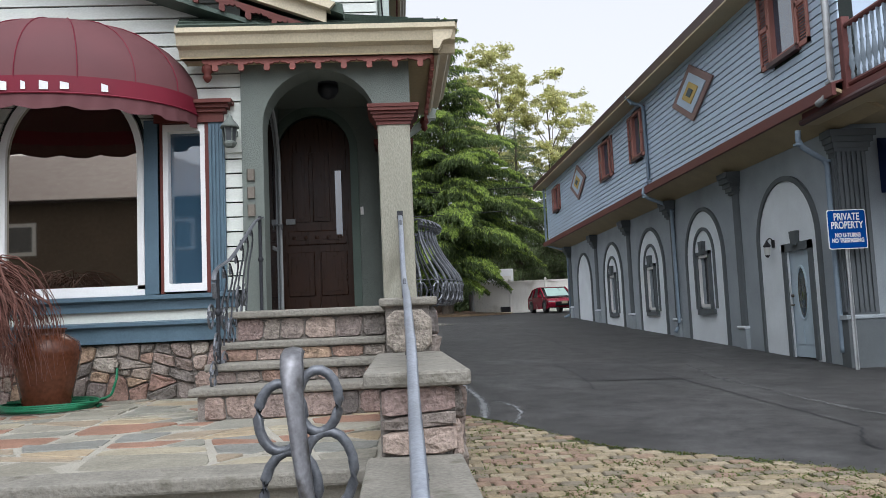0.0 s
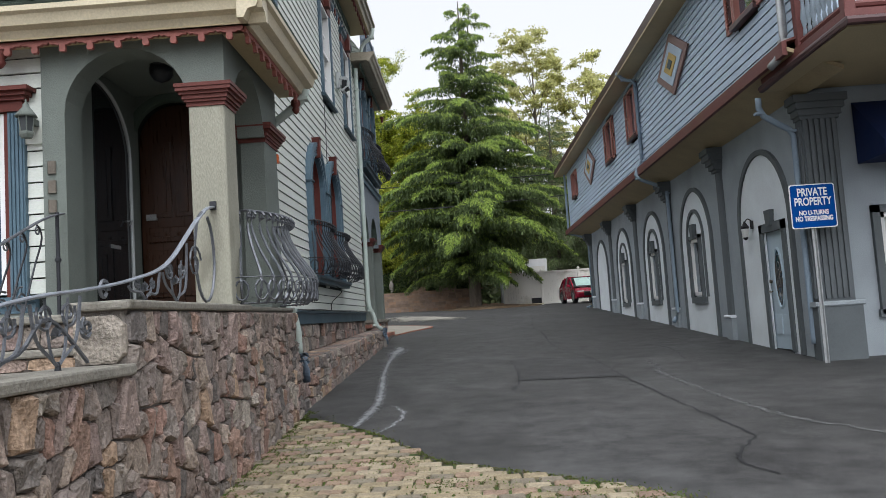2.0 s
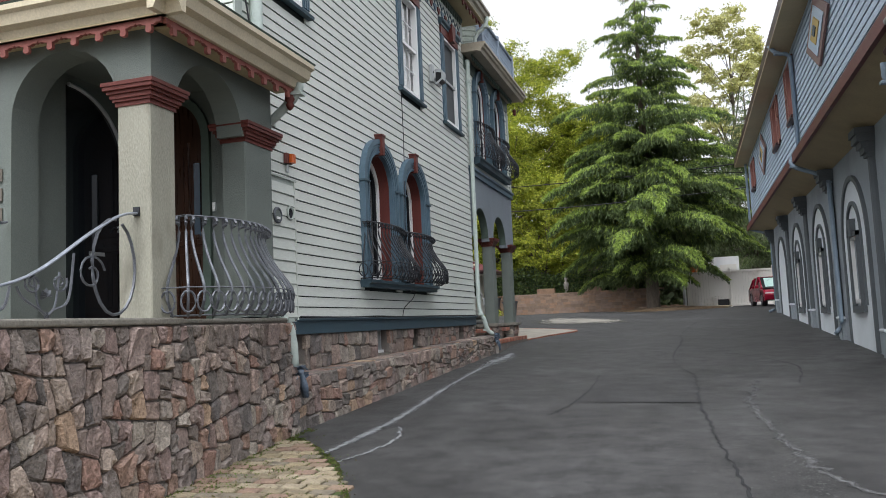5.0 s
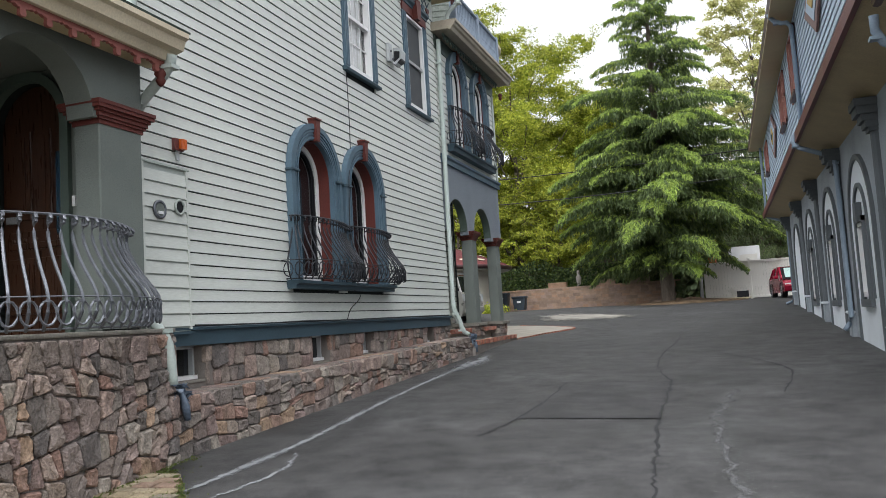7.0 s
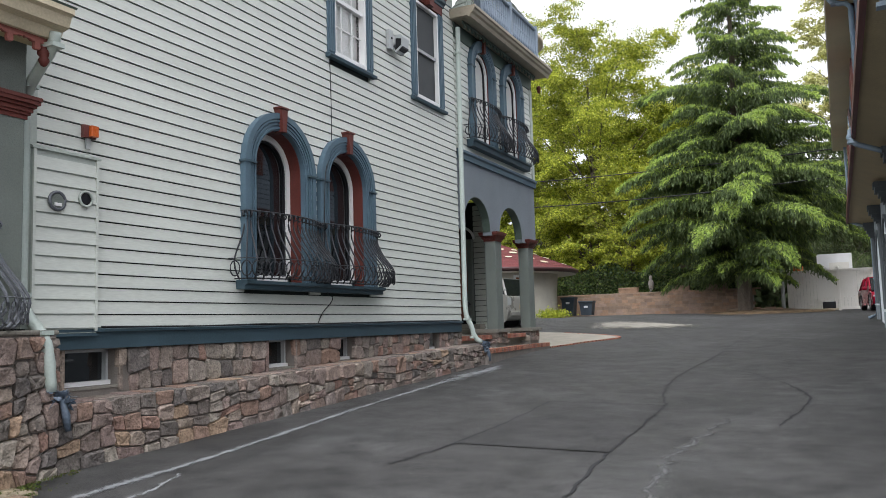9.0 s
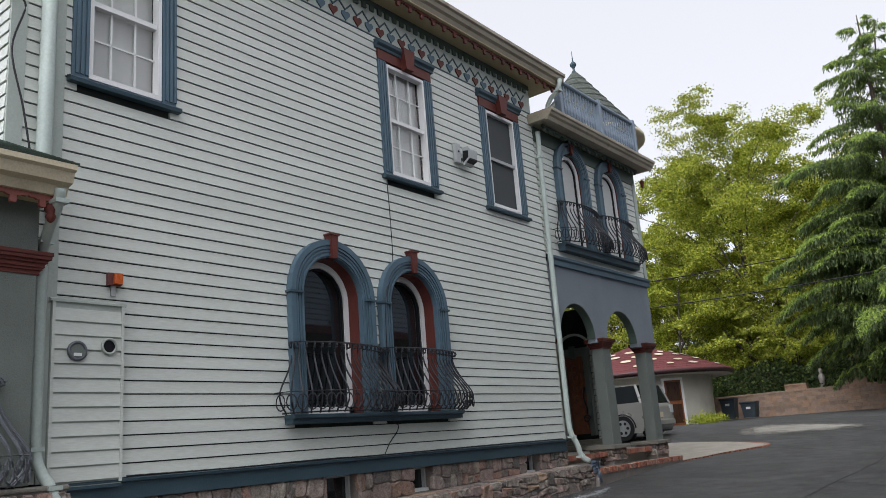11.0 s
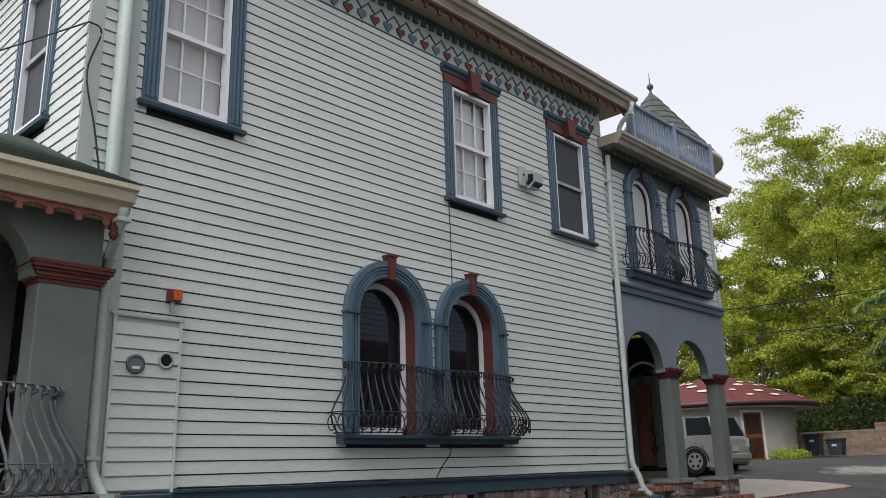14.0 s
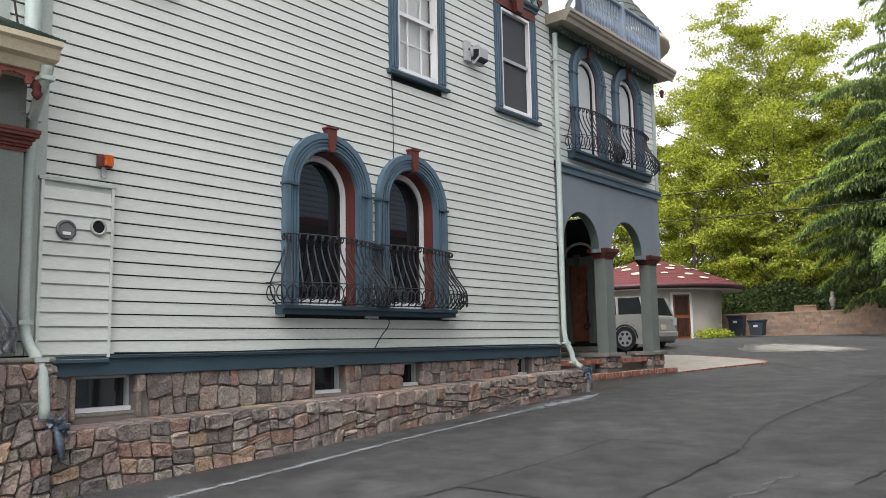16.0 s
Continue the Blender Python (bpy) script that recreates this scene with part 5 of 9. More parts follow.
# newel at the street end
d = thing("newel_scroll", "worn grey iron newel strap with ring scrolls at the rail end", "railing")
pts = smooth_path([(-0.17, 1.62, 1.12), (-0.195, 1.63, 1.28), (-0.215, 1.65, 1.44), (-0.222, 1.67, 1.53), (-0.224, 1.72, 1.55)], 5)
part("strap", Shape().tube(pts, 0.024, 8, flat=0.5), mat("rubbed_dark_iron", (0.19, 0.19, 0.20), 0.38, 0.3, 16, 90, 0.05, metal=0.5, stain=((0.07, 0.065, 0.06), 14, 0.55)), d, "rubbed dark iron strap", True)
part("post", Shape().tube([(-0.19, 1.70, 0.2), (-0.185, 1.68, 1.2)], 0.016, 8), IRON_GREY, d)
for q, zc, r in ((-1, 1.42, 0.046), (1, 1.45, 0.042), (-1, 1.27, 0.055), (1, 1.31, 0.052)):
    part("ring", Shape().tube([(-0.21 + (1.44 - zc) * 0.12 + q * 0.040 + r * math.cos(a), 1.68, zc + r * 1.5 * math.sin(a)) for a in [i * math.tau / 18 for i in range(18)]], 0.0115, 6, True), IRON_GREY, d, "", True)

# railing on the house side of the steps
d = thing("stair_railing", "wrought iron railing with curls beside the house front", "railing")
lr = smooth_path([(-1.36, 8.30, 2.74), (-1.38, 8.0, 2.66), (-1.40, 7.5, 2.44), (-1.42, 7.0, 2.22), (-1.44, 6.55, 2.10), (-1.44, 6.42, 2.0), (-1.44, 6.45, 1.86)], 5)
part("handrail", Shape().tube(lr, 0.02, 8, flat=0.55), IRON_GREY, d)
part("post", Shape().tube([(-1.37, 8.2, 1.79), (-1.37, 8.2, 2.74)], 0.018, 8), IRON, d)
part("post", Shape().tube([(-1.44, 6.55, 1.18), (-1.44, 6.55, 2.10)], 0.016, 8), IRON, d)
for z in (2.3, 1.75):
    part("knob", Shape().lathe([(0.01, -0.04), (0.032, 0.0), (0.01, 0.04)], (-1.37 if z > 2 else -1.44, 8.2 if z > 2 else 6.55, z), 10), IRON, d, "", True)
for k in range(6):
    y = 6.70 + 0.25 * k
    z = min(lr, key=lambda p: abs(p.y - y)).z
    foot = 1.35 + (y - 6.5) * 0.3
    part("bar", Shape().tube(smooth_path([(-1.42, y - 0.02, z - 0.02), (-1.41, y + 0.05, z - 0.14), (-1.44, y - 0.04, (z + foot) / 2), (-1.43, y - 0.25, foot)], 4), 0.009, 5), IRON, d)
    part("curl", Shape().tube(spiral((-1.42, y, z - 0.08), 0.05, 1.3, 0, (ALONG, UP)), 0.008, 5), IRON_GREY, d)
for y, z, r in ((6.8, 1.72, 0.16), (7.05, 1.55, 0.17), (6.5, 1.45, 0.15), (6.75, 1.30, 0.14), (7.4, 1.85, 0.15), (6.3, 1.7, 0.12), (7.7, 1.92, 0.12), (6.35, 1.25, 0.13)):
    part("scroll", Shape().tube(spiral((-1.44, y, z), r, 1.5, y, (ALONG, UP)), 0.010, 5), IRON_GREY, d)


# ---- front bay: window, awning, lantern, urn ----
arched = window_thing("window_9", "large arched shop window with white frame and blue casing")
part("window_frame", put(arch_band(-3.30, 2.06, 3.42, 0.66, 0.07, 0, -0.04, 0.03, rise=0.78).box(-0.04, 0.03, -4.03, -2.57, 2.00, 2.10), bay_front), WHITE, arched, "white arched window frame")
part("pane", put(Shape().prism(arch_ring(-3.30, 2.08, 3.42, 0.67, 16, 0.78), 0, -0.025, -0.015), bay_front), SHOP_PANE, arched)
part("casing", put(Shape().box(0.0, 0.05, -2.56, -2.40, 2.0, 3.80), bay_front), BLUE, arched)
side = window_thing("window_10", "narrow white-framed side window with red and blue casing")
s = Shape()
for a, b, c, e in ((-2.37, -2.32, 2.10, 3.68), (-1.99, -1.94, 2.10, 3.68), (-2.37, -1.94, 2.02, 2.10), (-2.37, -1.94, 3.68, 3.75)):
    s.box(-0.1, 0.045, a, b, c, e)
part("window_frame", put(s, bay_front), WHITE, side)
part("pane", put(Shape().box(-0.08, -0.07, -2.32, -1.99, 2.1, 3.68), bay_front), PANE_BLUE, side)
part("inner_casing", put(Shape().box(0.0, 0.05, -2.42, -2.37, 2.0, 3.76).box(0.0, 0.05, -1.94, -1.90, 2.0, 3.76), bay_front), RED, side, "oxblood inner casing")
s = Shape().box(0.0, 0.06, -1.90, -1.74, 1.98, 3.76)
for k in range(4):
    s.box(0.06, 0.075, -1.89 + 0.037 * k, -1.868 + 0.037 * k, 2.02, 3.74)
part("outer_casing", put(s, bay_front), BLUE, side, "slate blue fluted casing")
s = Shape()
for k, (o, a, b) in enumerate(((0.0, 3.76, 3.86), (0.03, 3.86, 3.90), (0.06, 3.90, 3.94), (0.10, 3.94, 3.98))):
    s.box(0.0, 0.08 + o, -2.45 - o, -1.74 + o, a, b)
part("head", put(s, bay_front), RED, side, "oxblood stepped head")
structure("trim_bay_sill", put(Shape().prism([(0.0, 1.84), (0.06, 1.84), (0.06, 1.93), (0.12, 1.95), (0.12, 1.99), (0.0, 2.0)], 1, -6.0, -1.66), bay_front), BLUE, "slate blue sill board of the bay", "trim")
structure("trim_bay_belt", put(Shape().prism([(0.0, 1.52), (0.04, 1.52), (0.04, 1.67), (0.09, 1.69), (0.09, 1.72), (0.0, 1.74)], 1, -6.0, -1.56), bay_front), BLUE, "slate blue water-table board of the bay", "trim")
structure("trim_bay_panel", put(Shape().box(0.0, 0.02, -6.0, -1.56, 1.73, 1.85), bay_front), MINT, "pale green board between the blue belts", "trim")

d = thing("awning", "faded maroon dome awning with a scalloped valance", "awning")
AC, AW, AD, AH = -3.4, 1.40, 1.05, 0.86
dome = Shape()
nu, nv = 24, 10
zb = 3.98
vs = []
for j in range(nv + 1):
    q = j / nv * math.pi / 2
    for i in range(nu + 1):
        a = math.pi * i / nu
        vs.append((AC - AW * math.cos(a) * math.cos(q), 8.38 - AD * math.sin(a) * math.cos(q), zb + AH * math.sin(q)))
dome.add(vs, [(j * (nu + 1) + i, j * (nu + 1) + i + 1, (j + 1) * (nu + 1) + i + 1, (j + 1) * (nu + 1) + i) for j in range(nv) for i in range(nu)])
part("canopy", dome, AWNING_RED, d, "faded maroon canvas dome", True)
for k in range(1, 8):
    a = math.pi * k / 8
    part("seam", Shape().tube([(AC - (AW + 0.004) * math.cos(a) * math.cos(q), 8.38 - (AD + 0.004) * math.sin(a) * math.cos(q), zb + (AH + 0.004) * math.sin(q)) for q in [i * math.pi / 22 for i in range(11)]], 0.006, 4), BAND_RED, d)
band, val = Shape(), Shape()
for i in range(96):
    a, b = math.pi * i / 96, math.pi * (i + 1) / 96
    pa, pb = (AC - AW * math.cos(a), 8.38 - AD * math.sin(a)), (AC - AW * math.cos(b), 8.38 - AD * math.sin(b))
    band.add([(*pa, zb - 0.16), (*pb, zb - 0.16), (*pb, zb + 0.01), (*pa, zb + 0.01)], [(0, 1, 2, 3)])
    za, zc = zb - 0.27 - 0.035 * abs(math.sin(a * 10)), zb - 0.27 - 0.035 * abs(math.sin(b * 10))
    fa, fb = 1 + 0.012 * math.sin(a * 40), 1 + 0.012 * math.sin(b * 40)
    ga = lambda p, f: (AC + (p[0] - AC) * f, 8.38 + (p[1] - 8.38) * f)
    val.add([(*ga(pa, fa), za), (*ga(pb, fb), zc), (*pb, zb - 0.15), (*pa, zb - 0.15)], [(0, 1, 2, 3)])
part("band", band, BAND_RED, d, "crimson band with worn white lettering marks", True)
part("valance", val, AWNING_RED, d, "", True)
part("piping", Shape().tube([(AC - (AW + 0.008) * math.cos(a), 8.38 - (AD + 0.008) * math.sin(a), zb - 0.155) for a in [math.pi * i / 40 for i in range(41)]], 0.009, 5), BAND_RED, d)
rng = random.Random(5)
for k in range(9):
    a = math.pi * (0.36 + 0.040 * k)
    if k in (2, 7):
        continue
    c, w = Vector((AC - (AW + 0.012) * math.cos(a), 8.38 - (AD + 0.012) * math.sin(a), zb - 0.085)), 0.02 + 0.02 * rng.random()
    t = Vector((math.sin(a) * AW, -math.cos(a) * AD, 0)).normalized()
    h = 0.035 + 0.012 * rng.random()
    part("letter_bar", Shape().add([c - t * w - Vector((0, 0, h)), c + t * w - Vector((0, 0, h)), c + t * w + Vector((0, 0, h * 0.6)), c - t * w + Vector((0, 0, h))], [(0, 1, 2, 3)]), WHITE, d, "worn white bar")

d = thing("wall_lantern", "weathered grey-green coach lantern beside the porch", "lamp", at=(-1.66, 8.38, 3.5))
part("back_board", Shape().box(-0.12, 0.11, -0.02, 0.02, -0.06, 0.34), MINT, d)
part("bracket", Shape().box(0.02, 0.06, -0.13, 0.0, 0.10, 0.16), SAGE, d)
part("cage", Shape().lathe([(0.05, -0.03), (0.07, 0.0), (0.072, 0.02), (0.06, 0.03)], (0, -0.14, 0), 6), SAGE, d)
part("glass", Shape().lathe([(0.055, 0.02), (0.07, 0.17)], (0, -0.14, 0), 6), SCREEN, d, "dim lantern glass")
for k in range(6):
    a = math.tau * k / 6
    part("cage_bar", Shape().tube([(0.058 * math.cos(a), -0.14 + 0.058 * math.sin(a), 0.02), (0.075 * math.cos(a), -0.14 + 0.075 * math.sin(a), 0.18)], 0.006, 4), SAGE, d)
part("hood", Shape().lathe([(0.10, 0.17), (0.085, 0.20), (0.045, 0.25), (0.03, 0.27), (0.03, 0.29), (0.012, 0.31), (0.004, 0.34)], (0, -0.14, 0), 10), SAGE, d, "", True)

d = thing("house_number", "three raised bronze number plates as plain bars", "number", at=(-1.47, 8.33, 3.0))
BRONZE = mat("dull_bronze", (0.16, 0.14, 0.115), 0.45, 0.2, 8, 60, 0.1, metal=0.6)
for k in range(3):
    part("number_bar", Shape().box(-0.04, 0.04, -0.025, 0.0, 0.19 - 0.185 * k - 0.06, 0.19 - 0.185 * k + 0.06, 0.01), BRONZE, d)

d = thing("urn", "tall glazed brown clay urn on the patio", "urn", at=(-3.28, 7.75, 0.945))
GLAZE = mat("brown_glaze", (0.10, 0.035, 0.018), 0.22, 0.3, 5, 30, 0.05)
part("jar", Shape().lathe([(0.19, 0.0), (0.21, 0.06), (0.27, 0.36), (0.30, 0.52), (0.28, 0.62), (0.19, 0.68), (0.15, 0.70), (0.17, 0.735), (0.18, 0.75)], (0, 0, 0), 28), GLAZE, d, "", True)
part("soil", Shape().lathe([(0.16, 0.735), (0.15, 0.742)], (0, 0, 0), 16), SOIL, d)

d = thing("weeping_shrub", "leafless red-brown weeping maple spilling beside the urn", "shrub", at=(-3.75, 7.25, 0.94))
TWIG = mat("red_brown_twigs", (0.125, 0.055, 0.042), 0.8, 0.3, 8, 60, 0.1)
part("trunk", Shape().tube([(0, 0, 0), (0.03, 0.02, 0.5), (-0.05, 0, 0.9), (0.05, 0.03, 1.2)], [0.06, 0.05, 0.045, 0.03], 7), TWIG, d)
rng = random.Random(11)
tw = Shape()
for k in range(620):
    a, r = rng.uniform(0, math.tau), rng.uniform(0.15, 0.85) ** 0.8
    h = 1.10 + rng.uniform(-0.10, 0.24)
    b = a + rng.uniform(-0.5, 0.5)
    keys = [(0.05, 0.03, 1.05), (0.30 * r * math.cos(a), 0.30 * r * math.sin(a), h + 0.10 * r), (0.70 * r * math.cos(b), 0.70 * r * math.sin(b), h - 0.06), (0.88 * r * math.cos(b), 0.88 * r * math.sin(b), h - 0.24 - 0.2 * rng.random()), (0.9 * r * math.cos(b + 0.15), 0.9 * r * math.sin(b + 0.15), h - 0.50 - 0.35 * rng.random())]
    path = smooth_path(keys, 2)
    path = [p + Vector((rng.uniform(-0.025, 0.025), rng.uniform(-0.025, 0.025), rng.uniform(-0.02, 0.02))) for p in path]
    tw.tube(path, [0.008 - 0.006 * i / (len(path) - 1) for i in range(len(path))], 3)
part("twig_crown", tw, TWIG, d, "tangle of fine drooping twigs")

d = thing("garden_hose", "coiled green garden hose lying on the patio", "hose")
HOSE = mat("green_rubber", (0.012, 0.13, 0.06), 0.4, 0.15, 8, 60, 0.05)
coil = []
for k in range(150):
    a = k * 0.2
    coil.append((-3.25 + (0.42 + 0.03 * math.sin(k * 0.37)) * math.cos(a), 7.75 + (0.36 + 0.04 * math.cos(k * 0.23)) * math.sin(a), 0.96 + 0.015 * (k // 32)))
coil = coil[:141] + [tuple(p) for p in smooth_path([coil[140], (-2.9, 8.0, 1.0), (-2.82, 8.2, 1.12), (-2.84, 8.33, 1.30)], 5)]
part("tube", Shape().tube(coil, 0.013, 6), HOSE, d, "", True)
part("spigot", Shape().tube([(-2.84, 8.42, 1.32), (-2.84, 8.32, 1.32), (-2.84, 8.30, 1.28)], 0.018, 8).box(-2.875, -2.805, 8.335, 8.35, 1.36, 1.37), BRONZE, d, "brass spigot")

# ---- fittings on the side wall ----
d = tagged(thing("access_panel", "clapboarded cover standing proud, with a meter and an open vent", "panel"), kind="structure")
part("body", put(Shape().box(0.0, 0.055, 10.80, 11.55, 1.74, 3.50), east), MINT_TRIM, d)
part("top_flashing", put(Shape().prism([(0.0, 3.56), (0.085, 3.52), (0.085, 3.50), (0.0, 3.50)], 1, 10.78, 11.57), east), MINT_TRIM, d)
part("bottom_lip", put(Shape().box(0.0, 0.07, 10.80, 11.55, 1.71, 1.738), east), NAVY, d)
for a in (10.80, 11.52):
    part("edge_board", put(Shape().box(0.055, 0.078, a, a + 0.03, 1.76, 3.50), east), MINT, d)
for k in range(12):
    z = 1.78 + 0.1385 * k
    part("clapboard", put(Shape().add([(0.05, 10.83, z + 0.014), (0.078, 10.83, z + 0.014), (0.062, 10.83, z + 0.1385), (0.05, 10.83, z + 0.1385), (0.05, 11.52, z + 0.014), (0.078, 11.52, z + 0.014), (0.062, 11.52, z + 0.1385), (0.05, 11.52, z + 0.1385)], [(0, 1, 2, 3), (7, 6, 5, 4), (0, 4, 5, 1), (1, 5, 6, 2), (2, 6, 7, 3), (3, 7, 4, 0)]), east), MINT, d)
ringx = lambda cy, cz, r, t: Shape().tube([(-0.06, cy + r * math.cos(a), cz + r * math.sin(a)) for a in [i * math.tau / 18 for i in range(18)]], t, 6, True)
part("meter_ring", ringx(11.05, 3.02, 0.085, 0.018), IRON_GREY, d, "", True)
part("meter_face", Shape().tube([(-0.10, 11.05, 3.02), (-0.055, 11.05, 3.02)], 0.075, 16), SAGE, d)
part("meter_dial", Shape().box(-0.055, -0.045, 11.01, 11.09, 2.97, 3.0), WHITE, d)
part("vent_ring", ringx(11.38, 3.08, 0.075, 0.014), MINT_TRIM, d, "", True)
part("vent_hole", Shape().tube([(-0.10, 11.38, 3.08), (-0.066, 11.38, 3.08)], 0.068, 16), BLACK, d)

d = thing("strobe_light", "orange alarm strobe on a grey bracket", "alarm", at=(-0.13, 11.42, 3.78))
AMBER = mat("orange_plastic", (0.55, 0.11, 0.02), 0.3, 0.1, 8, 60, 0.02)
part("lens", Shape().box(0.045, 0.10, 0.0, 0.09, -0.05, 0.06, 0.01), AMBER, d)
part("backing", Shape().box(0.0, 0.045, -0.05, 0.10, -0.06, 0.07), MAROON, d)
part("bracket", Shape().box(0.0, 0.02, 0.0, 0.05, -0.17, -0.06), GREY_PLASTIC, d)

d = thing("flood_light", "grey wall box with a dark hooded flood light", "light fixture", at=(-0.13, 17.64, 6.70))
part("box", Shape().box(0.0, 0.07, 0.0, 0.15, -0.16, 0.18, 0.01), GREY_PLASTIC, d)
part("door_latch", Shape().box(0.07, 0.085, 0.06, 0.09, 0.02, 0.05), BLACK, d)
part("arm", Shape().box(0.0, 0.10, 0.17, 0.21, -0.12, -0.06), BLACK, d)
part("housing", Shape().prism([(0.06, -0.16), (0.10, -0.20), (0.22, -0.10), (0.24, 0.06), (0.20, 0.12), (0.08, 0.12)], 1, 0.17, 0.40), GREY_PLASTIC, d, "sloped grey hood")
part("side_vent", Shape().prism([(0.09, -0.15), (0.20, -0.08), (0.21, 0.04), (0.10, 0.06)], 1, 0.165, 0.17), BLACK, d)
part("lens", Shape().prism([(0.07, -0.19), (0.23, -0.13), (0.235, -0.10), (0.06, -0.17)], 1, 0.18, 0.39), BLACK, d, "dark downward lens")

d = thing("wall_cable", "thin dark cable running down the clapboards", "cable")
part("wire", Shape().tube(smooth_path([(-0.115, 15.86, 5.83), (-0.115, 15.88, 5.2), (-0.115, 15.86, 4.4), (-0.02, 15.55, 3.9), (-0.05, 15.56, 2.4), (0.08, 15.55, 2.15), (-0.11, 15.57, 1.95), (-0.11, 15.45, 1.80)], 6), 0.007, 5), BLACK, d)
d = thing("wall_cable", "black cable looped along the water-table board", "cable")
part("wire", Shape().tube(smooth_path([(-0.075, 11.6, 1.80), (-0.075, 13.0, 1.79), (-0.07, 14.2, 1.80), (-0.075, 15.4, 1.79), (-0.075, 18.0, 1.80), (-0.075, 20.2, 1.80)], 6), 0.009, 5), BLACK, d)
d = thing("service_cable", "overhead service cables tied to the house corner", "cable")
for k, (a, b) in enumerate((((-0.05, 10.45, 8.15), (-16, 3.0, 9.8)), ((-0.08, 10.42, 8.05), (-16, 2.8, 9.6)), ((-0.10, 10.28, 6.6), (-16, 3.5, 7.2)))):
    A, B = Vector(a), Vector(b)
    part("wire", Shape().tube([A.lerp(B, t / 10) - Vector((0, 0, 0.5 * math.sin(math.pi * t / 10))) for t in range(11)], 0.010, 5), BLACK, d)
part("drip_loop", Shape().tube(smooth_path([(-0.10, 10.28, 6.6), (-0.05, 10.40, 6.5), (-0.08, 10.30, 6.0), (-0.05, 10.42, 5.4), (-0.02, 10.5, 4.9)], 6), 0.011, 5), BLACK, d)
for k in range(4):
    part("loop", Shape().tube(smooth_path([(-0.05 + 0.02 * k, 10.5, 8.45), (0.02, 10.55 + 0.02 * k, 8.2), (0.0, 10.48, 7.75 + 0.06 * k), (-0.05, 10.42 + 0.02 * k, 8.1)], 6), 0.010, 5), BLACK, d)

for i, (a, b, c, e) in enumerate(((11.26, 11.92, 1.20, 1.57), (14.41, 14.98, 1.21, 1.58), (16.02, 16.56, 1.23, 1.57), (19.03, 19.53, 1.27, 1.58))):
    w = window_thing("window_%d" % (i + 11), "small dark cellar window with a white frame")
    s = Shape()
    for p, q, r, t in ((a, a + 0.03, c, e), (b - 0.03, b, c, e), (a, b, e - 0.03, e)):
        s.box(-0.40, -0.34, p, q, r, t)
    part("window_frame", s, GREY_PLASTIC, w)
    part("frame_sill", Shape().box(-0.40, -0.30, a, b, c, c + 0.045), WHITE, w, "white lower rail")
    for p, q in ((a - 0.055, a - 0.002), (b + 0.002, b + 0.055)):
        part("jamb_stone", Shape().box(-0.34, -0.168, p, q, c - 0.06, e, 0.012), STONE, w, "squared jamb stone")
    part("pane", Shape().box(-0.41, -0.40, a + 0.03, b - 0.03, c + 0.04, e - 0.02), PANE, w)
    part("stone_sill", Shape().box(-0.36, -0.19, a, b, c - 0.03, c - 0.002), BLUESTONE, w)

for y, x, z in ((10.86, 0.26, 1.22), (20.72, 0.24, 1.34)):
    d = thing("tarp_splash", "crumpled blue-grey plastic tied round the downspout foot", "plastic")
    TARP = mat("blue_grey_plastic", (0.10, 0.13, 0.17), 0.35, 0.3, 8, 40, 0.3)
    s = Shape()
    rng = random.Random(int(y))
    for k in range(26):
        c = Vector((x + rng.uniform(-0.05, 0.06), y + rng.uniform(-0.10, 0.12), z - rng.uniform(0.0, 0.14)))
        pts = [c + Vector((rng.uniform(-0.06, 0.06), rng.uniform(-0.08, 0.08), rng.uniform(-0.06, 0.06))) for _ in range(4)]
        s.add(pts, [(0, 1, 2), (0, 2, 3), (0, 3, 1), (1, 3, 2)])
    part("folds", s, TARP, d)
    part("flap", Shape().tube([(x + 0.02, y, z - 0.08), (x + 0.04, y + 0.03, z - 0.22), (x + 0.05, y + 0.05, z - 0.36)], [0.05, 0.075, 0.055], 10, flat=0.5), TARP, d, "", True)

# ---- arcade: steps, carved door ----
slabm = mat("sandy_paving", (0.29, 0.265, 0.22), 0.85, 0.2, 2.5, 40, 0.3)
def terrace(name, pts, z0, z1, material, label):
    return structure(name, Shape().prism(pts, 2, z0, z1), material, label, "terrace")


curve = [(-0.3, 20.6), (0.30, 20.72), (0.24, 21.5), (0.16, 22.6), (0.10, 23.6), (0.06, 24.6), (0.12, 25.5), (0.42, 26.5), (0.85, 27.5), (1.08, 28.2), (0.9, 28.7), (0.2, 29.1), (-0.8, 29.3), (-2.6, 29.4)]
terrace("arcade_terrace", curve[:6] + [(0.08, 25.2), (-2.6, 25.2), (-2.6, 20.6)], 0.7, 1.20, MORTAR, "stone-edged terrace by the arcade")
terrace("arcade_floor", [(-2.6, 20.46), (-0.36, 20.46), (-0.36, 25.08), (-2.6, 25.08)], 1.0, 1.47, slabm, "raised arcade floor")
def rim(y):
    """Outer line of the terrace."""
    pts = [(25.2, 0.08), (25.5, 0.12), (26.5, 0.42), (27.5, 0.85), (28.2, 1.08), (28.7, 0.9), (29.1, 0.2), (29.3, -0.8), (29.4, -2.4)]
    for (a, xa), (b, xb) in zip(pts, pts[1:]):
        if a <= y <= b:
            return xa + (xb - xa) * (y - a) / (b - a)
    return xb


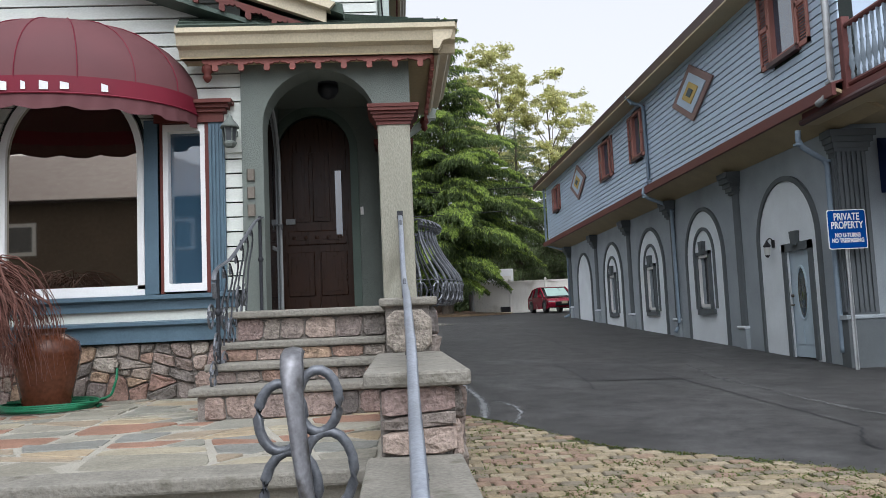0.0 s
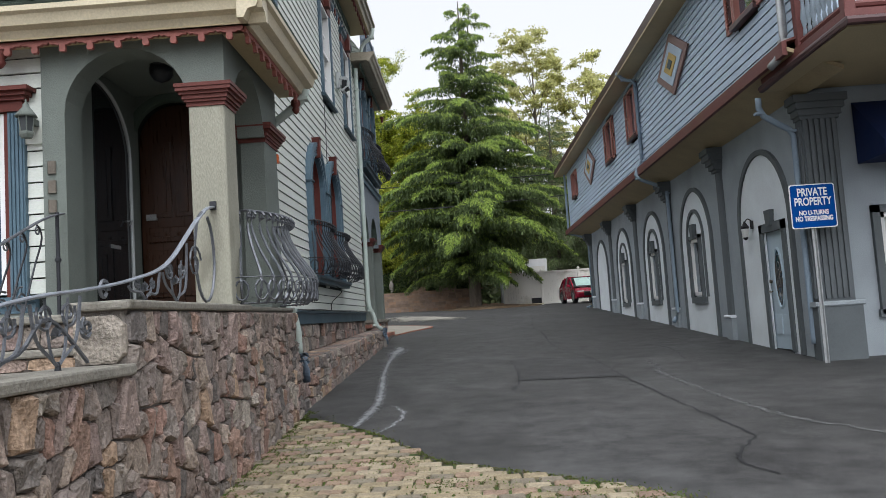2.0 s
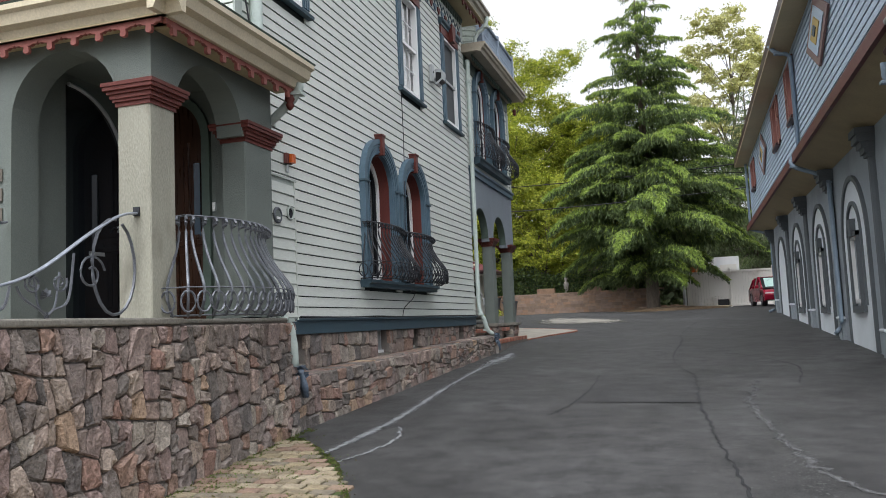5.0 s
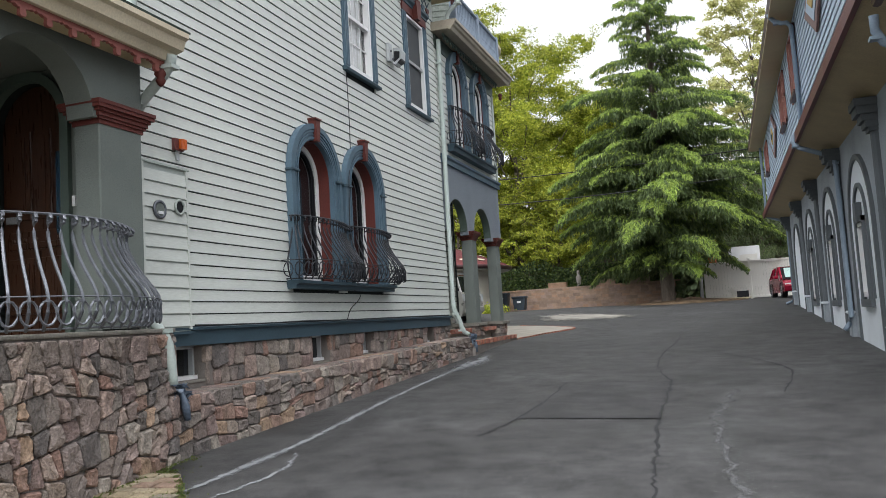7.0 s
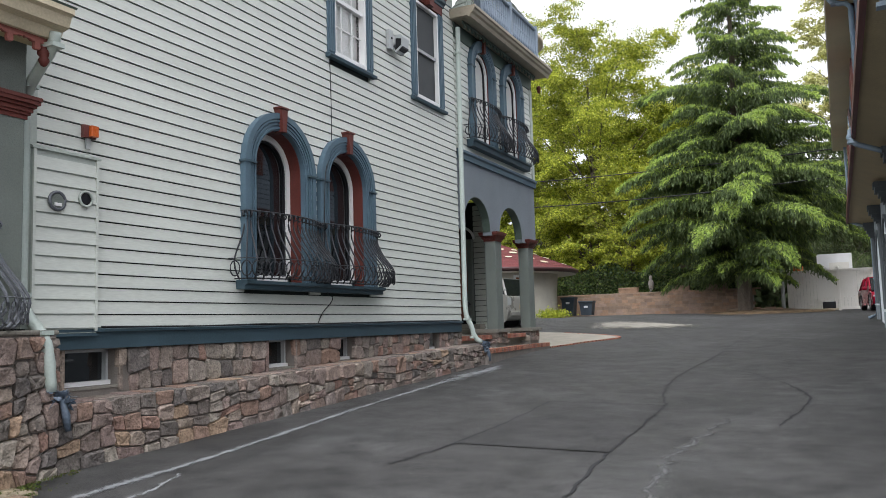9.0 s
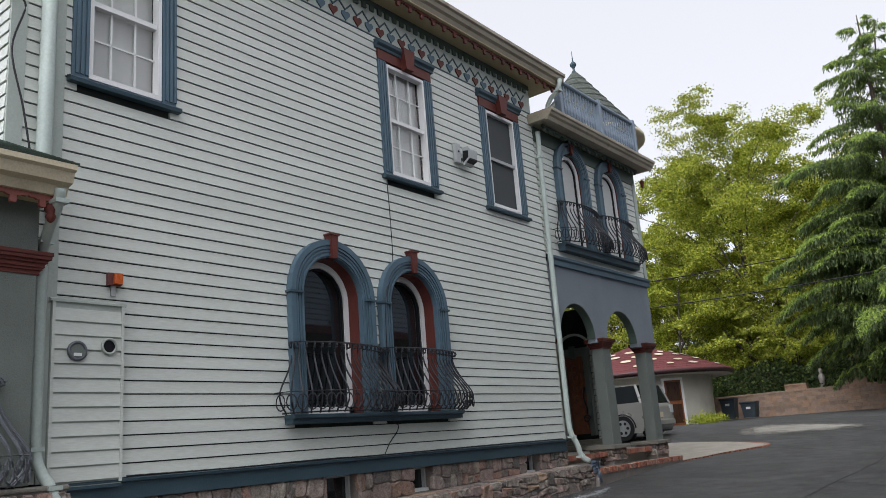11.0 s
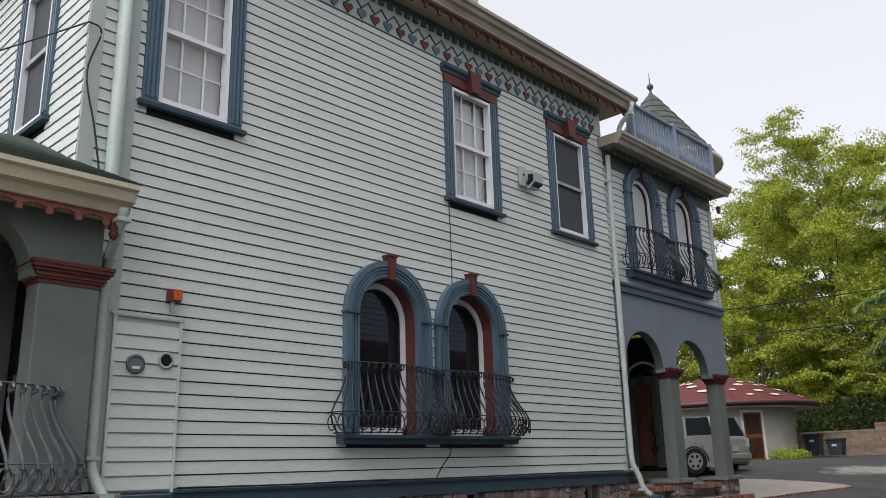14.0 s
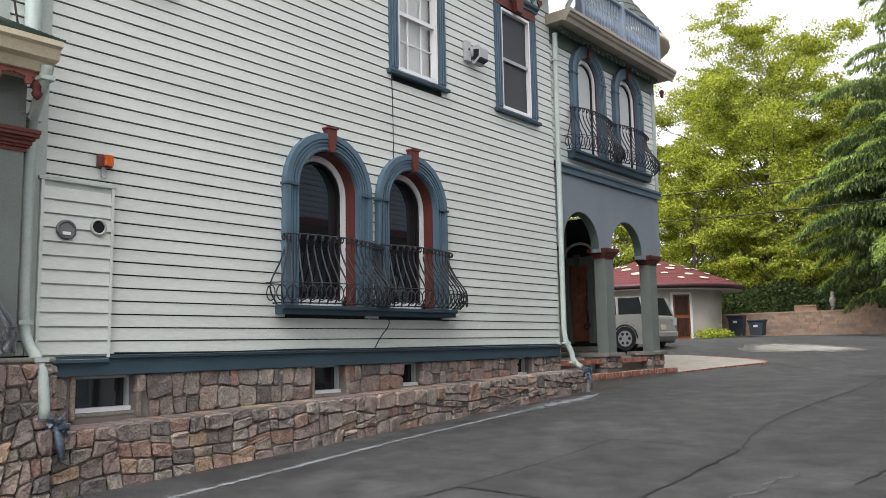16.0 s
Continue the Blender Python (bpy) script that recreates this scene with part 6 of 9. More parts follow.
rows = [25.2 + 4.2 * i / 30 for i in range(31)]
s = Shape().add([(-2.7 + (rim(y) + 2.7) * q / 6, y, ground_z(-2.7 + (rim(y) + 2.7) * q / 6, y) + 0.03 + max(0.0, 1.175 - ground_z(-2.7 + (rim(y) + 2.7) * q / 6, y)) * (1 - q / 6) ** 0.7 * max(0.0, 1 - (y - 25.2) / 3.0)) for y in rows for q in range(7)], [(7 * i + j, 7 * i + j + 1, 7 * i + j + 8, 7 * i + j + 7) for i in range(30) for j in range(6)])
structure("terrace_paving", s, slabm, "pale sandy paving of the rear terrace", "paving")
d = tagged(thing("door_3", "carved dark wooden door in the arcade", "door"), kind="structure")
CARVED = mat("red_brown_carved_wood", (0.23, 0.088, 0.05), 0.4, 0.3, 7, 60, 0.3)
part("leaf", Shape().box(-2.47, -1.97, 24.90, 24.96, 1.85, 3.72), CARVED, d)
for c, e in ((1.95, 2.5), (2.58, 3.62)):
    part("panel", Shape().box(-2.41, -2.03, 24.87, 24.90, c, e).box(-2.36, -2.08, 24.845, 24.87, c + 0.06, e - 0.06), CARVED, d)
for z in (2.7, 2.95, 3.2, 3.42):
    part("carved_boss", Shape().lathe([(0.01, -0.09), (0.07, -0.04), (0.075, 0.04), (0.01, 0.09)], (-2.22, 24.84, z), 10), CARVED, d, "", True)
part("surround", Shape().box(-2.6, -2.47, 24.84, 24.98, 1.8, 3.85).box(-1.97, -1.84, 24.84, 24.98, 1.8, 3.85).box(-2.62, -1.82, 24.80, 24.98, 3.72, 3.92), SAGE, d, "grey-green door surround")
part("keystone", Shape().box(-2.30, -2.14, 24.78, 24.84, 3.68, 3.98), SAGE_DARK, d)
part("fanlight", Shape().tube([(-2.22 + 0.42 * math.cos(a), 24.92, 3.93 + 0.34 * math.sin(a)) for a in [i * math.pi / 14 for i in range(15)]], 0.035, 6), WHITE, d, "white arched fanlight rim")
for q in (-1, 1):
    part("pull", Shape().tube(smooth_path([(-1.98, 24.80, 2.3), (-1.94, 24.74, 2.45), (-1.98, 24.70, 2.7), (-1.96, 24.76, 2.95)], 4), 0.02, 6) if q > 0 else Shape().tube(spiral((-1.98, 24.76, 2.2), 0.10, 1.4, 0, ((1, 0, 0), (0, 0, 1))), 0.018, 5), IRON, d, "scrolled iron pull")
end_wall = structure("arcade_end_wall", Shape().box(-2.6, -1.45, 24.99, 25.08, 1.4, 4.9), GAP, "pale green boarded end wall of the arcade", "wall")
for k in range(24):
    z = 1.5 + 0.1385 * k
    part("clapboard", Shape().prism([(24.99, z), (24.965, z), (24.98, z + 0.125), (24.99, z + 0.125)], 0, -1.83, -1.47), MINT, end_wall)
for k, z in enumerate((1.60, 1.72)):
    slab("arcade_step", -2.6, -1.5, 24.2 + 0.3 * k, 24.85, z - 0.12, z, "bluestone step before the arcade door")


# ---- annex ----
ARCHES = (15.75, 20.15, 24.5, 29.0, 33.5)
LIGHT_TOP = 2.90
for i, c in enumerate(ARCHES):
    d = tagged(thing("blind_arch", "light grey arched panel with dark moulding", "arch"), "", "", "annex arches", "structure")
    g = ground_z(AX, c) - 0.05
    holes = [(14.86, 15.84, g, 2.72, 0)] if i == 0 else [(c - 0.36, c + 0.36, 1.72, 3.0, 0)] if i < 4 else []
    s = Shape()
    ring = arch_ring(c, g, LIGHT_TOP, 1.20, 20, 1.22)
    for (u0, t0), (u1, t1) in zip(ring[1:-1], ring[2:-1]):
        m = (u0 + u1) / 2
        lo = g
        for h in holes:
            if h[0] < m < h[1]:
                if h[2] > g + 0.01:
                    s.prism([(u0, g), (u1, g), (u1, h[2]), (u0, h[2])], 0, 0.0, 0.02)
                lo = h[3]
        s.prism([(u0, lo), (u1, lo), (u1, t1), (u0, t0)], 0, 0.0, 0.02)
    part("panel", put(s, annex_side), ANNEX_LIGHT, d)
    part("moulding", put(arch_band(c, g, LIGHT_TOP, 1.19, 0.10, 0, 0.0, 0.06, rise=1.21), annex_side), ANNEX_TRIM, d, "dark grey arch moulding")
    if 0 < i < 4:
        part("inner_moulding", put(arch_band(c, 1.62, 3.0, 0.62, 0.08, 0, 0.015, 0.06, rise=0.62), annex_side), ANNEX_TRIM, d)
        w = window_thing("window_%d" % (i + 14), "narrow white window in a dark grey surround")
        s = Shape()
        for p, q, r, t in ((c - 0.44, c - 0.35, 1.60, 3.08), (c + 0.35, c + 0.44, 1.60, 3.08), (c - 0.44, c + 0.44, 2.99, 3.08), (c - 0.55, c + 0.55, 1.48, 1.62)):
            s.box(0.015, 0.09, p, q, r, t)
        part("surround", put(s, annex_side), ANNEX_TRIM, w, "dark grey stucco surround")
        part("keystone", put(Shape().prism([(c - 0.08, 3.0), (c + 0.08, 3.0), (c + 0.13, 3.34), (c - 0.13, 3.34)], 0, 0.015, 0.13), annex_side), ANNEX_TRIM, w)
        s = Shape()
        for p, q, r, t in ((c - 0.35, c - 0.28, 1.66, 2.99), (c + 0.28, c + 0.35, 1.66, 2.99), (c - 0.35, c + 0.35, 1.66, 1.74), (c - 0.35, c + 0.35, 2.92, 2.99)):
            s.box(-0.06, 0.06, p, q, r, t)
        part("window_frame", put(s, annex_side), WHITE, w)
        part("pane", put(Shape().box(-0.06, -0.05, c - 0.29, c + 0.29, 1.73, 2.93), annex_side), PANE, w)

d = tagged(thing("door_4", "pale blue panelled door with an oval leaded light", "door"), kind="structure")
g = ground_z(AX, 15.3)
part("leaf", put(Shape().box(-0.08, -0.02, 14.90, 15.80, g + 0.03, 2.68), annex_side), PALE_BLUE, d)
part("frame", put(Shape().box(-0.10, 0.06, 14.76, 14.90, g, 2.84).box(-0.10, 0.06, 15.80, 15.94, g, 2.84).box(-0.10, 0.06, 14.76, 15.94, 2.68, 2.84), annex_side), ANNEX_TRIM, d, "dark grey door surround")
part("keystone", put(Shape().prism([(15.27, 2.78), (15.43, 2.78), (15.48, 3.06), (15.22, 3.06)], 0, 0.02, 0.11), annex_side), ANNEX_TRIM, d)
oval = lambda a, b, k: [(15.35 + a * math.cos(i * math.tau / k), 1.85 + b * math.sin(i * math.tau / k)) for i in range(k)]
part("oval_frame", put(Shape().tube([(0.0 - 0.02, p, q) for p, q in oval(0.19, 0.52, 28)], 0.028, 6, True), annex_side), PALE_BLUE, d)
part("oval_pane", put(Shape().prism(oval(0.18, 0.51, 28), 0, -0.03, -0.012), annex_side), PANE_BLUE, d, "leaded oval glass")
for k in range(3):
    part("lead", put(Shape().tube([(-0.008, 15.35 + (0.05 + 0.05 * k) * math.cos(a), 1.85 + (0.15 + 0.14 * k) * math.sin(a)) for a in [i * math.tau / 16 for i in range(16)]], 0.006, 4, True), annex_side), BRONZE, d)
for a, b, c, e in ((15.0, 15.30, 0.85, 1.2), (15.40, 15.70, 0.85, 1.2)):
    part("panel", put(Shape().box(-0.02, -0.005, a, b, c, e), annex_side), PALE_BLUE, d)
part("handle", put(Shape().tube([(-0.02, 15.73, 1.62), (0.05, 15.73, 1.62), (0.05, 15.62, 1.61)], 0.014, 6), annex_side), BRONZE, d, "bronze lever handle")
part("deadbolt", put(Shape().tube([(-0.02, 15.73, 1.80), (0.02, 15.73, 1.80)], 0.03, 10), annex_side), BRONZE, d)

d = thing("wall_lantern", "small black carriage lantern beside the annex door", "lamp", at=(AX, 16.32, 2.9))
part("plate", Shape().lathe([(0.05, -0.08), (0.05, 0.08)], (-0.02, 0, 0), 8), BLACK, d)
part("arm", Shape().tube(smooth_path([(-0.02, 0, 0.05), (-0.10, 0, 0.12), (-0.17, 0, 0.06)], 4), 0.012, 6), BLACK, d)
part("cage", Shape().lathe([(0.02, -0.28), (0.05, -0.24), (0.07, -0.06), (0.085, -0.04), (0.03, 0.04), (0.01, 0.08)], (-0.17, 0, 0), 8), BLACK, d)
part("glass", Shape().lathe([(0.055, -0.23), (0.075, -0.07)], (-0.17, 0, 0), 8), CURTAIN, d)

for i, y in enumerate((18.0, 22.35, 26.75, 31.3, 36.1)):
    d = tagged(thing("pilaster", "dark grey half-round pilaster with flared cap", "pilaster"), "", "", "annex pilasters", "structure")
    g = ground_z(AX, y) - 0.05
    part("shaft", put(Shape().prism([(-0.01, y - 0.13), (0.05, y - 0.12), (0.09, y - 0.06), (0.10, y), (0.09, y + 0.06), (0.05, y + 0.12), (-0.01, y + 0.13)], 2, g + 0.55, 4.25), annex_side), ANNEX_TRIM, d)
    part("base", put(Shape().box(0.0, 0.10, y - 0.17, y + 0.17, g, g + 0.50), annex_side), ANNEX_WALL, d)
    part("base_ring", put(Shape().box(0.0, 0.14, y - 0.2, y + 0.2, g + 0.50, g + 0.56, 0.02), annex_side), ANNEX_LIGHT, d)
    s = Shape()
    for o, a, b in ((0.02, 4.20, 4.26), (0.05, 4.26, 4.36), (0.08, 4.36, 4.46), (0.12, 4.46, 4.58), (0.14, 4.58, 4.70)):
        s.box(0.0, 0.10 + o * 1.6, y - 0.14 - o, y + 0.14 + o, a, b)
    part("cap", put(s, annex_side), ANNEX_TRIM, d, "dark grey stepped cap")


def shutter_window(u0, u1, z0, z1, name):
    w = window_thing(name, "upper annex window with terracotta louvred shutters")
    s = Shape()
    for p, q, r, t in ((u0, u0 + 0.07, z0, z1), (u1 - 0.07, u1, z0, z1), (u0, u1, z0, z0 + 0.07), (u0, u1, z1 - 0.07, z1)):
        s.box(-0.08, 0.06, p, q, r, t)
    part("window_frame", put(s, annex_up), SHUTTER, w)
    part("pane", put(Shape().box(-0.05, -0.04, u0 + 0.06, u1 - 0.06, z0 + 0.06, z1 - 0.06), annex_up), PANE_BLUE, w)
    part("curtain", put(Shape().box(-0.12, -0.11, u0, u1, z0, z1), annex_up), CURTAIN, w)
    part("window_sill", put(Shape().box(0.0, 0.12, u0 - 0.08, u1 + 0.08, z0 - 0.08, z0), annex_up), DARK_MAROON, w)
    for a, b in ((u0 - 0.42, u0 - 0.02), (u1 + 0.02, u1 + 0.42)):
        sh = part("shutter", put(Shape().box(0.02, 0.06, a, a + 0.06, z0 - 0.05, z1).box(0.02, 0.06, b - 0.06, b, z0 - 0.05, z1).box(0.02, 0.06, a, b, z0 - 0.05, z0 + 0.03).box(0.02, 0.06, a, b, z1 - 0.08, z1).box(0.02, 0.06, a, b, (z0 + z1) / 2 - 0.04, (z0 + z1) / 2 + 0.04), annex_up), SHUTTER, w, "terracotta louvred shutter")
        n = int((z1 - z0) / 0.06)
        sl = Shape()
        for k in range(n):
            z = z0 + 0.02 + (z1 - z0 - 0.1) * k / n
            sl.prism([(0.02, z + 0.035), (0.05, z), (0.055, z + 0.008), (0.025, z + 0.043)], 1, a + 0.05, b - 0.05)
        part("louvres", put(sl, annex_up), SHUTTER, sh)


for i, (a, b, c, e) in enumerate(((13.62, 14.62, 6.20, 7.66), (22.86, 23.72, 6.20, 7.55), (26.45, 27.40, 6.25, 7.52), (35.25, 36.15, 6.36, 7.42))):
    shutter_window(a, b, c, e, "window_%d" % (i + 18))

DIAMOND = mat("dull_brown_rose_paint", (0.235, 0.15, 0.135), 0.6, 0.15, 4, 60, 0.05)
YELLOW = mat("mustard_paint", (0.50, 0.36, 0.12), 0.6, 0.1, 4, 60, 0.05)
for c in (18.72, 31.2):
    d = tagged(thing("diamond_ornament", "diamond wall ornament framed in dull brown-rose", "ornament"), "", "", "annex diamonds", "structure")
    zc, hu, hz = 6.83, 1.36, 0.70
    for m, k, w0, w1 in ((DIAMOND, 1.0, 0.03, 0.07), (ANNEX_BLUE, 0.72, 0.07, 0.085), (YELLOW, 0.40, 0.085, 0.10), (NAVY, 0.17, 0.10, 0.115)):
        part("plate", put(Shape().prism([(c - hu * k, zc), (c, zc - hz * k), (c + hu * k, zc), (c, zc + hz * k)], 0, w0, w1), annex_up), m, d)

SPOUT_BLUE = mat("blue_grey_downspout", (0.22, 0.28, 0.34), 0.45, 0.12, 3, 50, 0.05)
spout("annex_downspout", [(6.80, 22.6, 7.85), (6.95, 22.5, 7.6), (7.22, 22.4, 7.55), (7.22, 22.3, 5.3), (7.0, 22.3, 5.0), (7.05, 22.25, 4.85), (7.72, 22.15, 4.55), (7.76, 22.15, 4.4), (7.76, 22.15, 1.2), (7.62, 22.1, 1.02)], 0.05, SPOUT_BLUE, "blue-grey downspout crossing the annex overhang")
spout("annex_downspout", [(7.18, 12.5, 7.8), (7.18, 12.5, 5.2), (7.12, 12.55, 4.98), (7.05, 12.75, 4.9)], 0.06, STEEL, "pale downspout at the annex corner")
spout("annex_downspout", [(7.20, 13.75, 4.70), (7.20, 13.78, 4.45), (7.6, 13.84, 4.22), (7.74, 13.86, 4.15), (7.74, 13.86, 3.0), (7.74, 13.86, 0.75)], 0.05, SPOUT_BLUE, "downspout bending round the annex corner")
spout("annex_downspout", [(7.2, 38.3, 7.8), (7.2, 38.35, 5.0), (7.7, 36.45, 4.6), (7.78, 36.42, 4.4), (7.78, 36.42, 1.65), (7.5, 36.4, 1.55)], 0.05, SPOUT_BLUE, "downspout at the far annex corner")

d = tagged(thing("corner_pilaster", "fluted dark grey corner pilaster of the annex", "pilaster"), kind="structure")
g = ground_z(8, 13.7)
part("shaft", Shape().box(7.80, 8.36, 13.68, 13.9, 1.4, 4.3), ANNEX_TRIM, d)
for k in range(6):
    part("flute", Shape().box(7.82 + 0.09 * k, 7.875 + 0.09 * k, 13.65, 13.68, 1.45, 4.28), ANNEX_TRIM, d)
for k in range(2):
    part("flute", Shape().box(7.77, 7.80, 13.71 + 0.095 * k, 13.77 + 0.095 * k, 1.45, 4.18), ANNEX_TRIM, d)
part("base", Shape().box(7.74, 8.44, 13.62, 13.9, g - 0.1, 1.32), ANNEX_TRIM, d)
part("base_ring", Shape().box(7.71, 8.47, 13.59, 13.9, 1.32, 1.40, 0.02), ANNEX_WALL, d)
s = Shape()
for o, a, b in ((0.02, 4.28, 4.34), (0.05, 4.34, 4.44), (0.09, 4.44, 4.54), (0.13, 4.54, 4.66)):
    s.box(7.79 - o, 8.37 + o, 13.66 - o, 13.9, a, b)
part("cap", s, ANNEX_TRIM, d, "dark grey stepped cap")

d = thing("street_sign", "blue private property sign on a galvanised post", "sign", at=(7.71, 13.40, ground_z(7.8, 13.4)))
gz = -ground_z(7.8, 13.4)
part("post", Shape().prism([(-0.035, -0.01), (-0.02, 0.03), (0.02, 0.03), (0.035, -0.01), (0.025, -0.01), (0.012, 0.018), (-0.012, 0.018), (-0.025, -0.01)], 2, -0.02, 3.15 + gz), STEEL, d, "galvanised channel post")


def rounded(x0, x1, z0, z1, r, k=5):
    pts = []
    for cx, cz, a0 in ((x1 - r, z1 - r, 0), (x0 + r, z1 - r, 90), (x0 + r, z0 + r, 180), (x1 - r, z0 + r, 270)):
        pts += [(cx + r * math.cos(radians(a0 + 90 * i / k)), cz + r * math.sin(radians(a0 + 90 * i / k))) for i in range(k + 1)]
    return pts


face = part("plate", Shape().prism(rounded(-0.33, 0.36, 2.53 + gz, 3.21 + gz, 0.04), 1, -0.03, -0.02), WHITE, d, "white-edged sign plate")
part("field", Shape().prism(rounded(-0.315, 0.345, 2.545 + gz, 3.195 + gz, 0.035), 1, -0.033, -0.0305), SIGN_BLUE, face, "blue enamel field")
def words(text, size, x, z, squeeze, parent, y=-0.034, material=WHITE):
    cu = bpy.data.curves.new("lettering", "FONT")
    cu.body, cu.size, cu.align_x, cu.extrude, cu.offset = text, size, "CENTER", 0.001, 0.004
    cu.materials.append(material)
    o = new("lettering", cu)
    o.parent, o.location, o.rotation_euler, o.scale = parent, (x, y, z), (radians(90), 0, 0), (squeeze, 1, 1)
    return o


words("PRIVATE", 0.17, 0.015, 3.03 + gz, 0.72, d)
words("PROPERTY", 0.17, 0.015, 2.885 + gz, 0.70, d)
words("NO U-TURNS", 0.10, 0.015, 2.735 + gz, 0.74, d)
words("NO TRESPASSING", 0.10, 0.015, 2.645 + gz, 0.72, d)

d = thing("shop_awning", "navy canvas shop awning over the annex front", "awning")
part("canvas", Shape().prism([(13.89, 4.55), (13.0, 3.75), (13.0, 3.55), (13.89, 3.55)], 0, 8.72, 13.0), AWNING_BLUE, d)
part("letter_bar", Shape().box(9.30, 9.42, 12.985, 12.998, 3.58, 3.70).box(9.5, 9.95, 12.985, 12.998, 3.58, 3.70), WHITE, d, "white lettering bar")
w = window_thing("window_22", "white-framed annex front window with pale blind")
s = Shape()
for p, q, r, t in ((8.95, 9.03, 1.25, 2.75), (9.82, 9.9, 1.25, 2.75), (8.95, 9.9, 1.25, 1.33), (8.95, 9.9, 2.67, 2.75)):
    s.box(-0.06, 0.03, p, q, r, t)
part("window_frame", put(s, annex_front), WHITE, w)
part("blind", put(Shape().box(-0.10, -0.09, 8.95, 9.9, 1.25, 2.75), annex_front), CURTAIN, w)
s = Shape()
for p, q, r, t in ((8.83, 8.95, 1.15, 2.87), (9.9, 10.02, 1.15, 2.87), (8.83, 10.02, 2.75, 2.87), (8.80, 10.05, 1.10, 1.22)):
    s.box(0.0, 0.08, p, q, r, t)
part("surround", put(s, annex_front), ANNEX_TRIM, w)
d = thing("gate_post", "weathered grey square post before the annex front", "post", at=(8.72, 12.6, ground_z(8.7, 12.6)))
part("post", Shape().box(-0.05, 0.05, -0.05, 0.05, -0.05, 1.25, 0.012), STEEL, d)

# balcony over the annex front
deck = [(7.22, 13.6), (7.22, 10.74), (16, 10.74), (16, 13.6)]
structure("annex_balcony_deck", Shape().prism(deck, 2, 4.84, 5.0), MAROON, "maroon edged balcony deck", "balcony deck")
structure("annex_balcony_soffit", Shape().prism([(7.28, 13.8), (7.28, 10.84), (16, 10.84), (16, 13.8)], 2, 4.80, 4.836), SOFFIT, "tan boarded balcony soffit", "soffit")
structure("annex_balcony_gutter", Shape().tube([(7.22, 13.62, 4.80), (7.22, 12.4, 4.82), (7.22, 10.72, 4.84), (16, 10.72, 4.84)], 0.06, 8), DARK_MAROON, "dark maroon gutter of the balcony", "gutter")
d = thing("annex_balustrade", "pale blue turned balustrade with brown-red posts", "balustrade")
PALEB = mat("pale_blue_baluster_paint", (0.23, 0.28, 0.32), 0.5, 0.1, 3, 50, 0.05)
one = Shape().lathe([(0.03, 0.0), (0.03, 0.1), (0.02, 0.14), (0.05, 0.28), (0.03, 0.42), (0.022, 0.52), (0.034, 0.56), (0.022, 0.6), (0.03, 0.8), (0.03, 0.9)], (0, 0, 0), 8).mesh("baluster", PALEB, True)
A, B, C = Vector((7.34, 12.3, 5.0)), Vector((7.34, 10.9, 5.0)), Vector((11.0, 10.9, 5.0))
for p, q in ((A, B), (B, C)):
    n = int((q - p).length / 0.15)
    for k in range(1, n):
        o = new("baluster", one)
        o.parent, o.location = d, p.lerp(q, k / n) + Vector((0, 0, 0.12))
    part("top_rail", Shape().tube([p + Vector((0, 0, 1.05)), q + Vector((0, 0, 1.05))], 0.05, 8), MAROON, d)
    part("bottom_rail", Shape().tube([p + Vector((0, 0, 0.1)), q + Vector((0, 0, 0.1))], 0.05, 8), MAROON, d)
for p in (A, B, C):
    part("post", Shape().box(p.x - 0.07, p.x + 0.07, p.y - 0.07, p.y + 0.07, 5.0, 6.2, 0.01), MAROON, d)


# ---- rear yard ----
def leaf_mesh(name, centres, sizes, rng, material, droop=0.0, slim=0.55, axis=None):
    """Many small leaf blades, each one quad, as one mesh."""
    n = len(centres)
    a = rng.normal(size=(n, 3)) if axis is None else axis + 0.35 * rng.normal(size=(n, 3))
    a[:, 2] -= droop
    a /= np.linalg.norm(a, axis=1)[:, None] + 1e-9
    b = np.cross(a, rng.normal(size=(n, 3)))
    b /= np.linalg.norm(b, axis=1)[:, None] + 1e-9
    s = sizes[:, None]
    v = np.stack([centres - b * s * slim * 0.5, centres + a * s * 0.5 - b * s * 0.06, centres + b * s * slim * 0.5, centres - a * s * 0.5 + b * s * 0.06], axis=1).reshape(-1, 3)
    me = bpy.data.meshes.new(name)
    me.vertices.add(4 * n)
    me.vertices.foreach_set("co", v.astype(np.float32).ravel())
    me.loops.add(4 * n)
    me.loops.foreach_set("vertex_index", np.arange(4 * n, dtype=np.int32))
    me.polygons.add(n)
    me.polygons.foreach_set("loop_start", np.arange(0, 4 * n, 4, dtype=np.int32))
    me.polygons.foreach_set("loop_total", np.full(n, 4, dtype=np.int32))
    me.materials.append(material)
    me.update(calc_edges=True)
    me.validate()
    return me


def leaf_mat(name, colours, gloss=0.5):
    m = mat(name, colours[0], gloss, 0.25, 0.35, 3.0, 0.0, spread=colours, spec=0.25)
    b = m.node_tree.nodes["Principled BSDF"]
    n, l = m.node_tree.nodes, m.node_tree.links
    tr = n.new("ShaderNodeBsdfTranslucent")
    mx = n.new("ShaderNodeMixShader")
    mx.inputs[0].default_value = 0.45
    l.new(b.inputs["Base Color"].links[0].from_socket, tr.inputs["Color"])
    l.new(b.outputs[0], mx.inputs[1])
    l.new(tr.outputs[0], mx.inputs[2])
    l.new(mx.outputs[0], n["Material Output"].inputs["Surface"])
    return m


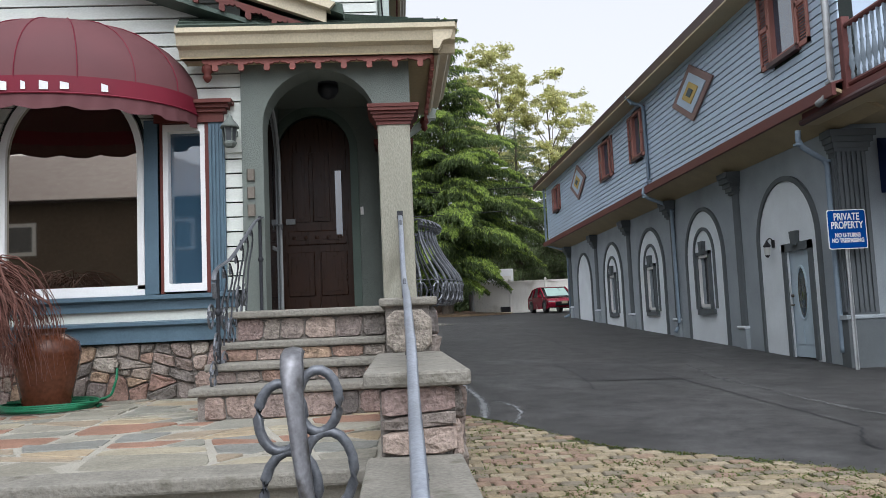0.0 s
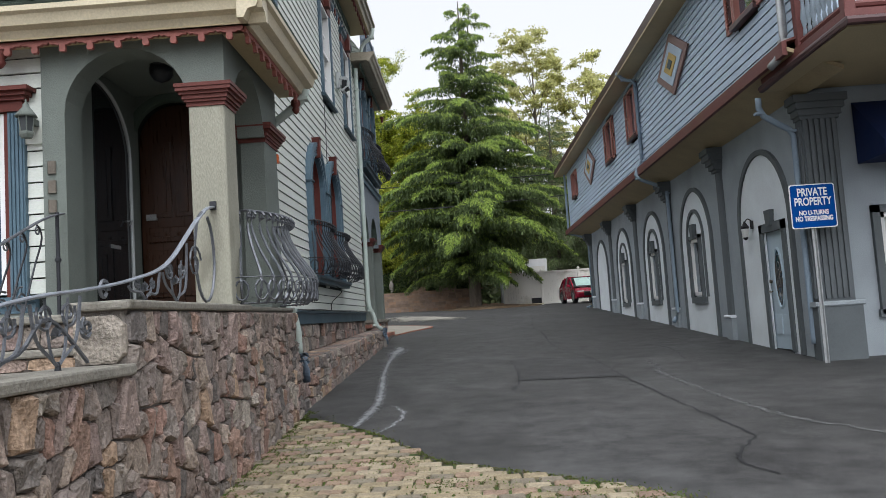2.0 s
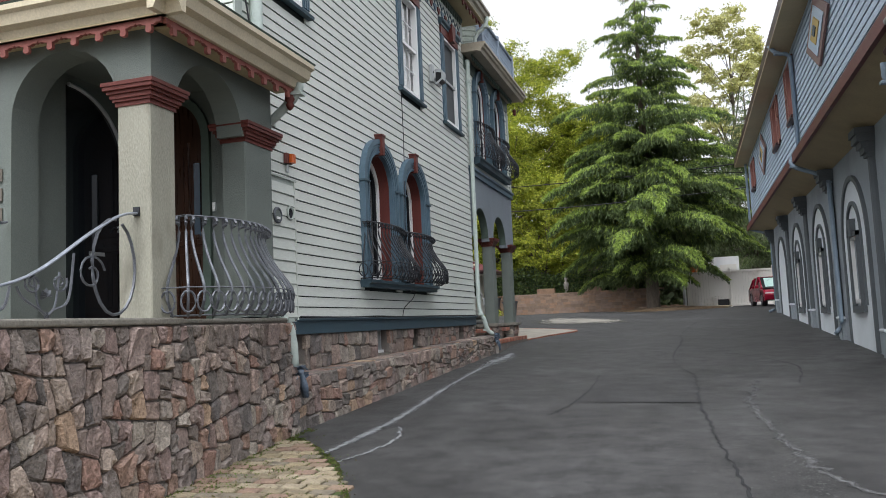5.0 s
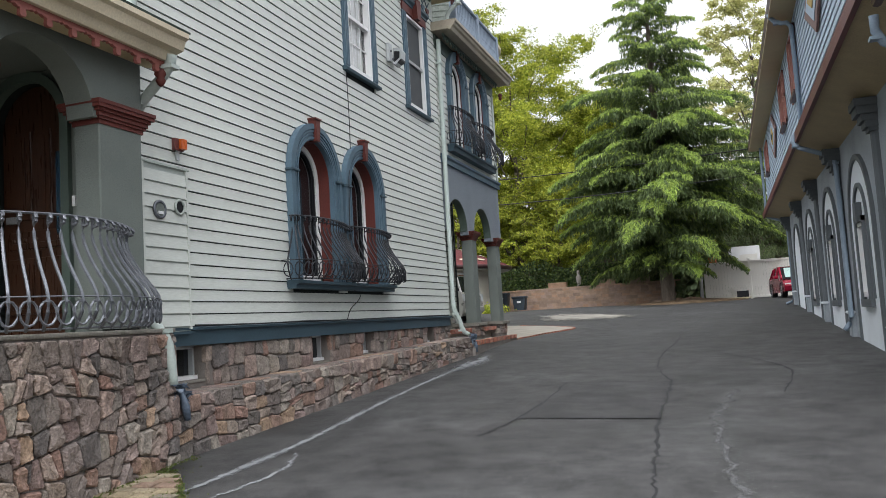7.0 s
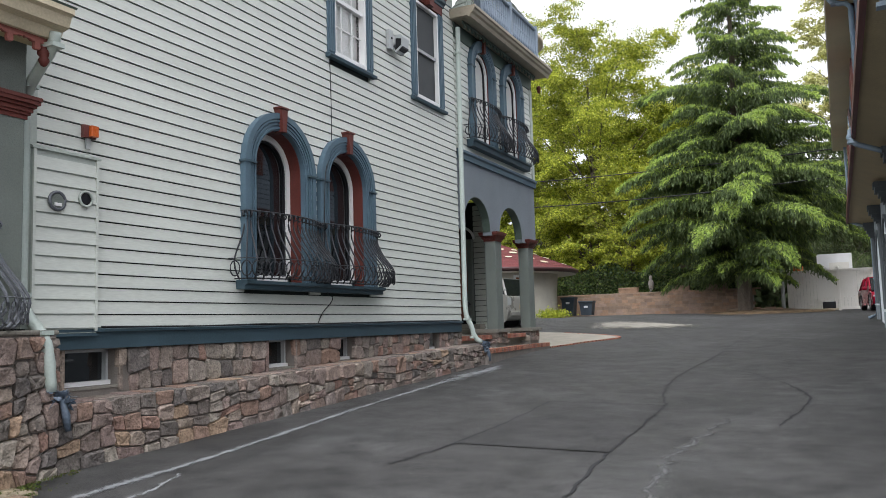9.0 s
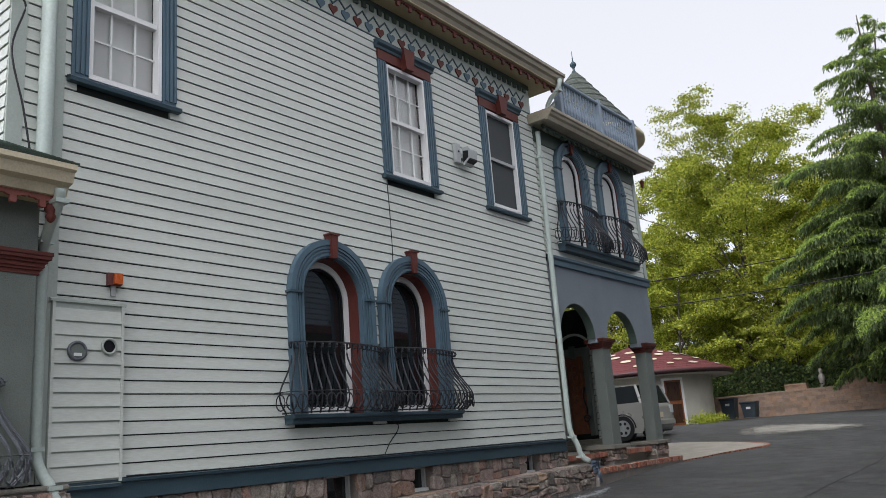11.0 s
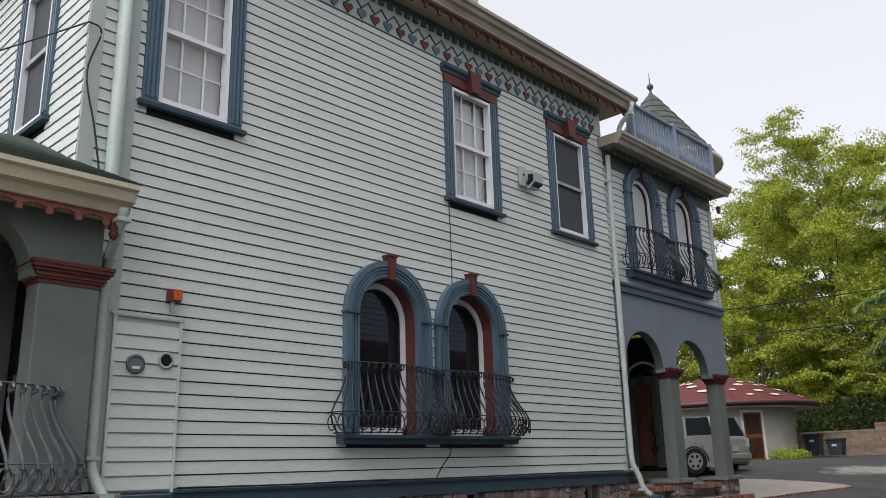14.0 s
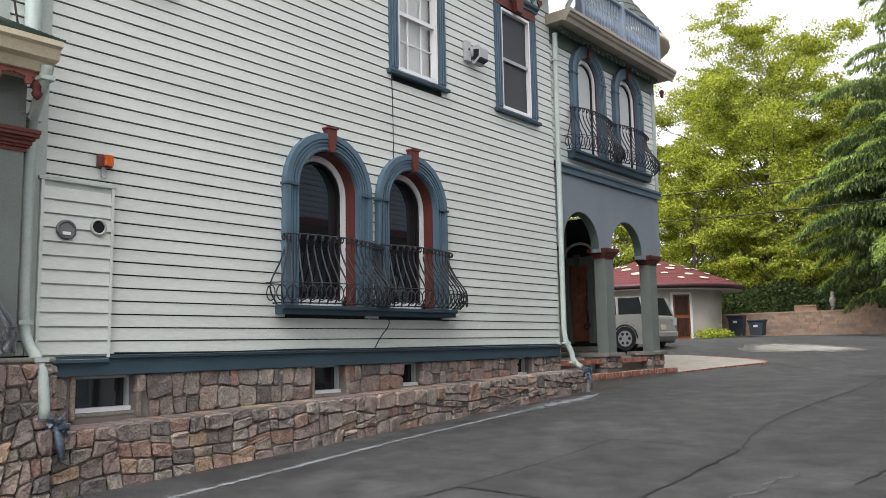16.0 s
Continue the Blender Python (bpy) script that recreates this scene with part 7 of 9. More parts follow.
BARK = mat("grey_brown_bark", (0.11, 0.09, 0.07), 0.9, 0.35, 6, 40, 0.8, stretch=(1, 1, 0.3))
LIME = leaf_mat("fresh_lime_leaves", [(0.39, 0.43, 0.048), (0.27, 0.31, 0.035), (0.47, 0.505, 0.062), (0.16, 0.205, 0.025), (0.53, 0.55, 0.09), (0.225, 0.275, 0.03)])
PALE_LEAF = leaf_mat("pale_olive_leaves", [(0.60, 0.59, 0.26), (0.52, 0.52, 0.22), (0.66, 0.63, 0.30), (0.45, 0.46, 0.18)])
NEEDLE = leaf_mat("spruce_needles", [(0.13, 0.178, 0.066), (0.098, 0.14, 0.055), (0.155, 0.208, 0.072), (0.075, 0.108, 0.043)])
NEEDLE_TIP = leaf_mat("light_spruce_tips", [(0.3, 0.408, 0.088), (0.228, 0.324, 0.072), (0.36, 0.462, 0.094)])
DARK_LEAF = leaf_mat("dark_wood_leaves", [(0.135, 0.175, 0.08), (0.11, 0.148, 0.072), (0.165, 0.205, 0.085), (0.14, 0.16, 0.085)])
YELLOW_LIME = leaf_mat("yellow_green_leaves", [(0.39, 0.425, 0.055), (0.29, 0.33, 0.045), (0.46, 0.48, 0.07), (0.20, 0.245, 0.035)])
IVY = leaf_mat("dark_ivy_leaves", [(0.03, 0.05, 0.018), (0.045, 0.072, 0.022), (0.025, 0.042, 0.016), (0.075, 0.105, 0.03), (0.10, 0.135, 0.035)])


def broadleaf(x, y, zg, height, spread, seed, material, leaves, size, label, low=0.25, limbs=22):
    """A tree: forking trunk, limbs that reach for an egg-shaped crown, twigs, and leaves strung along the twigs in flat sprays."""
    rng = np.random.default_rng(seed)
    d = thing("tree", label, "tree", at=(x, y, zg))
    wood = Shape()
    r0 = height * 0.015
    mid_z, half_z = height * (low + 1) / 2, height * (1 - low) / 2
    trunk = [np.array([0.25 * math.sin(3 * t + seed), 0.25 * math.cos(2.3 * t + seed), height * 0.80 * t]) for t in [i / 9 for i in range(10)]]
    wood.tube([tuple(p) for p in trunk], [r0 * (1 - 0.88 * i / 9) for i in range(10)], 8)
    twigs = []
    for k in range(limbs):
        up = -0.75 + 1.72 * (k + 0.5) / limbs
        a = k * 2.4 + rng.uniform(-0.3, 0.3)
        flat = math.sqrt(max(0.02, 1 - up * up))
        end = np.array([spread * flat * math.cos(a), spread * flat * math.sin(a), mid_z + half_z * up]) * np.array([1, 1, 1]) * np.array([*rng.uniform(0.82, 1.08, 2), rng.uniform(0.96, 1.02)])
        start = np.interp(end[2] - 0.55 * spread * flat - 0.06 * height, [0, height * 0.8], [0, 1])
        base = trunk[int(np.clip(start * 9, 1, 8))]
        bend = base * 0.45 + end * 0.55 + np.array([0, 0, 0.06 * height * flat])
        thick = r0 * 0.5 * (1.15 - start)
        wood.tube([tuple(base), tuple(base * 0.7 + bend * 0.3 + rng.normal(size=3) * 0.1), tuple(bend), tuple(end)], [thick, thick * 0.7, thick * 0.42, 0.012], 5)
        for j in range(7):
            q = rng.uniform(0.25, 1.0)
            p = (base * (1 - q) ** 2 + 2 * bend * q * (1 - q) + end * q * q)
            reach = spread * (0.22 + 0.20 * rng.uniform())
            aim = (end - base) / (np.linalg.norm(end - base) + 1e-6) * 0.45 + rng.normal(size=3) * np.array([0.8, 0.8, 0.42])
            e1 = p + aim / (np.linalg.norm(aim) + 1e-6) * reach
            wood.tube([tuple(p), tuple((p + e1) / 2 + np.array([0, 0, 0.05 * reach])), tuple(e1)], [thick * 0.22, thick * 0.14, 0.008], 4)
            for m in range(6):
                f = rng.uniform(0.25, 1.0)
                b0 = p * (1 - f) + e1 * f
                w = rng.normal(size=3) * np.array([1.0, 1.0, 0.38])
                t1 = b0 + w / (np.linalg.norm(w) + 1e-6) * reach * rng.uniform(0.3, 0.62)
                twigs.append((b0, t1))
                if m < 3:
                    wood.tube([tuple(b0), tuple(t1)], [0.014, 0.006], 3)
    part("trunk", wood, BARK, d, "grey-brown trunk and forking limbs", True)
    A, B = np.array([t[0] for t in twigs]), np.array([t[1] for t in twigs])
    weight = rng.uniform(0.3, 1.7, len(twigs))
    pick = rng.choice(len(twigs), leaves, p=weight / weight.sum())
    f = rng.uniform(0.1, 1.08, leaves)[:, None]
    pts = A[pick] * (1 - f) + B[pick] * f + rng.normal(size=(leaves, 3)) * np.array([0.036, 0.036, 0.018]) * spread
    ob = new("crown", leaf_mesh("crown", pts, size * rng.uniform(0.55, 1.3, leaves), rng, material, 0.2, 0.7))
    ob.parent = d
    return d


def conifer(x, y, zg, height, radius, seed, label, material, tip_material, dens=1.0, leader=True):
    """A deodar-like evergreen: long uneven boughs that sag at the tip, side sprays that hang, lighter blades on top."""
    rng = np.random.default_rng(seed)
    d = thing("conifer", label, "tree", at=(x, y, zg))
    part("trunk", Shape().tube([(0, 0, -0.2), (0.05, 0, height * 0.5), (0.12, 0, height * 0.99)], [height * 0.02, height * 0.011, 0.02], 8), BARK, d)
    if leader:
        part("second_leader", Shape().tube([(0.05, 0, height * 0.80), (0.55, 0.1, height * 0.88), (0.75, 0.1, height * 0.965)], [0.06, 0.04, 0.015], 6), BARK, d)
    wood = Shape()
    pts, ax, tp, tax = [], [], [], []
    levels = 30
    for k in range(levels):
        t = 0.11 + 0.88 * k / levels
        n = 6 if t < 0.55 else 4
        for j in range(n):
            a = k * 2.17 + j * math.tau / n + rng.uniform(-0.3, 0.3)
            prof = float(np.interp(t, [0.10, 0.18, 0.30, 0.45, 0.60, 0.72, 0.80, 0.88, 1.0], [0.55, 0.92, 0.98, 0.84, 0.66, 0.54, 0.40, 0.19, 0.05]))
            L = radius * prof * rng.choice([0.62, 0.78, 0.92, 1.0, 1.12]) * rng.uniform(0.9, 1.08) + 0.12
            z = height * t + rng.uniform(-0.45, 0.45) * min(1.0, 5 * (1 - t))
            c, s = math.cos(a), math.sin(a)
            rise = 0.16 + 0.22 * t + rng.uniform(-0.12, 0.12)
            sag = 0.42 - 0.12 * t
            q8 = np.linspace(0, 1, 9)
            P = np.stack([c * L * q8, s * L * q8, z + L * (rise * q8 - sag * q8 ** 2.6)], 1)
            if leader and t > 0.86 and j % 2:
                P[:, 0] += 0.62
            wood.tube([tuple(p) for p in P], [0.05 * (1 - t) * (1 - i / 9) + 0.008 for i in range(9)], 4)
            twigs = max(4, int(2 * L / 0.21))
            for w in range(twigs):
                q = 0.10 + 0.90 * (w + rng.uniform(0, 1)) / twigs
                i0 = min(int(q * 8), 7)
                b = P[i0] * (1 - (q * 8 - i0)) + P[i0 + 1] * (q * 8 - i0)
                sd = 1 if w % 2 else -1
                l = (0.16 + 0.34 * L * (1 - q) ** 0.8 * rng.uniform(0.5, 1.1)) if q < 0.93 else 0.22
                fx = 0.62 + 0.3 * q
                dx, dy = c * fx - s * sd * (1 - 0.5 * q), s * fx + c * sd * (1 - 0.5 * q)
                m = int(dens * (16 + 62 * l) * (1.0 if t < 0.55 else 0.62))
                f = rng.uniform(0, 1, m)
                hang = rng.uniform(0, 1, m) ** 1.7 * (0.16 + 0.42 * min(1.0, l)) * (0.6 + 0.6 * f) * (1.0 if t < 0.6 else 0.65)
                side = rng.normal(size=m) * 0.05
                p = b + np.stack([dx * l * f - dy * side, dy * l * f + dx * side, -0.30 * l * f ** 2 - hang + rng.normal(size=m) * 0.015], 1)
                dirs = np.stack([dx * np.ones(m) * 0.5, dy * np.ones(m) * 0.5, -0.35 - 1.0 * (hang > 0.08)], 1)
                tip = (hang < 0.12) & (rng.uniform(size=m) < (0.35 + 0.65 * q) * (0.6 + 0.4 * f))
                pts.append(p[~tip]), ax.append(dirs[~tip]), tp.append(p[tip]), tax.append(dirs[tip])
    part("bough_wood", wood, BARK, d)
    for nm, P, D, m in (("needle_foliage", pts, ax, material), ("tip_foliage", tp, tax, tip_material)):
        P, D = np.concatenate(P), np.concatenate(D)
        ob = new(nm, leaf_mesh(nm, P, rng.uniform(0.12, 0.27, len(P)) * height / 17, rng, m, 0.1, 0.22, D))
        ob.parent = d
    return d


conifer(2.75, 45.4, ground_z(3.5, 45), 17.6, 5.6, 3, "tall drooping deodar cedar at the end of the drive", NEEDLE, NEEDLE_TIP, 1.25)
broadleaf(-6.8, 56, 3.0, 18.2, 6.4, 21, LIME, 170000, 0.13, "broad tree in fresh lime-green leaf", 0.20, 26)
broadleaf(-17, 55, 3.0, 15.5, 6.2, 22, LIME, 90000, 0.18, "lime-green tree behind the hut", 0.14)
broadleaf(-1.6, 57, 3.0, 13.5, 4.4, 23, LIME, 75000, 0.16, "smaller lime-green tree above the retaining wall", 0.10)
broadleaf(-11.0, 64, 3.0, 17.0, 6.6, 33, LIME, 90000, 0.20, "lime-green tree standing behind the others", 0.12)
broadleaf(-3.2, 66, 3.0, 14.5, 6.0, 34, LIME, 80000, 0.20, "far lime-green tree on the bank", 0.10)
broadleaf(8.2, 62, 3.0, 21.0, 3.6, 24, PALE_LEAF, 26000, 0.19, "tall thin tree with pale olive spring leaves", 0.38, 20)
broadleaf(12.4, 63, 3.0, 18.8, 3.5, 25, PALE_LEAF, 24000, 0.19, "tall pale spring tree behind the fence", 0.34, 20)
broadleaf(-9.6, 51, 2.9, 8.6, 3.9, 29, LIME, 50000, 0.125, "low lime-green tree beside the hut", 0.05)
broadleaf(-3.6, 51.5, 3.2, 7.2, 3.3, 30, YELLOW_LIME, 42000, 0.13, "low yellow-green maple above the retaining wall", 0.08)
conifer(8.6, 56, 2.4, 13.5, 4.6, 7, "dark evergreen behind the fence", DARK_LEAF, NEEDLE, 0.45, False)
conifer(12.5, 55, 2.4, 12.0, 4.4, 8, "dark evergreen behind the annex", DARK_LEAF, NEEDLE, 0.45, False)

# bank of ivy and bushes over the retaining wall
sheet("bank", [-60, -40, -24, -16, -12, -8, -4, 0, 2.6], [48.1, 50, 53, 58, 66, 80, 110], lambda x, y: 3.05 + 0.16 * (y - 48.1) if y < 66 else 5.9, SOIL, "dark planted bank above the retaining wall", "bank")
rng = np.random.default_rng(31)
n = 26000
px = rng.uniform(-16, 3.2, n)
lump = 0.9 + 0.7 * np.sin(px * 1.7) * np.sin(px * 0.63 + 1)
pz = 3.05 + rng.uniform(0, 1, n) ** 1.4 * (0.95 + 0.55 * lump)
py = 48.3 + (pz - 3.0) * 0.55 + rng.uniform(-0.35, 0.9, n)
ob = tagged(new("ivy", leaf_mesh("ivy", np.stack([px, py, pz], 1), rng.uniform(0.06, 0.17, n), rng, IVY, 0.3, 0.8)), "dark ivy and low bushes covering the bank", "ivy", "", "stuff")
n = 42000
px = rng.uniform(-45, 30, n)
crest = 7.5 + 2.5 * np.sin(px * 0.31) + 1.6 * np.sin(px * 0.83 + 2)
pz = 2 + rng.uniform(0, 1, n) * crest
py = 74 + rng.uniform(0, 5, n) + 1.5 * np.sin(px * 0.6)
tagged(new("far_woods", leaf_mesh("far_woods", np.stack([px, py, pz], 1), rng.uniform(0.4, 0.9, n), rng, DARK_LEAF, 0.2, 0.7)), "dense dark woods behind the yard", "woods", "", "stuff")
d = thing("low_shrub", "bright green low shrub by the hut wall", "shrub", at=(-4.95, 40.6, ground_z(-4.95, 40.6)))
P = rng.normal(size=(1800, 3)) * np.array([0.33, 0.2, 0.10]) + np.array([0, 0, 0.15])
o = new("foliage", leaf_mesh("foliage", P, rng.uniform(0.06, 0.14, 1800), rng, LIME, 0.0, 0.5))
o.parent = d

# retaining wall core, fence
rw = tagged(structure("retaining_wall", Shape().box(-16, 2.9, 47.75, 48.2, 1.2, 3.02), MORTAR, "tan block retaining wall at the yard's end", "wall"))
d = thing("vinyl_fence", "off-white vinyl privacy fence, weathered", "fence")
gz = ground_z(6, 48)
for k in range(4):
    x0 = 4.50 + 2.16 * k
    part("post", Shape().box(x0 - 0.06, x0 + 0.06, 47.94, 48.06, gz - 0.1, 3.88, 0.01), PVC, d)
    part("post_cap", Shape().lathe([(0.09, 0), (0.09, 0.03), (0.01, 0.09)], (x0, 48, 3.88), 4), PVC, d)
    if k < 3:
        part("rail", Shape().box(x0 + 0.06, x0 + 2.10, 47.96, 48.04, 3.70, 3.82, 0.01), PVC, d)
        part("rail", Shape().box(x0 + 0.06, x0 + 2.10, 47.96, 48.04, gz + 0.04, gz + 0.16, 0.01), PVC, d)
        for j in range(14):
            part("board", Shape().box(x0 + 0.06 + 0.1457 * j, x0 + 0.201 + 0.1457 * j, 47.985, 48.015, gz + 0.16, 3.70), PVC, d)
d = thing("white_truck_body", "white box truck body standing behind the fence", "truck", at=(6.5, 51, 2.0))
part("box", Shape().box(-0.75, 0.85, 0, 3, 0.6, 2.75, 0.03), WHITE, d)
part("door_frame", Shape().box(-0.2, 0.7, -0.02, 0, 0.7, 2.3), PVC, d)
d = thing("traffic_barrel", "orange construction barrel behind the fence", "barrel", at=(4.85, 50.2, 3.2))
part("drum", Shape().lathe([(0.32, 0), (0.30, 0.4), (0.27, 0.8), (0.24, 1.15), (0.15, 1.2)], (0, 0, 0), 14), AMBER, d, "", True)
part("foot", Shape().box(-0.45, 0.45, -0.45, 0.45, -1.6, 0), MORTAR, d)
part("band", Shape().lathe([(0.31, 0.45), (0.295, 0.6)], (0, 0, 0), 14), WHITE, d)
d = thing("lumber", "weathered boards lying before the fence", "boards", at=(5.4, 46.9, ground_z(5.4, 46.9)))
part("board", Shape().box(-1.2, 0.7, -0.1, 0.1, 0.02, 0.07), PVC, d)
part("board", Shape().box(0.1, 1.2, -0.25, -0.08, 0.05, 0.11), CREAM, d)
part("crate", Shape().box(0.55, 1.1, 0.0, 0.35, 0.11, 0.42, 0.02), BLACK, d, "small dark crate")
for k in range(7):
    slabx = -1.2 + 0.62 * k
    ob = structure("edging_stone", Shape().box(2.6 + slabx * 0.5, 3.05 + slabx * 0.5, 45.6 + 0.1 * (k % 3), 46.0 + 0.1 * (k % 3), 1.75, 2.08 + 0.05 * (k % 2), 0.04), BLOCK, "low edging stone round the spruce", "stone")
structure("tree_bed", Shape().lathe([(3.4, -0.3), (2.8, 0.06), (1.0, 0.18), (0.2, 0.2)], (3.6, 46.3, ground_z(3.6, 46)), 24), mat("brown_needle_litter", (0.13, 0.088, 0.052), 0.95, 0.5, 4, 40, 0.8, stain=((0.07, 0.075, 0.035), 2.0, 0.6)), "soil bed littered with needles under the spruce", "soil")
for x in (-3.2, -0.6, 1.2):
    d = thing("planter", "long weathered clay planter box on the retaining wall", "planter", at=(x, 47.95, 3.02))
    part("trough", Shape().prism([(-0.14, 0), (0.14, 0), (0.18, 0.3), (0.21, 0.3), (0.21, 0.36), (-0.21, 0.36), (-0.21, 0.3), (-0.18, 0.3)], 0, -0.5, 0.5), BLOCK, d)
    part("soil", Shape().box(-0.48, 0.48, -0.16, 0.16, 0.36, 0.38), SOIL, d)
d = thing("garden_statue", "small brown-grey weathered garden figure on the bank", "statue", at=(-2.1, 48.3, 3.05))
part("figure", Shape().lathe([(0.16, 0), (0.14, 0.08), (0.10, 0.12), (0.13, 0.35), (0.16, 0.55), (0.11, 0.66), (0.06, 0.70), (0.09, 0.80), (0.08, 0.9), (0.02, 0.96)], (0, 0, 0), 12), MORTAR, d, "", True)

# mushroom hut
HUT = lambda q: (4.25 * (1 - q) ** 0.95 + 0.03, 2.40 + 1.55 * q ** 0.92)
d = thing("round_hut", "round white hut with a red spotted mushroom roof", "hut", at=(-9.0, 43.4, 1.85))
PLASTER = mat("cream_plaster", (0.50, 0.47, 0.40), 0.85, 0.15, 1.5, 50, 0.3, stain=((0.36, 0.33, 0.27), 1.2, 0.62))
part("wall", Shape().lathe([(3.25, -0.2), (3.2, 0.6), (3.22, 1.4), (3.3, 2.40)], (0, 0, 0), 40), PLASTER, d, "", True)
prof = [HUT(i / 16) for i in range(17)]
for i in range(16):
    part("shingle_course", Shape().lathe([(prof[i][0] + 0.02, prof[i][1] - 0.02), (prof[i][0] + 0.02, prof[i][1]), prof[i + 1]], (0, 0, 0), 48), RED_SHINGLE, d, "red asphalt shingles")
part("eave", Shape().lathe([(3.3, 2.25), (4.1, 2.23), (4.3, 2.28), (4.32, 2.40), (4.2, 2.43)], (0, 0, 0), 48), DARK_MAROON, d, "", True)
part("soffit", Shape().lathe([(3.2, 2.22), (4.2, 2.21)], (0, 0, 0), 48), PVC, d)
rng2 = random.Random(4)
for k in range(64):
    row = k % 4
    q = 0.12 + 0.17 * row + rng2.uniform(-0.03, 0.03)
    a = (k // 4) * math.tau / 16 + row * 0.2 + rng2.uniform(-0.08, 0.08)
    r, z = HUT(q)
    slope = Vector((math.cos(a) * 0.93, math.sin(a) * 0.93, -0.36)).normalized()
    tang = Vector((-math.sin(a), math.cos(a), 0))
    nor = tang.cross(slope)
    if nor.z < 0:
        nor = -nor
    c = Vector((r * math.cos(a), r * math.sin(a), z)) + nor * 0.05
    w = rng2.uniform(0.13, 0.21)
    part("spot", Shape().add([c + (tang * math.cos(i * math.tau / 10) * w * 1.25 + slope * math.sin(i * math.tau / 10) * w * 0.8) for i in range(10)], [tuple(range(10))]), CREAM, d)
ang = -0.72
f = lambda w, u, z: ((3.24 + w) * math.cos(ang + u / 3.2), (3.24 + w) * math.sin(ang + u / 3.2), z)
part("door", put(Shape().box(0.0, 0.06, -0.38, 0.38, 0.05, 1.98), f), ORANGE_WOOD, d, "two-tone wooden stable door")
part("door_panel", put(Shape().box(0.06, 0.08, -0.3, 0.3, 1.1, 1.9).box(0.06, 0.08, -0.3, 0.3, 0.15, 0.95), f), WOOD, d)
part("door_frame", put(Shape().box(0.0, 0.09, -0.48, -0.38, 0.0, 2.08).box(0.0, 0.09, 0.38, 0.48, 0.0, 2.08).box(0.0, 0.09, -0.48, 0.48, 1.98, 2.08), f), WHITE, d)

# bins
BIN = mat("blue_grey_bin_plastic", (0.045, 0.06, 0.075), 0.5, 0.15, 5, 60, 0.05)
for x, y, h in ((-5.9, 46.2, 1.0), (-4.95, 46.2, 0.78)):
    d = thing("wheelie_bin" if h > 0.9 else "dustbin", "dark blue-grey bin standing at the retaining wall", "bin", at=(x, y, ground_z(x, y)))
    s = Shape().prism([(-0.26, 0.05), (0.26, 0.05), (0.34, h - 0.1), (-0.34, h - 0.1)], 1, -0.28, 0.28)
    part("body", s, BIN, d)
    part("lid", Shape().box(-0.37, 0.37, -0.33, 0.31, h - 0.1, h, 0.03), BIN, d)
    part("handle", Shape().tube([(-0.3, 0.32, h - 0.12), (-0.3, 0.4, h - 0.08), (0.3, 0.4, h - 0.08), (0.3, 0.32, h - 0.12)], 0.02, 6), BLACK, d)
    part("label_bar", Shape().box(-0.1, 0.1, -0.295, -0.285, h - 0.35, h - 0.25), WHITE, d)


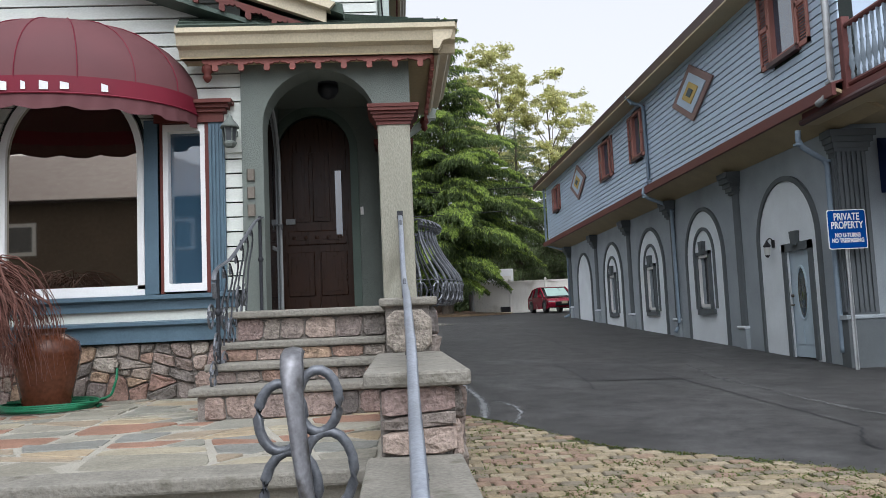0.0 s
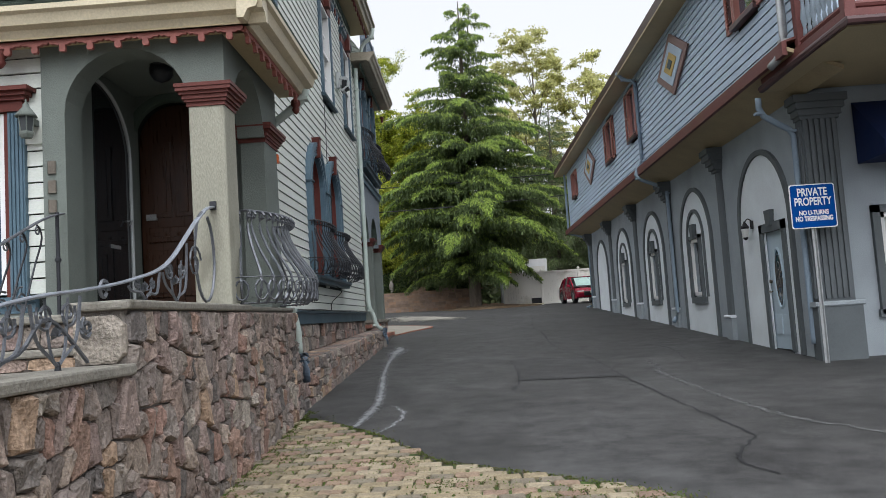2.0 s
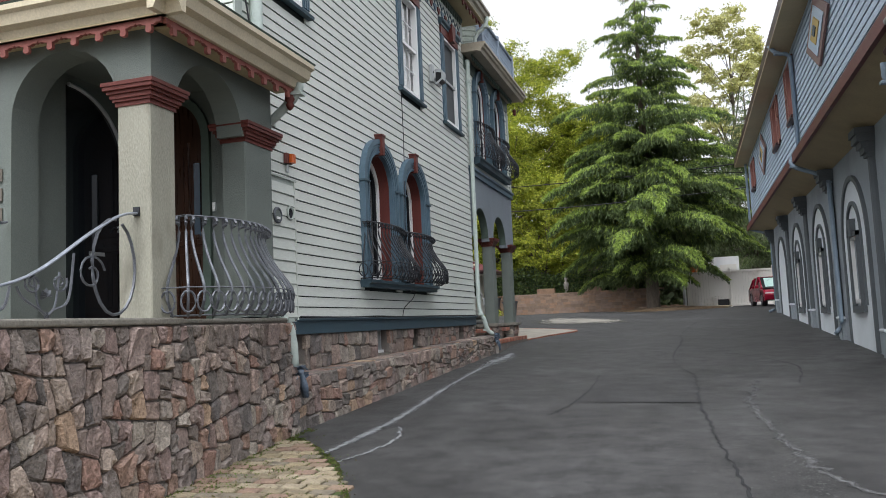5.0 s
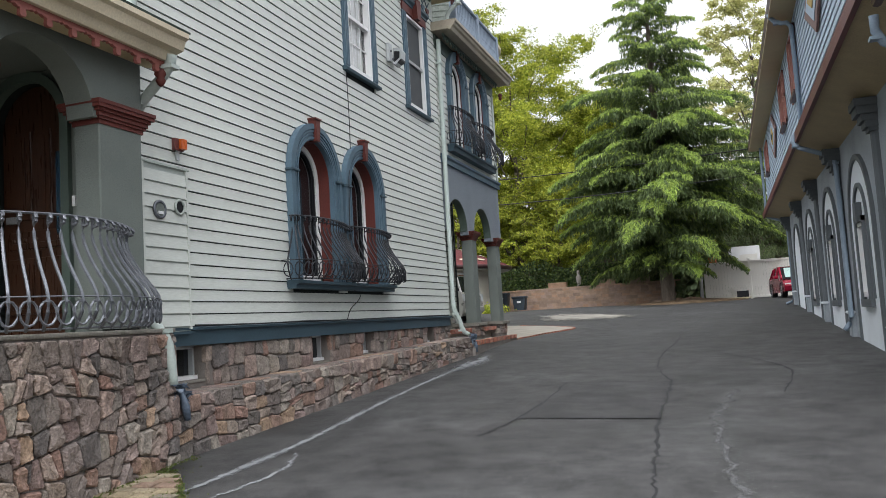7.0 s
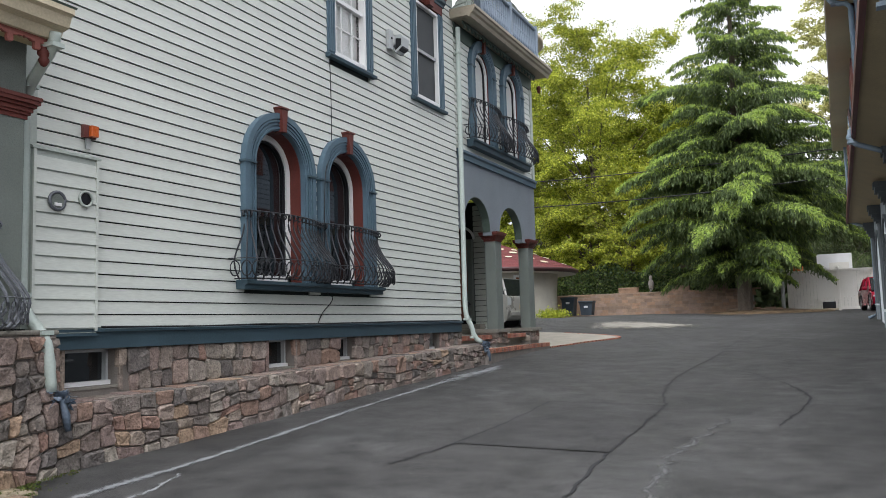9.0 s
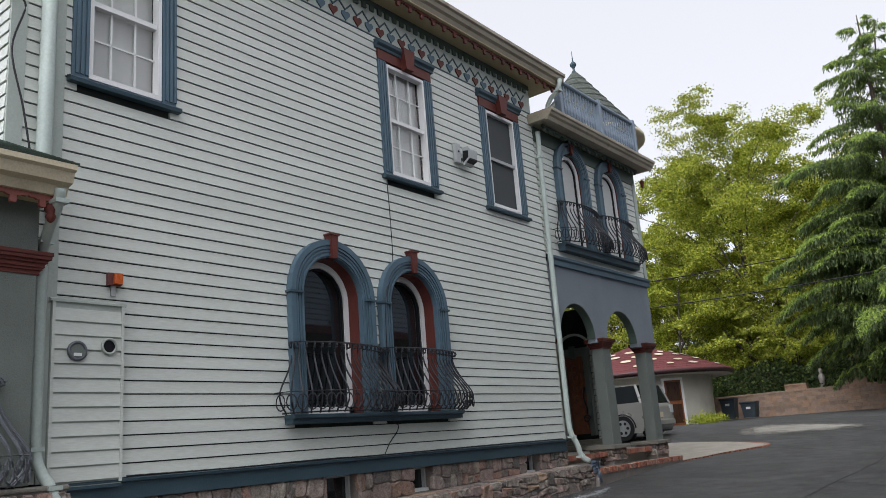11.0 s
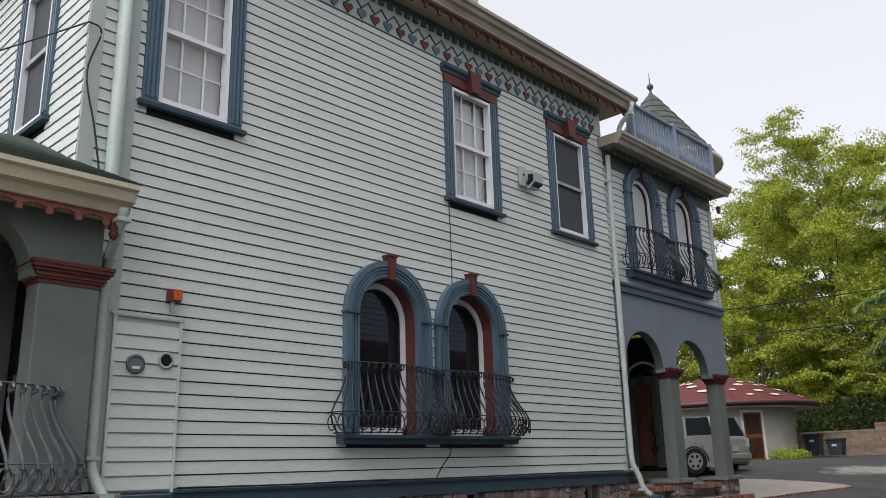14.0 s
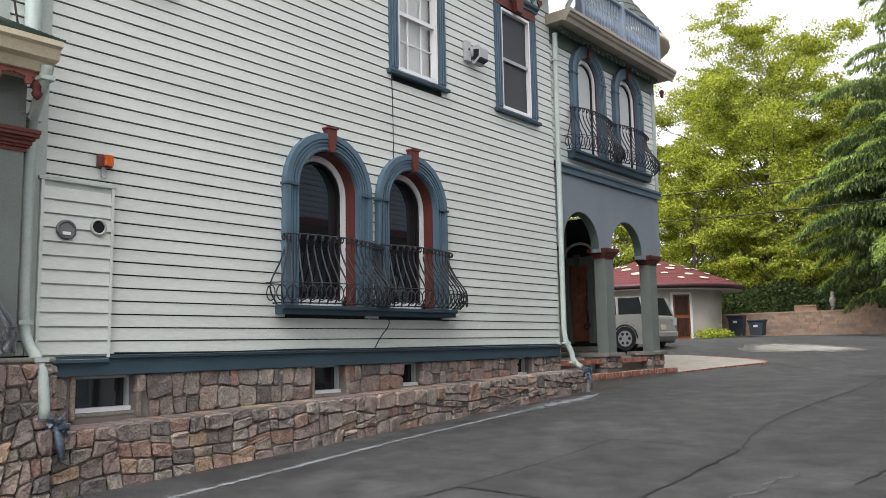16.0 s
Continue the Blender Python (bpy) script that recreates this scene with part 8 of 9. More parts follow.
# cars
CAR_GLASS = mat("tinted_car_glass", (0.012, 0.014, 0.016), 0.12, 0.1, 2, 40, 0.0, spec=0.25)
def car(name, label, m, paint, L, W, H, kind):
    d = thing(name, label, "car")
    d.matrix_world = m
    suv = kind == "suv"
    belt = H * (0.65 if suv else 0.60)
    bonnet = H * (0.60 if suv else 0.56)
    # side outline of the body, front at +x
    low = [(-L / 2 + 0.05, 0.35), (-L / 2, 0.55), (-L / 2 + 0.02, belt - 0.08), (-L / 2 + 0.10, belt), (L * 0.14, belt), (L * 0.42, bonnet - 0.06), (L / 2 - 0.04, bonnet - 0.25), (L / 2, 0.50), (L / 2 - 0.06, 0.26), (-L / 2 + 0.1, 0.26)]
    rings = []
    for w, k in ((-W / 2, 0.965), (-W / 2 + 0.09, 1.0), (W / 2 - 0.09, 1.0), (W / 2, 0.965)):
        rings.append([(x * k, w, 0.26 + (z - 0.26) * (0.97 if k < 1 else 1.0)) for x, z in low])
    n = len(low)
    s = Shape()
    s.add([p for r in rings for p in r], [tuple(range(n))] + [tuple(3 * n + i for i in range(n - 1, -1, -1))] + [(j * n + i, j * n + (i + 1) % n, (j + 1) * n + (i + 1) % n, (j + 1) * n + i) for j in range(3) for i in range(n)])
    body = part("body", s, paint, d)
    soft = body.modifiers.new("rounded", "BEVEL")
    soft.width, soft.segments, soft.limit_method = 0.09, 3, "ANGLE"
    top = [(-L / 2 + 0.10, belt - 0.02), (-L / 2 + (0.30 if suv else 0.62), H - (0.03 if suv else 0.09)), (-L * 0.1, H), (L * (0.04 if suv else 0.02), H - 0.03), (L * (0.20 if suv else 0.29), belt - 0.02)]
    s = Shape()
    n = len(top)
    s.add([(x, w * (1 - 0.16 * (z - belt) / (H - belt)), z) for w in (-W / 2 + 0.06, W / 2 - 0.06) for x, z in top], [tuple(range(n)), tuple(range(2 * n - 1, n - 1, -1))] + [(i, (i + 1) % n, n + (i + 1) % n, n + i) for i in range(n)])
    part("greenhouse", s, CAR_GLASS, d, "dark car windows")
    s = Shape()
    roofline = top[1:4]
    s.add([(x, w * 0.84, z + dz) for dz in (-0.03, 0.02) for w in (-W / 2 + 0.05, W / 2 - 0.05) for x, z in roofline], [(0, 1, 4, 3), (1, 2, 5, 4), (6, 9, 10, 7), (7, 10, 11, 8), (0, 3, 9, 6), (2, 8, 11, 5), (0, 6, 7, 1), (1, 7, 8, 2), (3, 4, 10, 9), (4, 5, 11, 10)])
    part("roof", s, paint, d)
    for sd in (-1, 1):
        for a, b in ((top[0], top[1]), (top[4], top[3]), ((-L * 0.02, belt), (-L * 0.04, H - 0.02)), ((-L * 0.27, belt), (-L * 0.25, H - 0.02))):
            part("pillar", Shape().tube([(a[0], sd * (W / 2 - 0.05), a[1]), (b[0], sd * (W / 2 - 0.05) * 0.85, b[1])], 0.045, 6), paint, d)
        part("mirror", Shape().box(L * 0.16, L * 0.16 + 0.14, sd * (W / 2 + 0.1) - 0.09, sd * (W / 2 + 0.1) + 0.09, belt, belt + 0.14, 0.03), paint, d)
        part("headlight", Shape().box(L / 2 - 0.30, L / 2 - 0.07, sd * (W / 2 - 0.22) - 0.18, sd * (W / 2 - 0.22) + 0.18, bonnet - 0.30, bonnet - 0.18, 0.03), GREY_PLASTIC, d, "clear headlight")
        part("tail_light", Shape().box(-L / 2 - 0.01, -L / 2 + 0.14, sd * (W / 2 - 0.12) - 0.09, sd * (W / 2 - 0.12) + 0.11, belt - 0.32, belt - 0.08, 0.02), GREY_PLASTIC if suv else RED, d, "tail light")
        for wx in (-L * (0.33 if suv else 0.31), L * 0.31):
            r = 0.37 if suv else 0.31
            w = part("wheel", Shape().tube([(wx, sd * (W / 2 - 0.2), r), (wx, sd * (W / 2 + 0.01), r)], r, 24), BLACK, d, "black tyre")
            part("rim", Shape().tube([(wx, sd * (W / 2), r), (wx, sd * (W / 2 + 0.025), r)], r * 0.66, 20), STEEL, w, "alloy rim")
            for q in range(6):
                a = q * math.tau / 6
                part("rim_gap", Shape().tube([(wx + r * 0.42 * math.cos(a), sd * (W / 2 + 0.02), r + r * 0.42 * math.sin(a)), (wx + r * 0.42 * math.cos(a), sd * (W / 2 + 0.03), r + r * 0.42 * math.sin(a))], r * 0.13, 8), BLACK, w)
            part("arch_lip", Shape().tube([(wx + (r + 0.05) * math.cos(a), sd * (W / 2 + 0.005), r + (r + 0.05) * math.sin(a)) for a in [math.pi * i / 12 for i in range(13)]], 0.025, 5), BLACK, d)
    part("grille", Shape().box(L / 2 - 0.06, L / 2 + 0.02, -W * 0.28, W * 0.28, 0.34, 0.56, 0.03), BLACK, d)
    part("bumper", Shape().box(-L / 2 - 0.05, -L / 2 + 0.1, -W / 2 + 0.08, W / 2 - 0.08, 0.38, 0.58, 0.04), paint if suv else BLACK, d)
    for x in (L / 2 + 0.005, -L / 2 - 0.03):
        part("number_plate", Shape().box(x, x + 0.02, -0.16, 0.16, 0.62 if suv else 0.44, 0.78 if suv else 0.58), CREAM, d, "plain licence plate bar")
    if not suv:
        part("sun_shade", Shape().add([(L * 0.255, -W * 0.36, belt + 0.05), (L * 0.255, W * 0.36, belt + 0.05), (L * 0.085, W * 0.32, H - 0.07), (L * 0.085, -W * 0.32, H - 0.07)], [(0, 1, 2, 3)]), mat("silver_green_shade", (0.42, 0.58, 0.52), 0.3, 0.1, 3, 30, 0.05, metal=0.3), d, "silvery windscreen sun shade")
    return d


PAINT_RED = mat("cherry_red_car_paint", (0.27, 0.010, 0.03), 0.25, 0.06, 2, 60, 0.0)
PAINT_SILVER = mat("champagne_silver_car_paint", (0.38, 0.37, 0.34), 0.3, 0.06, 2, 60, 0.0, metal=0.5)
car("hatchback", "cherry red hatchback with a sun shade parked nose-out", pose(8.5, 44.3, ground_z(8, 43.6), 0, 0, -84), PAINT_RED, 4.2, 1.74, 1.40, "hatch")
car("estate_car", "silver off-road estate car parked by the hut", pose(-5.08, 31.15, ground_z(-4.2, 30.8) + 0.01, 0, 0, 176), PAINT_SILVER, 4.5, 1.9, 1.66, "suv")

# lamp and wires
d = thing("street_lamp", "grey cobra-head street lamp among the trees", "street lamp", at=(4.3, 46.8, 1.8))
part("pole", Shape().tube([(0, 0, 0), (0, 0, 7.6)], [0.09, 0.06], 8), STEEL, d)
part("arm", Shape().tube(smooth_path([(0, 0, 7.4), (0.4, -0.6, 7.9), (1.2, -1.6, 8.1), (1.5, -2.2, 8.12)], 4), 0.03, 6), STEEL, d)
part("head", Shape().tube([(1.4, -2.0, 8.13), (1.55, -2.3, 8.14), (1.8, -2.7, 8.13), (2.0, -3.0, 8.1)], [0.05, 0.11, 0.13, 0.05], 8, flat=0.6), WHITE, d, "pale lamp head", True)
d = thing("overhead_wire", "black utility wires strung across the yard", "cable")
for a, b, sag in (((-26, 40, 8.4), (24, 44, 9.0), 1.6), ((-26, 41, 9.4), (24, 45, 10.0), 1.2), ((4.5, 46, 9.0), (20, 44, 8.2), 0.4)):
    A, B = Vector(a), Vector(b)
    part("wire", Shape().tube([A.lerp(B, t / 24) - Vector((0, 0, sag * math.sin(math.pi * t / 24))) for t in range(25)], 0.022, 5), BLACK, d)

# pale salt stains, cracks and seams on the drive
SALT = mat("pale_wash_stain", (0.185, 0.19, 0.195), 0.85, 0.25, 3, 40, 0.1)
SEAM = mat("dark_crack_filler", (0.022, 0.022, 0.024), 0.7, 0.2, 5, 60, 0.1)


def broken(m, scale, lo, hi):
    """Lets a thin surface mark fade out towards its rims and break up in patches."""
    n, l = m.node_tree.nodes, m.node_tree.links
    core = n.new("ShaderNodeAttribute")
    core.attribute_name = "core"
    geo = n.new("ShaderNodeNewGeometry")
    t = n.new("ShaderNodeTexNoise")
    t.inputs["Scale"].default_value, t.inputs["Detail"].default_value, t.inputs["Roughness"].default_value = scale, 8.0, 0.7
    l.new(geo.outputs["Position"], t.inputs["Vector"])
    add = n.new("ShaderNodeMath")
    add.operation = "MULTIPLY_ADD"
    add.inputs[1].default_value = 0.55
    l.new(core.outputs["Fac"], add.inputs[0])
    l.new(t.outputs[0], add.inputs[2])
    r = n.new("ShaderNodeMapRange")
    r.inputs[1].default_value, r.inputs[2].default_value = lo, hi
    l.new(add.outputs[0], r.inputs[0])
    l.new(r.outputs[0], n["Principled BSDF"].inputs["Alpha"])


TRACK = mat("faint_worn_track", (0.105, 0.105, 0.105), 0.85, 0.3, 6, 60, 0.2)
broken(TRACK, 7.0, 0.72, 1.1)
broken(SALT, 9.0, 0.62, 1.02)
broken(SEAM, 14.0, 0.62, 0.80)


def ribbon(name, pts, widths, material, label, seed, wob=0.02):
    rng = random.Random(seed)
    path = smooth_path([(x, y, 0) for x, y in pts], 14)
    s = Shape()
    vs = []
    for i, p in enumerate(path):
        a, b = path[max(0, i - 1)], path[min(len(path) - 1, i + 1)]
        t = (b - a).normalized()
        nrm = Vector((-t.y, t.x, 0))
        q = i / (len(path) - 1) * (len(widths) - 1)
        j = min(int(q), len(widths) - 2)
        w = (widths[j] * (1 - q + j) + widths[j + 1] * (q - j)) * rng.uniform(0.8, 1.2)
        c = p + nrm * rng.uniform(-wob, wob)
        for sg in (-1, 0, 1):
            e = c + nrm * w * sg
            vs.append((e.x, e.y, ground_z(e.x, e.y) + 0.004))
    s.add(vs, [f for i in range(len(path) - 1) for f in ((3 * i, 3 * i + 1, 3 * i + 4, 3 * i + 3), (3 * i + 1, 3 * i + 2, 3 * i + 5, 3 * i + 4))])
    ob = structure(name, s, material, label, "crack" if material is SEAM else "stain")
    core = ob.data.attributes.new("core", "FLOAT", "POINT")
    core.data.foreach_set("value", [0.0 if i % 3 != 1 else (0.0 if i < 3 or i >= len(vs) - 3 else 1.0) for i in range(len(ob.data.vertices))])
    return ob


ribbon("wash_stain", [(0.98, 9.9), (1.06, 10.6), (1.10, 11.4), (1.02, 12.7), (0.86, 14.5), (0.76, 16.1), (0.72, 17.6), (0.66, 18.6)], [0.05, 0.13, 0.10, 0.09, 0.11, 0.08, 0.12, 0.20], SALT, "pale wash stain along the ledge", 1, 0.012)
ribbon("wash_stain", [(0.72, 17.8), (0.70, 18.6), (0.72, 19.4), (0.62, 20.5)], [0.12, 0.32, 0.30, 0.10], SALT, "pale salt patch on the drive", 2, 0.06)
ribbon("wash_stain", [(1.28, 9.6), (1.45, 10.1), (1.50, 10.7), (1.30, 11.3)], [0.03, 0.05, 0.05, 0.03], SALT, "thin pale streak on the drive", 3)
ribbon("wash_stain", [(5.5, 15.5), (5.23, 13.35), (5.35, 11.4), (5.44, 10.0), (5.84, 8.8), (6.3, 7.9)], [0.05, 0.09, 0.06, 0.10, 0.08, 0.03], TRACK, "worn pale track down the drive", 4, 0.06)
CRACKS = ([(3.06, 16.3), (4.58, 16.35)], [(4.58, 16.35), (4.62, 14.8), (4.63, 13.4), (4.72, 11.7), (4.80, 10.4), (4.95, 8.6)],
          [(4.58, 16.35), (4.25, 18.2), (4.2, 20.2), (4.33, 23.2), (4.31, 26.2), (4.76, 32.0)], [(3.48, 21.1), (3.9, 21.05), (4.44, 20.9), (5.3, 20.05)],
          [(1.12, 28.6), (2.2, 27.3), (3.37, 26.2), (4.25, 25.7)], [(3.13, 28.0), (3.9, 28.3), (4.53, 28.2)], [(3.06, 16.3), (3.1, 14.6), (3.05, 13.3), (2.9, 12.2)],
          [(5.3, 20.05), (6.2, 17.5), (6.0, 15.0)], [(4.95, 8.6), (4.5, 7.8), (4.62, 7.2)])
for k, pts in enumerate(CRACKS):
    ribbon("drive_crack", pts, [0.022, 0.014, 0.028, 0.014, 0.022], SEAM, "dark jagged crack in the asphalt", 10 + k, 0.025)
PATCH = asphalt("asphalt_repair", (0.040, 0.039, 0.039))
structure("asphalt_patch", Shape().add([(x, y, ground_z(x, y) + 0.003) for x, y in ((3.06, 16.28), (3.1, 14.6), (3.05, 13.3), (4.62, 13.35), (4.62, 14.8), (4.57, 16.33))], [(0, 1, 2, 3, 4, 5)]), PATCH, "darker square asphalt repair", "patch")
# bare grit and crumbs on the drive
rg = np.random.default_rng(55)
def strew(n, cx, cy, sx, sy):
    return np.stack([cx + rg.normal(size=n) * sx, cy + rg.normal(size=n) * sy], 1)
grit = np.concatenate([strew(500, 5.35, 12.2, 0.05, 1.1), strew(600, 5.45, 9.8, 0.08, 0.8), strew(160, 4.9, 9.0, 0.35, 0.6), strew(160, 3.6, 10.5, 0.8, 1.2), np.stack([rg.uniform(0.8, 7.6, 300), rg.uniform(7, 24, 300)], 1)])
gv, gf = [], []
for i, (x, y) in enumerate(grit):
    r, a0 = 0.003 + 0.007 * rg.uniform() ** 2, rg.uniform(0, 6.28)
    for k in range(4):
        gv.append((x + r * math.cos(a0 + k * 1.57) * (1 + 0.4 * (k % 2)), y + 2.0 * r * math.sin(a0 + k * 1.57), ground_z(x, y) + 0.004))
    gf.append((4 * i, 4 * i + 1, 4 * i + 2, 4 * i + 3))
gs = Shape()
gs.v, gs.f = gv, gf
tagged(part("grit", gs, mat("pale_grit", (0.125, 0.125, 0.12), 0.9, 0.4, 20, 80, 0.1)), "pale worn grit and crumbs on the asphalt", "grit", "", "stuff")
ring = [(0.7 + 2.4 * math.cos(a) * 0.57 - 1.15 * math.sin(a) * 0.82, 32.8 + 2.4 * math.cos(a) * 0.82 + 1.15 * math.sin(a) * 0.57) for a in [i * math.tau / 40 for i in range(40)]]
WORN = mat("worn_pale_paving", (0.22, 0.205, 0.175), 0.9, 0.3, 1.5, 30, 0.3)
broken(WORN, 2.2, 0.50, 0.78)
disc = structure("pale_disc", Shape().add([(0.7, 32.8, ground_z(0.7, 32.8) + 0.02)] + [(x, y, ground_z(x, y) + 0.015) for x, y in ring], [(0, i + 1, (i + 1) % 40 + 1) for i in range(40)]), WORN, "pale paved island in the rear yard", "paving")
disc.data.attributes.new("core", "FLOAT", "POINT").data.foreach_set("value", [1.0] + [0.0] * (len(disc.data.vertices) - 1))


# ---- pieces: clapboards ----
def boards(parent, face, u0, u1, z0, z1, pitch, holes, material, gap=0.014):
    """Lapped boards; holes: (centre, half, bottom, spring, rise)."""
    n = int(round((z1 - z0) / pitch))
    pitch = (z1 - z0) / n
    for k in range(n):
        # the gap bares the dark backing, drawing the shadow line under each lap
        za, zb = z0 + k * pitch + gap, z0 + (k + 1) * pitch
        cuts = []
        for c, half, b, s, r in holes:
            top = s + r
            if zb <= b or za >= top:
                continue
            w = []
            for z in (za, zb):
                w.append(half if z <= s else half * math.sqrt(max(0.0, 1 - ((z - s) / r) ** 2)) if r > 0 and z < top else (half if r == 0 else 0.0))
            cuts.append((c, w[0], w[1]))
        cuts.sort()
        ends = [(u0, u0)]
        for c, wa, wb in cuts:
            ends += [(c - wa, c - wb), (c + wa, c + wb)]
        ends.append((u1, u1))
        for (la, lb), (ra, rb) in zip(ends[::2], ends[1::2]):
            if ra - la < 0.02:
                continue
            o1 = 0.016
            s = Shape().add([(-0.015, la, za), (o1, la, za), (0.004, lb, zb), (-0.015, lb, zb), (-0.015, ra, za), (o1, ra, za), (0.004, rb, zb), (-0.015, rb, zb)], [(0, 1, 2, 3), (7, 6, 5, 4), (0, 4, 5, 1), (1, 5, 6, 2), (2, 6, 7, 3), (3, 7, 4, 0)])
            part("clapboard", put(s, face), material, parent)


side_holes = [((a + b) / 2, (b - a) / 2 + 0.18, 2.24, d, r + 0.18) for a, b, c, d, r in ARCH_SIDE]
side_holes += [((a + b) / 2, (b - a) / 2 + 0.12, c - 0.06, d + 0.2, 0) for a, b, c, d in SASH_SIDE]
boards(wall_east, east, 10.46, 20.44, 1.78, 8.25, 0.1385, side_holes, MINT)
wing_holes = [((a + b) / 2, (b - a) / 2 + 0.18, 5.46, d, r + 0.18) for a, b, c, d, r in ARCH_WING]
boards(wall_wing, east, 20.46, 24.97, 5.31, 7.66, 0.1385, wing_holes, MINT)
boards(wall_front, main_front, -8.0, -0.15, 4.85, 8.25, 0.1385, [(-1.62, 0.54, 5.80, 7.94, 0)], MINT)
boards(wall_bay, bay_front, -6.0, -1.56, 2.0, 5.35, 0.155, [(-3.30, 0.76, 1.9, 3.5, 0.80), (-2.1, 0.36, 1.9, 3.9, 0)], MINT)
ann = [((a + b) / 2, (b - a) / 2 + 0.0, c - 0.02, d + 0.02, 0) for a, b, c, d in ((13.62, 14.62, 6.20, 7.66), (22.86, 23.72, 6.20, 7.55), (26.45, 27.40, 6.25, 7.52), (35.25, 36.15, 6.36, 7.42))]
boards(annex_upper, annex_up, 12.35, 38.2, 5.20, 7.78, 0.145, ann, ANNEX_BLUE, 0.016)


# ---- pieces: stones ----
def cut(poly, mx, my, dx, dy):
    """The part of a convex outline on the near side of a line through (mx, my) with normal (dx, dy)."""
    out = []
    for k in range(len(poly)):
        a, b = poly[k], poly[(k + 1) % len(poly)]
        fa, fb = (a[0] - mx) * dx + (a[1] - my) * dy, (b[0] - mx) * dx + (b[1] - my) * dy
        if fa <= 0:
            out.append(a)
        if (fa < 0 < fb) or (fb < 0 < fa):
            t = fa / (fa - fb)
            out.append((a[0] + (b[0] - a[0]) * t, a[1] + (b[1] - a[1]) * t))
    return out


def cells(width, height, su, sz, seed, skew):
    """Irregular blocky cells of about su by sz that fill a rectangle, split again and again by slanted lines."""
    rng = random.Random(seed)
    stack, out = [[(0.0, 0.0), (width, 0.0), (width, height), (0.0, height)]], []
    while stack:
        p = stack.pop()
        xs_, ys_ = [q[0] for q in p], [q[1] for q in p]
        w, h = (max(xs_) - min(xs_)) / su, (max(ys_) - min(ys_)) / sz
        if max(w, h) < rng.uniform(1.0, 1.75):
            out.append(p)
            continue
        t = rng.uniform(0.36, 0.64)
        mx, my = min(xs_) + t * (max(xs_) - min(xs_)), min(ys_) + t * (max(ys_) - min(ys_))
        lean = rng.uniform(-skew, skew)
        if w > h:
            my, dx, dy = (min(ys_) + max(ys_)) / 2, math.cos(lean), math.sin(lean)
        else:
            mx, dx, dy = (min(xs_) + max(xs_)) / 2, math.sin(lean), math.cos(lean)
        for sg in (1, -1):
            q = cut(p, mx, my, dx * sg, dy * sg)
            if len(q) >= 3:
                stack.append(q)
    # blunt the corners
    done = []
    for p in out:
        q = []
        for k in range(len(p)):
            a, b, c = p[k - 1], p[k], p[(k + 1) % len(p)]
            f = rng.uniform(0.06, 0.22)
            q.append((b[0] + (a[0] - b[0]) * f, b[1] + (a[1] - b[1]) * f))
            q.append((b[0] + (c[0] - b[0]) * f, b[1] + (c[1] - b[1]) * f))
        done.append(q)
    return done


def stone(poly, joint, depth, rng, rough=0.3):
    """One stone: back ring, shoulder ring, uneven front with a middle point."""
    n = len(poly)
    cx, cy = sum(p[0] for p in poly) / n, sum(p[1] for p in poly) / n

    def shrink(g):
        out = []
        for x, y in poly:
            r = math.hypot(x - cx, y - cy) + 1e-6
            k = max(0.3, 1 - g / r)
            out.append((cx + (x - cx) * k, cy + (y - cy) * k))
        return out

    a, b = shrink(joint), shrink(joint + depth * 0.28 + 0.003)
    tu, tz = rng.uniform(-1.6, 1.6) * depth, rng.uniform(-1.6, 1.6) * depth
    s = Shape()
    v = [(-0.03, x, y) for x, y in a] + [(depth * rng.uniform(0.45, 0.75), x, y) for x, y in a]
    v += [(depth * rng.uniform(1 - rough, 1 + rough) + tu * (x - cx) + tz * (y - cy), x, y) for x, y in b] + [(depth * rng.uniform(0.8, 1.05), cx, cy)]
    f = []
    for i in range(n):
        j = (i + 1) % n
        f += [(i, j, n + j, n + i), (n + i, n + j, 2 * n + j, 2 * n + i), (2 * n + i, 2 * n + j, 3 * n)]
    return s.add(v, f)


def rubble(parent, face, u0, u1, bottom, top, su, sz, seed, joint=0.008, depth=0.035, skip=(), name="stone", material=STONE, jitter=0.33):
    """Stones between two lines bottom(u) and top(u)."""
    rng = random.Random(seed)
    tall = top((u0 + u1) / 2) - bottom((u0 + u1) / 2)
    for poly in cells(u1 - u0, tall, su, sz, seed, jitter):
        q = []
        for x, y in poly:
            q.append((u0 + x, bottom(u0 + x) + (top(u0 + x) - bottom(u0 + x)) * y / tall))
        mu, mz = sum(p[0] for p in q) / len(q), sum(p[1] for p in q) / len(q)
        if any(a < mu < b and c < mz < d for a, b, c, d in skip):
            continue
        s = stone(q, joint, depth * rng.uniform(0.7, 1.5), rng)
        part(name, put(s, face), material, parent)


porch_side = lambda w, u, z: (0.22 + w, u, z)
gz = lambda off: (lambda u: ground_z(0.3, u) + off)
rubble(porch_wall, porch_side, 5.9, 10.84, gz(-0.06), lambda u: 1.722, 0.17, 0.23, 1, depth=0.05)
rubble(porch_wall, porch_side, 3.62, 5.9, gz(-0.06), lambda u: 1.32, 0.165, 0.24, 2, depth=0.05)
rubble(porch_wall, lambda w, u, z: (0.20 + w, u, z), 1.92, 3.6, gz(-0.06), lambda u: 0.95, 0.2, 0.2, 3)
rubble(porch_wall, lambda w, u, z: (u, 3.62 - w, z), -0.10, 0.24, lambda u: 1.02, lambda u: 1.32, 0.34, 0.16, 4)
